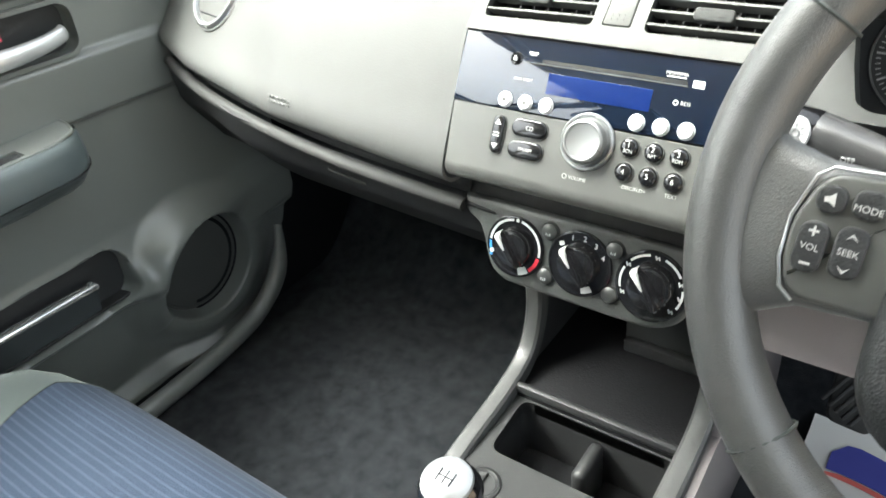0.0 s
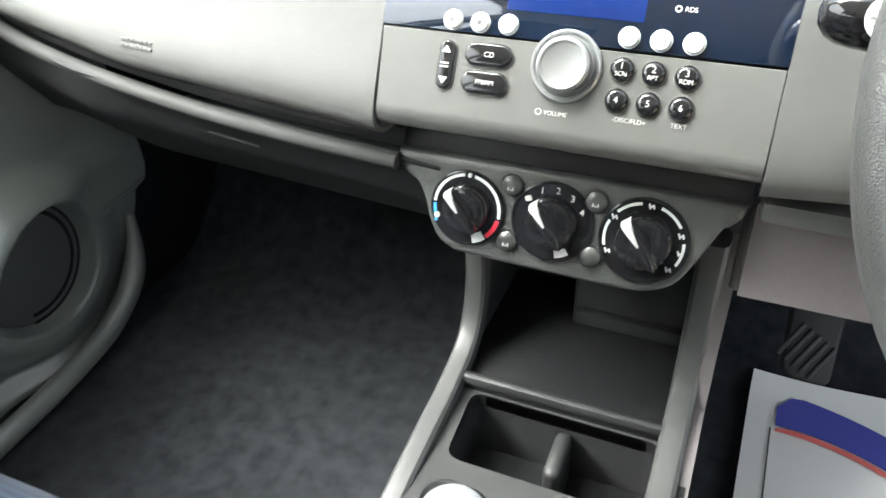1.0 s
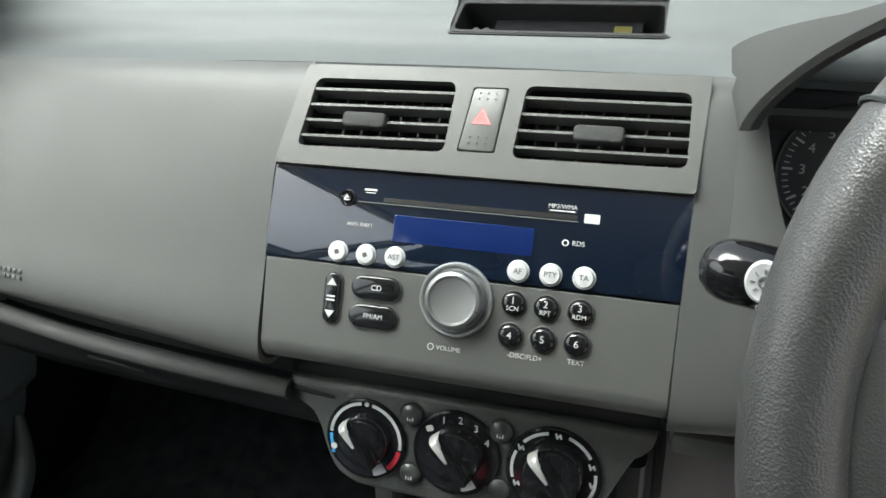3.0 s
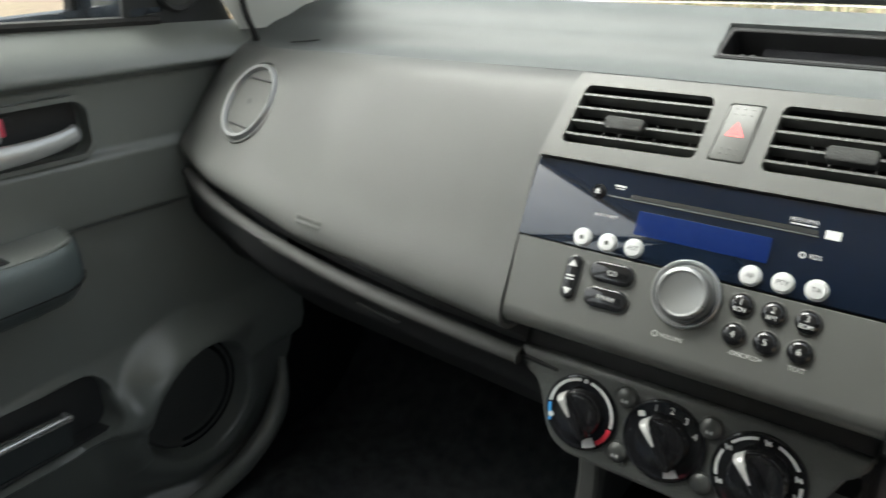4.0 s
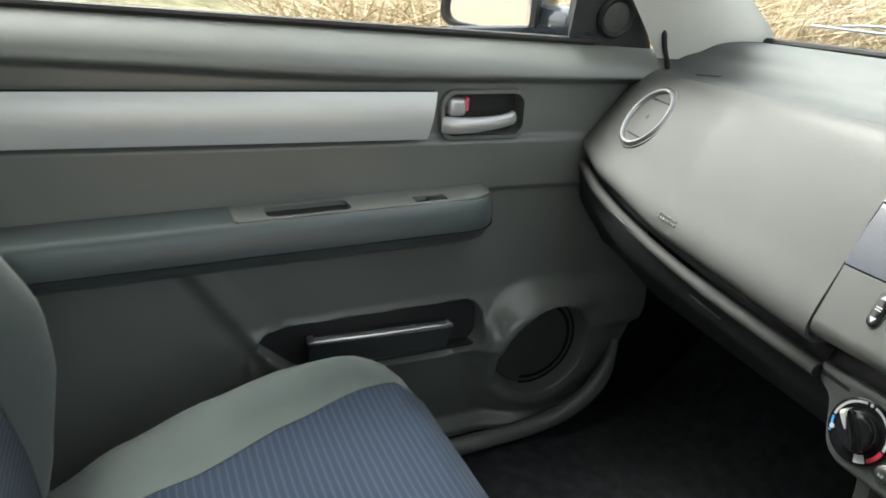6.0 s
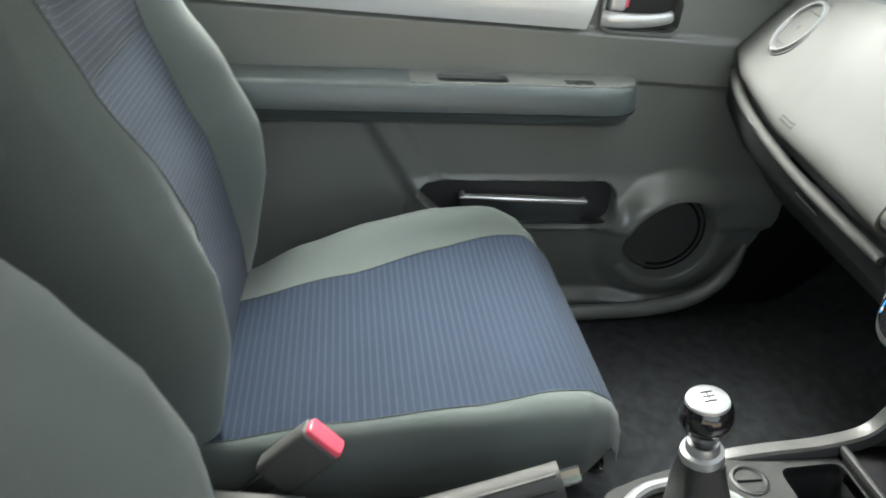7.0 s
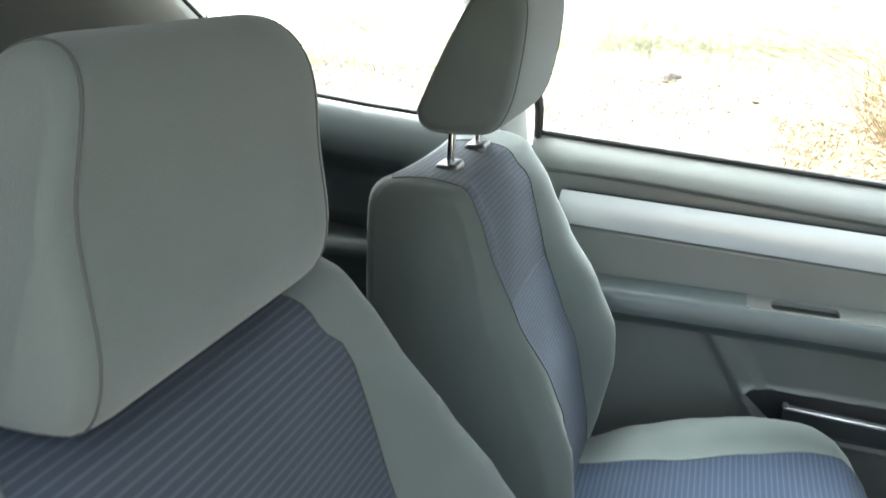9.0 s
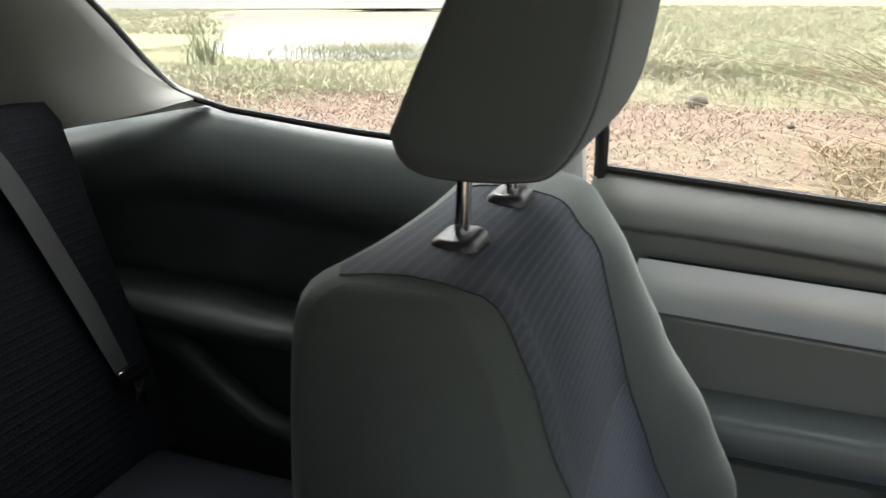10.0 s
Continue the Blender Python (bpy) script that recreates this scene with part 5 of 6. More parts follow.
def ribbon(pts, w, t, wide):
    """A flat band along points, with its width along a given way."""
    wide = Vector(wide).normalized()
    pts = spline(pts, 6)
    rings = []
    for i, p in enumerate(pts):
        d = (pts[min(i + 1, len(pts) - 1)] - pts[max(i - 1, 0)]).normalized()
        nn = d.cross(wide).normalized()
        rings.append([p + wide * a * w / 2 + nn * b * t / 2 for a, b in ((-1, -1), (1, -1), (1, 1), (-1, 1))])
    return loft(rings)


belt = thing("rear_seat_belt", "grey webbing rear seat belt with a metal tongue", "seat belt", (-0.50, -0.56, 0.6))
part("webbing", ribbon([(-0.40, -0.690, 0.90), (-0.425, -0.640, 0.815), (-0.455, -0.612, 0.735), (-0.49, -0.578, 0.60), (-0.520, -0.540, 0.46), (-0.530, -0.530, 0.42)], 0.045, 0.0015, (0.92, 0.1, 0.25)), BELT, belt)
part("tongue", rbox((-0.528, -0.525, 0.435), (0.062, 0.012, 0.026), 0.004), GLOSS, belt)
part("tongue_plate", rbox((-0.534, -0.520, 0.400), (0.020, 0.003, 0.045), 0.001), CHROME, belt, "chrome belt tongue")

# ---- passenger door ----
door = thing("passenger_door", "closed passenger door with dark plastic trim and silver strip", "car door", (-0.69, 0.66, 0.0))


def strip_top(y):
    return 0.6225 + 0.0425 * (0.82 - y)


def strip_low(y):
    return 0.558 + 0.042 * (0.807 - y)


def in_box(y, z, y0, y1, z0, z1, r, soft):
    """1 inside a rounded rectangle, falling to 0 outside."""
    dy, dz = abs(y - (y0 + y1) / 2) - (y1 - y0) / 2 + r, abs(z - (z0 + z1) / 2) - (z1 - z0) / 2 + r
    d = math.hypot(max(dy, 0), max(dz, 0)) + min(max(dy, dz), 0) - r
    return step(soft, -soft, d)


def pocket(y, z):
    return in_box(y - 1.1 * max(0.0, 0.262 - z) * step(0.75, 0.58, y), z, 0.554, 0.912, 0.203, 0.281, 0.026, 0.004)


def door_x(y, z):
    x = -0.688
    top = sill_z(y)
    roll = strip_top(y) + 0.014 + 0.018 * step(0.8, 0.2, y)
    up = step(roll - 0.004, roll + 0.010, z)
    x += up * (0.034 * math.sin(min((top - z) / 0.05, 1.0) * math.pi / 2) - 0.004)
    x += 0.010 * step(strip_low(y) + 0.002, strip_low(y) - 0.012, z)
    crease = 0.470 - 0.01 * step(0.9, 1.2, y)
    x -= 0.010 * step(crease + 0.003, crease - 0.006, z)
    # ridge that runs down from the armrest to the pocket
    ry = 0.486 + 0.62 * (0.365 - z)
    low = step(0.19, 0.27, z) * step(0.42, 0.39, z)
    x += 0.009 * (step(ry - 0.018, ry + 0.010, y) - step(ry + 0.036, ry + 0.066, y)) * low
    x -= 0.006 * step(ry + 0.004, ry - 0.030, y) * step(0.42, 0.38, z) * step(0.05, 0.2, z)
    # pocket lip and speaker swelling
    lip = step(0.30, 0.25, z) * step(0.45, 0.60, y)
    x += 0.018 * lip
    d = math.hypot(y - 1.034, z - 0.170)
    x -= (0.020 * step(0.202, 0.178, z) + 0.036 * min(max((0.190 - z) / 0.150, 0.0), 1.0) * (1 - 0.7 * step(0.92, 1.04, y))) * step(0.45, 0.62, y) * (1 - 0.6 * step(0.155, 0.105, d))
    lit = max(0.0, (0.55 * (1.034 - y) + 0.84 * (z - 0.170)) / max(d, 0.02))
    inside = step(0.094, 0.084, d)
    x += 0.034 * step(0.144, 0.100, d) * (0.04 + 0.96 * lit ** 0.8) * (1 - inside)
    x += (-0.712 - x) * inside
    x += 0.006 * in_box(y, z, 0.535, 0.930, 0.186, 0.296, 0.036, 0.008) * step(0.262, 0.225, z) * (1 - pocket(y, z))
    x -= 0.045 * pocket(y, z)
    hd = in_box(y, z + 0.03 * (y - 0.89), 0.838, 0.966, 0.553, 0.617, 0.020, 0.003)
    x -= 0.024 * hd
    x += 0.022 * step(0.035, 0.012, z)
    return x


FOOT = [(0.1, 0.004), (0.9, 0.005), (1.06, 0.012), (1.12, 0.030), (1.16, 0.060), (1.19, 0.10), (1.215, 0.15), (1.238, 0.22)]


def door_fn(u, v):
    y = 0.100 + 1.138 * u
    foot = curve_at(FOOT, y)
    z = foot + (sill_z(y) - foot) * v
    return (door_x(y, z), y, z)


part("trim_panel", sheet(door_fn, 420, 280, 0.0), DOOR, door, "dark moulded trim panel", 70)
# Dark slabs stand in for the shade inside the door pocket
part("pocket_shade", rbox((-0.7010, 0.735, 0.24), (0.012, 0.40, 0.11), 0.002), DARK, door, "dark slab standing in for the pocket's shade")
part("pocket_floor_shade", rbox((-0.697, 0.750, 0.2055), (0.044, 0.330, 0.004), 0.001), DARK, door)
part("outer_skin", rbox((-0.775, 0.67, 0.30), (0.02, 1.14, 0.80), 0.008), DARK_PAINT, door)
part("sill_shelf", loft([[(x, y, sill_z(y) + dz) for x, dz in ((-0.693, -0.010), (-0.690, -0.002), (-0.694, 0.000), (-0.71, 0.001), (-0.71, -0.02))] for y in [0.10 + 0.057 * k for k in range(20)]]), DOOR, door)


def strip_fn(u, v):
    y0, y1 = 0.162 + 0.004 * (2 * v - 1) ** 2, 0.807 + 0.013 * v
    y = y0 + (y1 - y0) * u
    lo, hi = strip_low(y) + 0.0015, strip_top(y)
    z = lo + (hi - lo) * v
    return (-0.6735 + 0.008 * math.sin(math.pi * (0.08 + 0.84 * v)), y, z)


part("silver_strip", sheet(strip_fn, 40, 10, 0.006), STRIP, door, "satin silver trim strip")
for k in (0, 1):
    part("strip_gap", tube([(-0.6738, 0.166 + 0.643 * i / 24 + 0.010 * k, (strip_top(0.166 + 0.643 * i / 24) + 0.0012) if k else strip_low(0.166 + 0.643 * i / 24)) for i in range(25)], 0.0011, 6), BLACK, door)
# handle
HD = plane_of((-0.678, 0.902, 0.585), (0, 1, -0.03), (0, 0.03, 1))
hb = part("handle_bezel", plate(rrect(0.140, 0.072, 0.022, 8), [rrect(0.128, 0.061, 0.018, 8)], -0.016, -0.0005, HD), DOOR, door)
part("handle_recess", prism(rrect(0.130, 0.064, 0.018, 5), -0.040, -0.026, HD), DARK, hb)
lv = spline([(-0.066, -0.013, -0.004), (-0.048, -0.0135, 0.004), (-0.015, -0.012, 0.008), (0.016, -0.009, 0.008), (0.040, -0.005, 0.004), (0.049, -0.003, -0.004)], 6)
part("lever", tube([HD @ p for p in lv], [0.0128 - 0.0028 * step(0, 24, i) - 0.004 * step(len(lv) - 4, len(lv) - 1, i) for i in range(len(lv))], 16, flat=0.55, up=(1, 0, 0)), LEVER, hb, "silver door pull lever")
part("lock_knob", rbox((-0.046, 0.012, -0.006), (0.028, 0.026, 0.018), 0.006, 3, m=HD), LEVER, hb, "silver lock knob")
part("lock_flag", rbox((-0.0305, 0.016, -0.006), (0.006, 0.020, 0.014), 0.002, m=HD), RED, hb, "red lock marker")
part("bolt", lathe([(0.006, -0.028), (0.006, -0.022), (0.002, -0.021)], shifted(HD, -0.014, 0.016), 16), DARK, hb)


# armrest
ARM_OUTER = [(-0.70, 0.405), (-0.646, 0.405), (-0.634, 0.408), (-0.624, 0.415), (-0.6145, 0.425), (-0.6075, 0.4355), (-0.6025, 0.4375), (-0.6020, 0.445), (-0.6032, 0.454), (-0.6052, 0.465), (-0.6080, 0.4735), (-0.6110, 0.4785)]


def arm_section(y, k, cut):
    top = [(-0.6137, 0.4800), (-0.6144, 0.472), (-0.66, 0.472), (-0.70, 0.472)] if cut else [(-0.6150, 0.4808), (-0.622, 0.4818), (-0.66, 0.4825), (-0.70, 0.4825)]
    return [(-0.70 + (x + 0.70) * k, y, 0.4815 - (0.4815 - z) * (0.55 + 0.45 * k)) for x, z in ARM_OUTER + top]


part("armrest", loft([arm_section(y, 1, False) for y in (0.11, 0.3, 0.45, 0.5275)]), ARM, door, "padded grey armrest", 60)
part("armrest", loft([arm_section(y, k, True) for y, k in ((0.5275, 1), (0.6, 1), (0.7, 1), (0.84, 1), (0.865, 0.985), (0.880, 0.94), (0.891, 0.84), (0.900, 0.68), (0.905, 0.5))]), ARM, door, "padded grey armrest", 60)
part("armrest_seam", tube([(-0.6045, 0.12 + 0.05 * k, 0.4365) for k in range(15)] + [(-0.6040, 0.860, 0.4365), (-0.6080, 0.878, 0.4372), (-0.6170, 0.890, 0.4385), (-0.632, 0.899, 0.4405)], 0.0013, 6), BLACK, door)
TOP = Matrix.Translation((0, 0, 0.472))
PULL = rounded([(-0.663, 0.570), (-0.663, 0.684), (-0.623, 0.684), (-0.623, 0.570)], 0.011)
SWH = rounded([(-0.646, 0.776), (-0.646, 0.824), (-0.622, 0.824), (-0.622, 0.776)], 0.003)
BEZ = rounded([(-0.688, 0.528), (-0.6142, 0.528), (-0.6140, 0.855), (-0.628, 0.890), (-0.660, 0.901), (-0.688, 0.902)], 0.010)
bez = part("switch_bezel", plate(BEZ, [PULL, SWH], -0.004, 0.0095, TOP), DOOR, door, "grey hard plastic pull and switch bezel")
part("bezel_edge", tube([TOP @ Vector((x - 0.0010, y, 0.0085)) for x, y in BEZ if x > -0.68 and y > 0.545], 0.0022, 8), DOOR, bez)
part("pull_floor", prism(rounded([(-0.664, 0.568), (-0.664, 0.686), (-0.622, 0.686), (-0.622, 0.568)], 0.009), -0.002, 0.0022, TOP), BLACK, bez)
part("switch_floor", prism(rounded([(-0.647, 0.775), (-0.647, 0.825), (-0.621, 0.825), (-0.621, 0.775)], 0.003), -0.002, 0.003, TOP), BLACK, bez)
part("window_switch", rbox((-0.632, 0.808, 0.006), (0.017, 0.026, 0.009), 0.003, m=TOP), DARK, bez)
# speaker and lower edge
SP = plane_of((-0.7090, 1.034, 0.170), (0, 1, 0), (0, 0, 1))
part("speaker_grille", lathe([(0.085, -0.006), (0.084, 0.001), (0.079, 0.0035), (0.075, 0.0015), (0.05, 0.004), (0.002, 0.006)], SP, 48), SPEAKER, door, "round speaker grille, darkened for the footwell's shade")
EDGE = spline([(-0.662, 0.15, 0.014), (-0.662, 0.60, 0.014), (-0.660, 0.90, 0.016), (-0.659, 1.04, 0.028), (-0.660, 1.10, 0.046), (-0.663, 1.145, 0.076), (-0.674, 1.178, 0.112), (-0.690, 1.20, 0.15)], 6)
part("lower_edge", tube(EDGE, [0.016 - 0.009 * step(len(EDGE) - 12, len(EDGE) - 1, i) for i in range(len(EDGE))], 12), DOOR, door)

# booklet in the door pocket
book = thing("booklet", "dark booklet with a silver spine in the door pocket", "booklet", (-0.69, 0.737, 0.20))
bkm = plane_of((-0.680, 0.742, 0.224), (0, 1, -0.042), (0.22, 0.04, 1))
part("cover", rbox((0, -0.002, 0), (0.230, 0.066, 0.010), 0.002, m=bkm), BOOK, book)
part("spine", rbox((0, 0.0325, 0.0005), (0.236, 0.009, 0.015), 0.004, 3, m=bkm), FOIL, book, "silver edge")
part("spine_knob", rbox((0.108, 0.038, 0.001), (0.006, 0.008, 0.006), 0.002, m=bkm), SILVER, book)
part("spine_knob", rbox((-0.113, 0.036, 0.001), (0.010, 0.010, 0.012), 0.002, m=bkm), SILVER, book)

# sail panel with tweeter, door mirror
sail = thing("mirror_sail_panel", "black triangular sail panel with a round tweeter", "speaker", (-0.69, 1.14, 0.69))
part("panel", loft([[(x, 1.04, sill_z(1.04) - 0.005), (x, 1.196, sill_z(1.196) - 0.005), (x + 0.02, 1.135, 0.79), (x + 0.045, 1.04, 0.88)] for x in (-0.712, -0.694)]), DARK, sail)
TW = plane_of((-0.692, 1.114, 0.722), (0, 1, 0), (0.15, 0, 1))
part("tweeter_ring", lathe([(0.032, -0.01), (0.032, 0.010), (0.028, 0.014), (0.023, 0.011)], TW, 32), BLACK, sail)
part("tweeter", lathe([(0.0225, 0.0), (0.0225, 0.011), (0.012, 0.014), (0.002, 0.0145)], TW, 32), DASH, sail)
wing = thing("door_mirror", "dark blue door mirror outside the passenger window", "door mirror", (-0.80, 1.05, 0.72))
mrr = plane_of((-0.851, 0.985, 0.740), (0.86, 0.51, 0.0), (0, 0, 1))
RIM = rounded([(-0.098, -0.052), (0.090, -0.066), (0.094, 0.052), (-0.078, 0.066)], 0.034, 8)
LENS = rounded([(-0.088, -0.046), (0.080, -0.058), (0.084, 0.044), (-0.070, 0.057)], 0.028, 8)
part("housing", prism(RIM, 0.0, -0.095, mrr, 0.05), DARK_PAINT, wing, "dark painted shell", 60)
part("housing_rim", plate(RIM, [LENS], -0.004, 0.010, mrr), BLACK, wing)
part("mirror", prism(LENS, -0.002, 0.002, mrr), MIRROR, wing, "mirror glass")
part("arm", rbox((-0.745, 1.07, 0.705), (0.11, 0.07, 0.05), 0.015), DARK_PAINT, wing)

# ---- driver's place ----
WC0 = Vector((0.343, 0.816, 0.642))
ti = radians(25.4)
WM = plane_of(WC0, (1, 0, 0), (0, math.sin(ti), math.cos(ti)))
wheel = thing("steering_wheel", "worn black leather steering wheel with silver-edged button pad", "steering wheel", WC0)
part("rim", tube([WM @ Vector((0.173 * math.cos(a), 0.173 * math.sin(a), 0.004 * math.sin(a) ** 2)) for a in [2 * math.pi * k / 96 for k in range(96)]], 0.0170, 18, closed=True, up=(0, -math.cos(ti), math.sin(ti))), LEATHER, wheel, "leather-wrapped rim", 60)
for a in (222, 318, 30, 150):
    c = WM @ Vector((0.173 * math.cos(radians(a)), 0.173 * math.sin(radians(a)), 0))
    tan = (WM.to_3x3() @ Vector((-math.sin(radians(a)), math.cos(radians(a)), 0))).normalized()
    rad = (WM.to_3x3() @ Vector((math.cos(radians(a)), math.sin(radians(a)), 0))).normalized()
    nn = tan.cross(rad)
    part("stitch", tube([c + rad * 0.0178 * math.cos(b) + nn * 0.0178 * math.sin(b) for b in [2 * math.pi * k / 20 for k in range(20)]], 0.0010, 6, closed=True, up=tan), SEAM, wheel)
for s in (-1, 1):
    sp = [[WM @ Vector((s * x, yc + h * cy2, zc + d * cz2)) for cy2, cz2 in [(math.copysign(abs(math.cos(b)) ** 0.6, math.cos(b)), math.copysign(abs(math.sin(b)) ** 0.8, math.sin(b))) for b in [2 * math.pi * k / 20 for k in range(20)]]] for x, yc, h, zc, d in ((0.06, -0.012, 0.034, 0.002, 0.014), (0.10, -0.012, 0.033, 0.002, 0.014), (0.130, -0.012, 0.035, 0.001, 0.014), (0.150, -0.014, 0.043, 0.0, 0.013), (0.168, -0.018, 0.060, 0.0, 0.009))]
    spoke = part("spoke", loft(sp), LEATHER, wheel, "", 60)
    pad = [(s * 0.070, 0.020), (s * 0.130, 0.0185), (s * 0.1395, -0.004), (s * 0.1400, -0.024), (s * 0.1345, -0.041), (s * 0.072, -0.041)]
    bp = part("button_pad", prism(rounded(pad if s > 0 else pad[::-1], 0.010), -0.012, 0.0165, WM, 0.003), SATIN, spoke, "satin grey button pad")
    if s < 0:
        for u, v, w, h, t in ((-0.1255, 0.0065, 0.0125, 0.0125, ""), (-0.1105, 0.0070, 0.0135, 0.0130, "MODE"), (-0.1290, -0.0160, 0.0125, 0.0235, "VOL"), (-0.1135, -0.0150, 0.0130, 0.0235, "SEEK")):
            key = part("key", prism(rrect(w, h, 0.005, 4), 0.0, 0.0028, shifted(WM, u, v, 0.0162, -3), 0.0012), DARK, bp)
            if t:
                writing("letters", t, 0.0042, shifted(WM, u, v - (0.002 if t == "MODE" else 0), 0.0192, -3), WHITE, key)
            else:
                part("symbol", prism([(-0.0028, -0.0012), (-0.0010, -0.0012), (0.0016, -0.0030), (0.0016, 0.0030), (-0.0010, 0.0012), (-0.0028, 0.0012)], 0.0, 0.0004, shifted(WM, u, v, 0.0190, 5)), WHITE, key)
        for u, v, up in ((-0.1288, -0.0085, 2), (-0.1133, -0.0080, 1), (-0.1292, -0.0235, 0), (-0.1137, -0.0225, -1)):
            if up in (0, 2):
                part("symbol", rbox((0, 0, 0), (0.0044, 0.0010, 0.0006), 0, m=shifted(WM, u, v, 0.0192), bm=rbox((0, 0, 0), (0.0010, 0.0044 if up == 2 else 0.0010, 0.0006), 0, m=shifted(WM, u, v, 0.0192))), WHITE, bp)
            else:
                part("symbol", prism([(-0.0026, -0.0012 * up), (0, 0.0018 * up), (0.0026, -0.0012 * up), (0, 0.0004 * up)], 0.0, 0.0005, shifted(WM, u, v, 0.0190)), WHITE, bp)
part("pad_rim", tube([WM @ Vector((-x, y, 0.0150)) for x, y in ((0.085, 0.0215), (0.128, 0.0200), (0.134, 0.0155), (0.1402, -0.004), (0.1407, -0.024), (0.1375, -0.037), (0.131, -0.0425))], 0.0009, 8), SILVER, wheel, "silver edge of the button pad")
part("hub", prism(rrect(0.196, 0.110, 0.04, 8, 0, -0.048), -0.02, 0.024, WM, 0.014), DARK, wheel, "dark padded hub")
part("column", tube([WM @ Vector((0, -0.01, -0.02)), WM @ Vector((0, -0.02, -0.12)), WM @ Vector((0, -0.03, -0.26))], [0.05, 0.06, 0.07], 20), DARK, wheel)

stalk = thing("light_stalk", "black indicator stalk with a pale light switch end", "control stalk", (0.20, 0.99, 0.60))
SK = [Vector((0.285, 0.930, 0.600)), Vector((0.245, 0.945, 0.603)), Vector((0.205, 0.956, 0.606)), Vector((0.180, 0.961, 0.608)), Vector((0.163, 0.964, 0.609))]
part("arm", tube(spline(SK, 6), [0.009 + 0.0065 * step(2, 18, i) for i in range(25)], 18), STALK, stalk)
ax = (SK[4] - SK[3]).normalized().to_track_quat("Z", "Y").to_matrix().to_4x4()
ax.translation = SK[4]
part("end", lathe([(0.0150, -0.020), (0.0162, -0.018), (0.0165, 0.0), (0.0158, 0.008), (0.0135, 0.014), (0.008, 0.019), (0.002, 0.0205)], ax, 28), GLOSS, stalk, "glossy black twist end")
sd = plane_of((0.1715, 0.9475, 0.614), (1, -0.12, 0), (0, 0.34, 0.94))
part("collar", lathe([(0.0098, -0.006), (0.0098, 0.0012), (0.0088, 0.0024), (0.002, 0.0016)], sd @ Matrix.Diagonal((0.9, 1.05, 1, 1)), 24), BUTTON, stalk, "pale switch face")
part("symbol", plate(disc(0.0030, 16), [disc(0.0021, 16)], 0.0016, 0.0027, sd), SILVER, stalk)
for k in range(8):
    part("symbol", rbox((0.0052, 0, 0.0028), (0.0022, 0.0008, 0.0008), 0, m=shifted(sd, 0, 0, -0.0006, 45 * k)), SILVER, stalk)
so = plane_of((0.1745, 0.9475, 0.5995), (1, -0.15, 0), (0, -0.2, 0.98))
writing("letters", "OFF", 0.0062, shifted(so, 0, 0, 0.0005), WHITE, stalk)
writing("letters", "OFF", 0.0050, shifted(so, 0.030, 0.006, 0.0015, 8), WHITE, stalk)

# instrument binnacle
cluster = thing("instrument_cluster", "instrument binnacle with a dark hood and a rev counter", "instrument cluster", (0.34, 1.1, 0.62))


def hood_ring(y, grow, rise):
    pts = []
    for k in range(33):
        a = math.pi * k / 32
        pts.append((0.345 - (0.190 + grow) * math.cos(a), y, 0.666 + (0.092 * rise + grow) * math.sin(a) ** 1.35))
    return pts


hr0, hr1 = [hood_ring(y, g, r) for y, g, r in ((1.012, 0.0, 1.0), (1.08, 0.002, 0.8), (1.20, 0.0, 0.4))], [hood_ring(y, g, r) for y, g, r in ((1.20, -0.012, 0.4), (1.08, -0.010, 0.8), (1.016, -0.010, 1.0), (1.012, -0.005, 1.0))]
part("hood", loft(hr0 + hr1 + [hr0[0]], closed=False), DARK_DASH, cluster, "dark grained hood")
PM = plane_of((0, 1.040, 0.600), (1, 0, 0), (0, 0.5226, 0.8526))
part("surround", plate(rounded([(0.160, -0.014), (0.530, -0.014), (0.532, 0.070), (0.159, 0.070)], 0.004), [rounded([(0.173, 0.066), (0.182, 0.024), (0.1895, -0.001), (0.200, -0.006), (0.500, -0.006), (0.515, 0.066)], 0.004)], -0.055, 0.0016, PM), DASH, cluster, "grey surround of the dials")
ID = plane_of((0.227, 1.094, 0.616), (1, 0, 0), (0, 0.3, 0.954))
part("face", prism(rounded([(-0.058, 0.055), (-0.058, -0.055), (0.32, -0.055), (0.32, 0.055)], 0.008), -0.030, -0.003, ID, 0.002), GAUGE, cluster)
part("gauge_ring", lathe([(0.0425, -0.006), (0.0425, -0.0015), (0.0418, -0.0005), (0.0408, -0.0012), (0.0405, -0.003)], ID, 48), DASH, cluster)
part("gauge", lathe([(0.0404, -0.004), (0.0404, -0.0022), (0.002, -0.0020)], ID, 40), GAUGE, cluster)
for k in range(41):
    a = 270 - 30.5 * k / 5
    big = k % 5 == 0
    part("tick", rbox((0.0350 if big else 0.0360, 0, -0.0016), (0.0060 if big else 0.0034, 0.0014 if big else 0.0007, 0.0006), 0, m=shifted(ID, 0, 0, 0, a)), WHITE, cluster)
for k in range(9):
    a = radians(270 - 30.5 * k)
    writing("digit", str(k), 0.0084, shifted(ID, 0.0264 * math.cos(a), 0.0264 * math.sin(a), -0.0016), WHITE, cluster)
part("needle", rbox((0.012, 0, 0.0010), (0.034, 0.0014, 0.0015), 0.0003, m=shifted(ID, 0, 0, 0, 270)), RED_MARK, cluster)

# paper mat and pedal in the driver's footwell
mat_thing = thing("paper_floor_mat", "white paper floor mat with a blue and red print", "floor mat", (0.36, 1.15, 0.01))


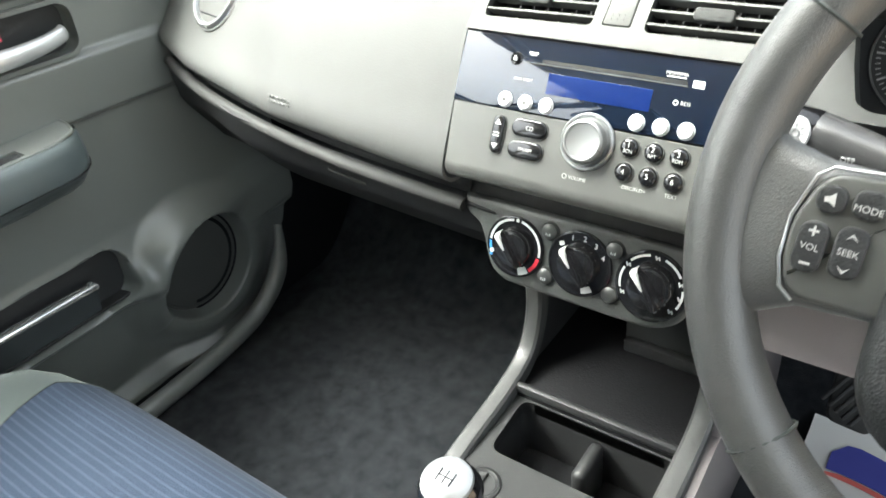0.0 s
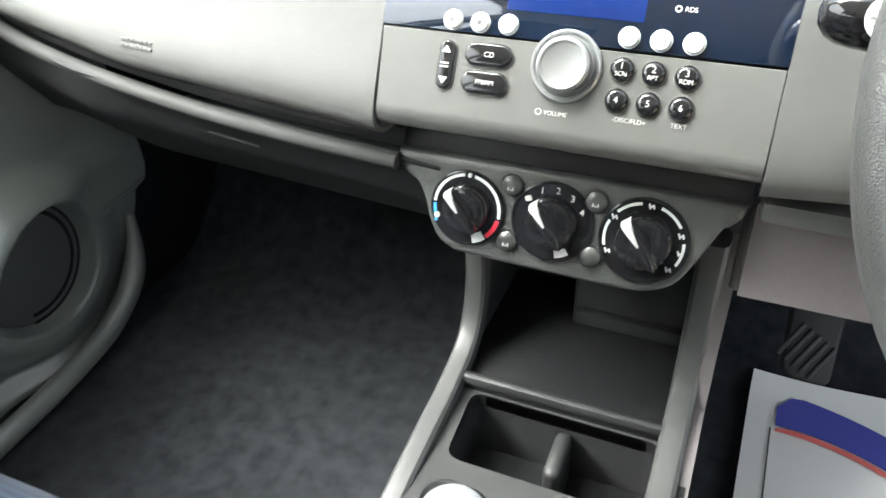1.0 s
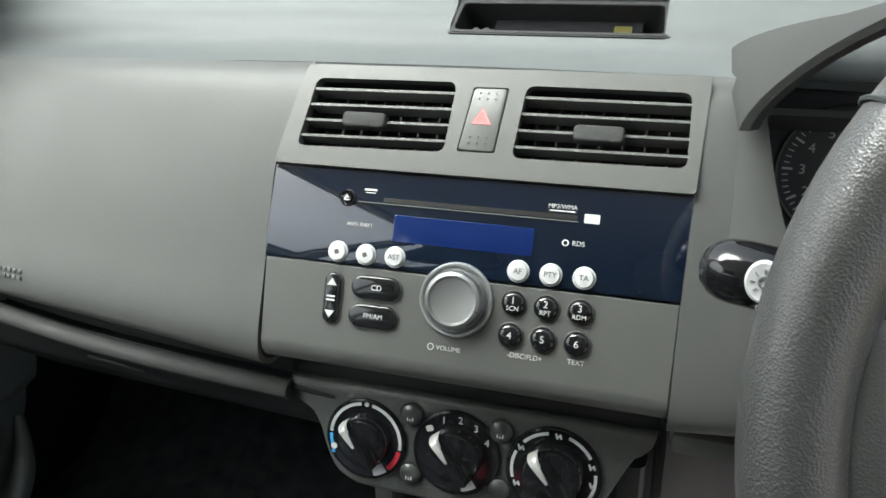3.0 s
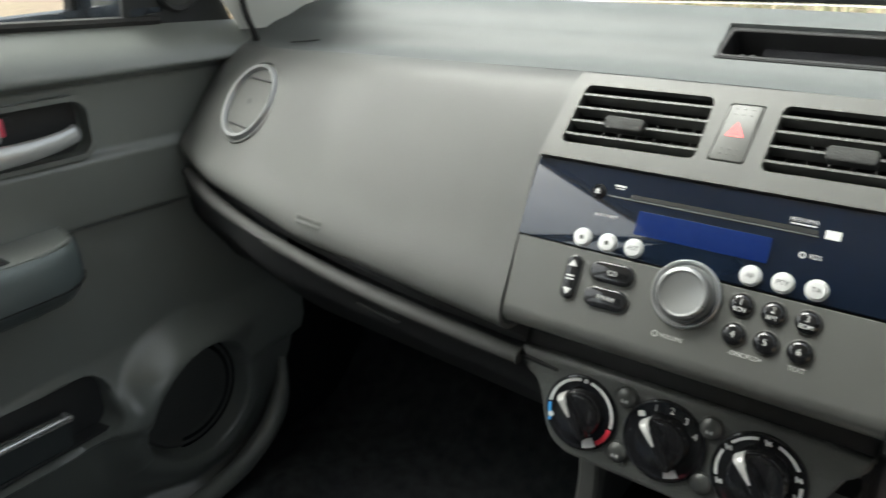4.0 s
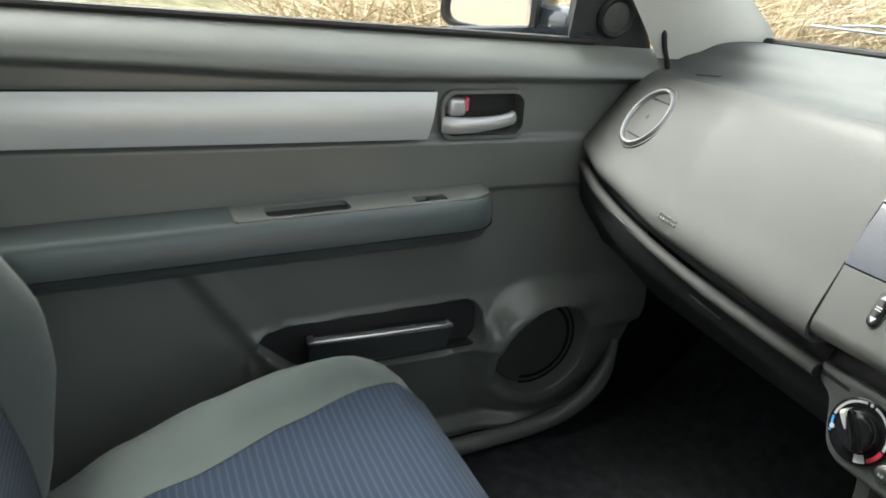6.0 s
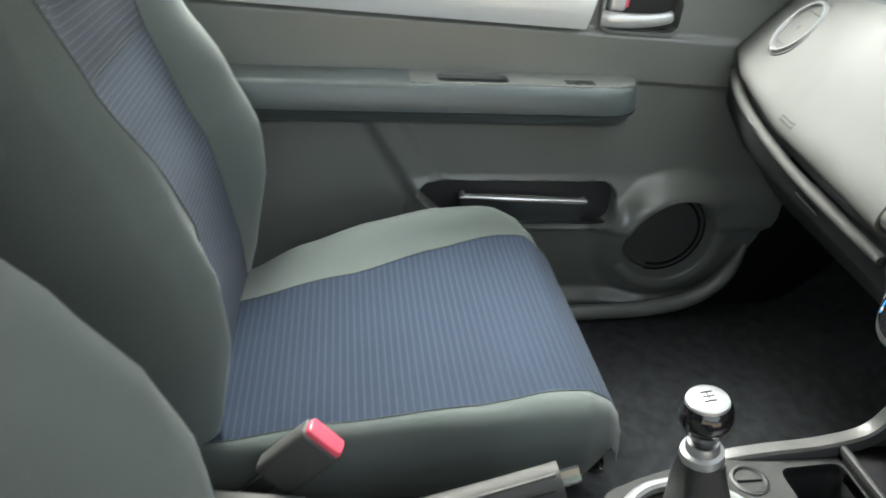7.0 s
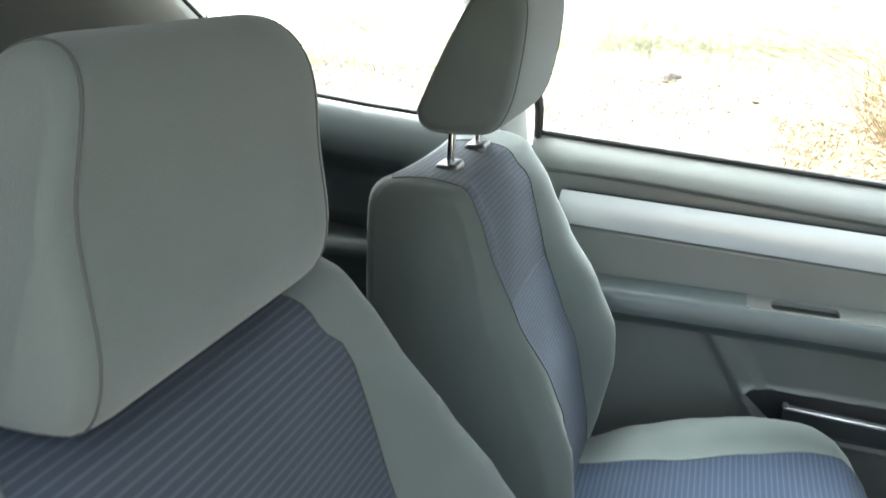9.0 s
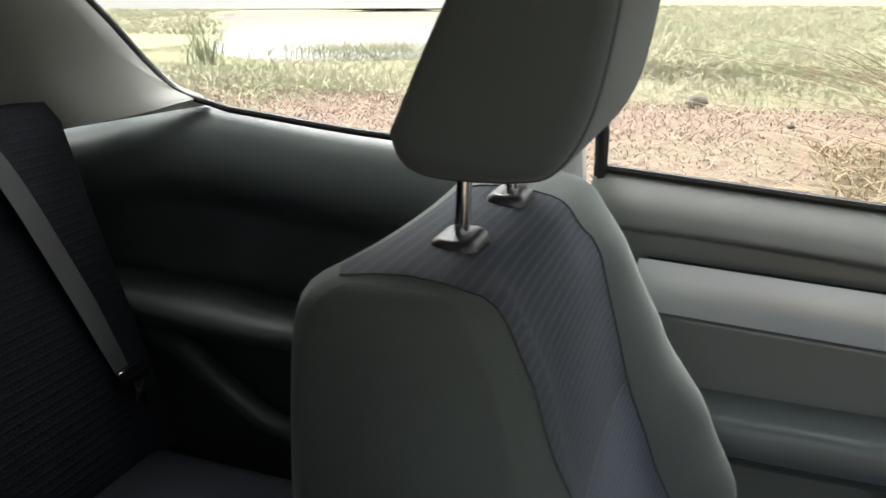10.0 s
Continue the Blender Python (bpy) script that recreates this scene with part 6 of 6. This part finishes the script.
def mat_fn(u, v):
    x, y = 0.184 + 0.36 * u + 0.008 * v * (1 - u), 0.72 + 0.603 * v
    return (x, y, 0.018 + 0.30 * step(1.28, 1.62, y) + 0.004 * math.sin(9 * u + 3) * math.sin(7 * v))


part("sheet", sheet(mat_fn, 24, 30, 0.0015), PAPER, mat_thing)


def swoosh(u0, u1, v0, v1, curve, lift):
    def fn(u, v):
        uu = u0 + (u1 - u0) * u
        lo = v0 - curve * u * u
        p = mat_fn(uu, lo + (v1 - v0) * v * (1 - 0.25 * u) * min(1.0, (u + 0.02) * 12) ** 0.4)
        return (p[0], p[1], p[2] + lift)
    return fn


part("print", sheet(swoosh(0.095, 0.97, 0.868, 0.962, 0.27, 0.004), 20, 6, 0.0004), PAPER_BLUE, mat_thing, "blue printed swoosh")
part("print", sheet(swoosh(0.095, 0.97, 0.852, 0.866, 0.275, 0.004), 20, 3, 0.0004), PAPER_RED, mat_thing, "red printed line")
part("print", sheet(lambda u, v: Vector(mat_fn(0.078 + 0.005 * u, 0.86 * v)) + Vector((0, 0, 0.003)), 1, 24, 0.0003), DASH_TOP, mat_thing, "thin grey printed border")
pedal = thing("brake_pedal", "black ribbed rubber brake pedal on a steel arm", "pedal", (0.236, 1.245, 0.16))
PM = pose(0.236, 1.245, 0.160, 52, 0, 4)
part("pad", prism(rounded([(-0.028, -0.040), (0.022, -0.046), (0.028, 0.040), (-0.028, 0.044)], 0.012), -0.012, 0.002, PM, 0.004), RUBBER, pedal)
for k in range(5):
    part("rib", rbox((0.010 * (k - 2), -0.012, 0.003), (0.0045, 0.044, 0.003), 0.001, m=PM @ Matrix.Rotation(radians(-32), 4, "Z")), BOOT, pedal)
part("arm", tube(spline([(0.238, 1.262, 0.165), (0.238, 1.33, 0.25), (0.238, 1.40, 0.36)], 5), 0.009, 8), DARK, pedal)

# cowl and wiper outside the windscreen
structure("trim_11", rbox((0, 1.70, 0.622), (1.30, 0.12, 0.04), 0.015), BLACK, "black plastic cowl below the windscreen")
wiper = thing("wiper", "black windscreen wiper resting on the cowl", "wiper", (-0.2, 1.66, 0.70))
part("arm", tube(spline([(-0.12, 1.70, 0.690), (-0.34, 1.675, 0.704), (-0.52, 1.662, 0.708), (-0.60, 1.660, 0.7055)], 5), 0.0052, 8, flat=0.6), WIPER, wiper, "black wiper arm, sky sheen painted in grey")
part("bridge", tube(spline([(-0.74, 1.658, 0.6985), (-0.68, 1.658, 0.7045), (-0.60, 1.659, 0.7065), (-0.54, 1.659, 0.7040), (-0.47, 1.659, 0.6995)], 5), 0.0026, 8), WIPER, wiper, "black blade carrier, sky sheen painted in grey")
part("rivet", lathe([(0.003, -0.004), (0.003, 0.004), (0.001, 0.005)], plane_of((-0.525, 1.652, 0.7075), (1, 0, 0), (0, 0, 1)), 10), BLACK, wiper)
part("blade", tube([(-0.81, 1.657, 0.6915), (-0.60, 1.658, 0.6955), (-0.40, 1.659, 0.6975), (-0.22, 1.660, 0.6965)], 0.0030, 8), WIPER, wiper, "thin black wiper blade, sky sheen painted in grey")
structure("trim_12", sheet(lambda u, v: (-0.62 + 1.24 * u, 1.76 + 0.75 * v, 0.57 - 0.12 * v + 0.03 * math.sin(math.pi * u)), 12, 8, 0.02), PAINT, "pale painted bonnet")


# ---- outdoors ----
GZ = -0.35


def ground_material():
    m = bpy.data.materials.new("damp_verge_ground")
    m.use_nodes = True
    n, l = m.node_tree.nodes, m.node_tree.links
    b = n["Principled BSDF"]
    b.inputs["Roughness"].default_value = 0.9
    co = n.new("ShaderNodeTexCoord")
    n1, n2, n3 = (n.new("ShaderNodeTexNoise") for _ in range(3))
    for t, s, d in ((n1, 0.35, 6), (n2, 9.0, 8), (n3, 60.0, 4)):
        t.inputs["Scale"].default_value, t.inputs["Detail"].default_value = s, d
        l.new(co.outputs["Object"], t.inputs["Vector"])
    r1, r2 = n.new("ShaderNodeValToRGB"), n.new("ShaderNodeValToRGB")
    r1.color_ramp.elements[0].position, r1.color_ramp.elements[1].position = 0.42, 0.60
    r1.color_ramp.elements[0].color, r1.color_ramp.elements[1].color = (0.30, 0.21, 0.16, 1), (0.27, 0.23, 0.13, 1)
    r2.color_ramp.elements[0].position, r2.color_ramp.elements[1].position = 0.35, 0.7
    r2.color_ramp.elements[0].color, r2.color_ramp.elements[1].color = (0.25, 0.18, 0.135, 1), (0.44, 0.35, 0.25, 1)
    l.new(n1.outputs["Fac"], r1.inputs["Fac"])
    l.new(n2.outputs["Fac"], r2.inputs["Fac"])
    mix = n.new("ShaderNodeMix")
    mix.data_type = "RGBA"
    mix.inputs["Factor"].default_value = 0.5
    l.new(r1.outputs["Color"], mix.inputs["A"])
    l.new(r2.outputs["Color"], mix.inputs["B"])
    sep, turf = n.new("ShaderNodeSeparateXYZ"), n.new("ShaderNodeMapRange")
    l.new(co.outputs["Object"], sep.inputs["Vector"])
    wob = n.new("ShaderNodeMath")
    wob.operation = "MULTIPLY_ADD"
    wob.inputs[1].default_value = 7.0
    l.new(n1.outputs["Fac"], wob.inputs[0])
    l.new(sep.outputs["X"], wob.inputs[2])
    turf.inputs["From Min"].default_value, turf.inputs["From Max"].default_value = -6.2, -8.6
    l.new(wob.outputs["Value"], turf.inputs["Value"])
    both = n.new("ShaderNodeMix")
    both.data_type = "RGBA"
    l.new(turf.outputs["Result"], both.inputs["Factor"])
    l.new(mix.outputs["Result"], both.inputs["A"])
    r3 = n.new("ShaderNodeValToRGB")
    r3.color_ramp.elements[0].position, r3.color_ramp.elements[1].position = 0.35, 0.68
    r3.color_ramp.elements[0].color, r3.color_ramp.elements[1].color = (0.30, 0.30, 0.15, 1), (0.46, 0.42, 0.26, 1)
    l.new(n2.outputs["Fac"], r3.inputs["Fac"])
    l.new(r3.outputs["Color"], both.inputs["B"])
    l.new(both.outputs["Result"], b.inputs["Base Color"])
    bump = n.new("ShaderNodeBump")
    bump.inputs["Strength"].default_value, bump.inputs["Distance"].default_value = 0.8, 0.03
    l.new(n3.outputs["Fac"], bump.inputs["Height"])
    l.new(bump.outputs["Normal"], b.inputs["Normal"])
    return m


def pond_at(s, t):
    """A place on the pond: s across it, t away from the car."""
    h, r = radians(202.5 + 14 * s), 17 * 4.1 ** ((1 + t) / 2)
    return 0.2 + r * math.cos(h), 0.25 + r * math.sin(h)


def pond_reach(x, y):
    """0 in the middle of the pond, 1 on its shore, more on dry ground."""
    h, r = math.degrees(math.atan2(y - 0.25, x - 0.2)) % 360, math.hypot(x - 0.2, y - 0.25)
    s, t = (h - 202.5) / 14, 2 * math.log(max(r, 1.0) / 17) / math.log(4.1) - 1
    return (s ** 4 + t ** 4) ** 0.25 + 0.14 * noise.noise(Vector((x * 0.16, y * 0.16, 4)))


def ground_fn(u, v):
    a, r = 2 * math.pi * u, 0.5 + 600 * v ** 3
    x, y = r * math.cos(a), r * math.sin(a)
    z = GZ + 0.05 * noise.noise(Vector((x * 0.25, y * 0.25, 0))) * step(2, 5, r)
    z += 3.0 * step(118, 190, r) * step(10, -20, x)
    z -= 0.16 * step(1.1, 0.9, pond_reach(x, y))
    return (x, y, z - 0.03)


structure("ground", sheet(ground_fn, 200, 150), ground_material(), "damp leaf-strewn verge ground", 80)
water = bmesh.new()
wv = []
for k in range(64):
    a = 2 * math.pi * k / 64
    ca, sa = math.cos(a), math.sin(a)
    q = 1.22 / (ca ** 4 + sa ** 4) ** 0.25
    wv.append(water.verts.new((*pond_at(q * ca, q * sa), GZ - 0.11)))
water.faces.new(wv)
structure("water", water, material("still_pond_water", (0.05, 0.055, 0.05), 0.05, tint=(0.04, 0.045, 0.04)), "shallow pond reflecting the pale sky")
structure("ground_mudflat", sheet(lambda u, v: (0.2 + (72 + 52 * v) * math.cos(radians(188 + 50 * u)), 0.25 + (72 + 52 * v) * math.sin(radians(188 + 50 * u)), GZ + 0.03 + 0.4 * v), 20, 6), material("wet_grey_mud", (0.19, 0.187, 0.165), 0.8, tint=(0.15, 0.15, 0.135), tint_scale=0.15), "flat grey mud beyond the pond", 80)

def upward(m):
    """Thin blades take the light of the sky as a whole."""
    n = m.node_tree.nodes
    up = n.new("ShaderNodeCombineXYZ")
    up.inputs["Z"].default_value = 1.0
    m.node_tree.links.new(up.outputs["Vector"], n["Principled BSDF"].inputs["Normal"])
    return m


STRAW = bpy.data.materials.new("dry_straw")
STRAW.use_nodes = True
sn, sl = STRAW.node_tree.nodes, STRAW.node_tree.links
geo = sn.new("ShaderNodeNewGeometry")
sr = sn.new("ShaderNodeValToRGB")
sr.color_ramp.elements[0].color, sr.color_ramp.elements[1].color = (0.39, 0.38, 0.20, 1), (0.58, 0.51, 0.36, 1)
mid = sr.color_ramp.elements.new(0.35)
mid.color = (0.48, 0.45, 0.28, 1)
sl.new(geo.outputs["Random Per Island"], sr.inputs["Fac"])
where = sn.new("ShaderNodeTexCoord")
patch = sn.new("ShaderNodeTexNoise")
patch.inputs["Scale"].default_value, patch.inputs["Detail"].default_value = 0.45, 3.0
sl.new(where.outputs["Object"], patch.inputs["Vector"])
amount = sn.new("ShaderNodeMapRange")
amount.inputs["From Min"].default_value, amount.inputs["From Max"].default_value, amount.inputs["To Max"].default_value = 0.42, 0.62, 0.75
sl.new(patch.outputs["Fac"], amount.inputs["Value"])
green = sn.new("ShaderNodeMix")
green.data_type = "RGBA"
green.inputs["B"].default_value = (0.37, 0.41, 0.20, 1)
sl.new(amount.outputs["Result"], green.inputs["Factor"])
sl.new(sr.outputs["Color"], green.inputs["A"])
sl.new(green.outputs["Result"], sn["Principled BSDF"].inputs["Base Color"])
sn["Principled BSDF"].inputs["Roughness"].default_value = 0.8
upward(STRAW)


def blades(name, count, place, tall, width, bend, label, seed, mat=None):
    """Many thin bent blades in one mesh."""
    rng = random.Random(seed)
    verts, faces = [], []
    for _ in range(count):
        x, y = place(rng)
        h, w = tall * rng.uniform(0.4, 1.15), width * rng.uniform(0.6, 1.3)
        a, lean_a, k = rng.uniform(0, 6.283), rng.uniform(0, 6.283), bend * rng.uniform(0.2, 1.4)
        dx, dy = math.cos(a) * w, math.sin(a) * w
        base = len(verts)
        for t, s in ((0, 1), (0.4, 0.85), (0.75, 0.6), (1.0, 0.12)):
            ox, oy = math.cos(lean_a) * k * t * t * h, math.sin(lean_a) * k * t * t * h
            z = GZ - 0.03 + h * (t - 0.35 * min(k, 1.2) * t * t)
            verts += [(x + ox - dx * s, y + oy - dy * s, z), (x + ox + dx * s, y + oy + dy * s, z)]
        for i in range(3):
            faces.append((base + 2 * i, base + 2 * i + 1, base + 2 * i + 3, base + 2 * i + 2))
    me = bpy.data.meshes.new(name)
    me.from_pydata(verts, [], faces)
    me.materials.append(mat or STRAW)
    return tagged(new(name, me), label, "grass", kind="stuff")


def near_bank(rng):
    return -rng.uniform(4.6, 8.5), rng.uniform(1.8, 12)


def verge(rng):
    return -rng.uniform(2.2, 7.5), rng.uniform(1.0, 12)


def far_bank(rng):
    while True:
        x, y = -rng.uniform(9.5, 22), rng.uniform(-14, 16)
        if pond_reach(x, y) > 1.05:
            return x, y


def field(rng):
    x = rng.uniform(13, 42)
    return -x, x * rng.uniform(-0.12, 0.5)


def beyond(rng):
    while True:
        x = rng.uniform(22, 95)
        y = x * rng.uniform(-1.1, 0.5)
        if pond_reach(-x, y) > 1.05 and (y > -0.13 * x or x < 55):
            return -x, y


def ahead(rng):
    return rng.uniform(-9, 5), rng.uniform(7, 18)


def tufts(rng):
    c = rng.choice(((-12, 3.5), (-14, -3), (-11, -8), (-12, 6), (-13, 0.5), (-10, -6), (-20, 2), (-17, -8)))
    return c[0] + rng.gauss(0, 1.1), c[1] + rng.gauss(0, 1.1)


TANGLE = bpy.data.materials.new("dry_bramble_straw")
TANGLE.use_nodes = True
gn, gl = TANGLE.node_tree.nodes, TANGLE.node_tree.links
own, hue = gn.new("ShaderNodeNewGeometry"), gn.new("ShaderNodeValToRGB")
hue.color_ramp.elements[0].color, hue.color_ramp.elements[1].color = (0.24, 0.17, 0.1, 1), (0.62, 0.5, 0.34, 1)
olive = hue.color_ramp.elements.new(0.12)
olive.color = (0.25, 0.27, 0.12, 1)
tan = hue.color_ramp.elements.new(0.3)
tan.color = (0.42, 0.32, 0.2, 1)
gl.new(own.outputs["Random Per Island"], hue.inputs["Fac"])
gl.new(hue.outputs["Color"], gn["Principled BSDF"].inputs["Base Color"])
gn["Principled BSDF"].inputs["Roughness"].default_value = 0.8
blades("dry_grass", 5000, near_bank, 1.5, 0.009, 1.9, "tangle of long dry straw-coloured stems beside the car", 3, TANGLE)
blades("straw_litter", 16000, verge, 0.25, 0.008, 2.6, "broken dry straw lying on the ground", 14, TANGLE)
blades("grass", 90000, far_bank, 0.11, 0.0045, 1.9, "sparse yellow-green grass on the verge", 4)
blades("grass", 14000, tufts, 0.30, 0.006, 1.4, "clumps of yellow-green grass", 6)


blades("grass", 45000, field, 0.6, 0.008, 1.5, "tall soft yellow-green grass field", 12)
blades("grass", 36000, beyond, 0.4, 0.018, 1.6, "far yellow-green grass", 13)
blades("dry_grass", 6000, ahead, 0.9, 0.008, 1.0, "dry grass ahead of the car", 5)


def clump(rng):
    return -12.2 + rng.gauss(0, 0.14), -9.2 + rng.gauss(0, 0.14)


blades("reeds", 60, clump, 1.0, 0.012, 0.45, "clump of fresh green reeds near the pond", 15, upward(material("fresh_green_reed", (0.5, 0.58, 0.28), 0.8, tint=(0.56, 0.6, 0.36))))


def litter(rng):
    return -rng.uniform(4.2, 10.0), rng.uniform(-7, 9)


LITTER = bpy.data.materials.new("dry_leaf_litter")
LITTER.use_nodes = True
tn, tl = LITTER.node_tree.nodes, LITTER.node_tree.links
isle, tones = tn.new("ShaderNodeNewGeometry"), tn.new("ShaderNodeValToRGB")
tones.color_ramp.elements[0].color, tones.color_ramp.elements[1].color = (0.30, 0.21, 0.165, 1), (0.55, 0.42, 0.33, 1)
tl.new(isle.outputs["Random Per Island"], tones.inputs["Fac"])
tl.new(tones.outputs["Color"], tn["Principled BSDF"].inputs["Base Color"])
tn["Principled BSDF"].inputs["Roughness"].default_value = 0.85
blades("straw_litter", 22000, litter, 0.10, 0.007, 3.0, "dry leaves and straw scattered on bare earth", 11, LITTER)

# stones on the verge
for k, (x, y, r) in enumerate(((-9.9, -0.12, 0.13), (-8.4, 0.9, 0.04), (-7.6, 2.3, 0.035))):
    bm = bmesh.new()
    bmesh.ops.create_icosphere(bm, subdivisions=3, radius=r)
    for v in bm.verts:
        v.co *= 1 + 0.35 * noise.noise(v.co * 9 + Vector((k * 3, 0, 0)))
        v.co.z *= 0.65
    bmesh.ops.translate(bm, vec=(x, y, GZ + r * 0.2), verts=bm.verts)
    tagged(part("stone", bm, material("grey_stone", (0.24, 0.21, 0.18), 0.9, tint=(0.14, 0.12, 0.1), grain=0.5, grain_scale=60), None, "rough grey stone lying on the verge"), category="stone", group="stones on the verge")
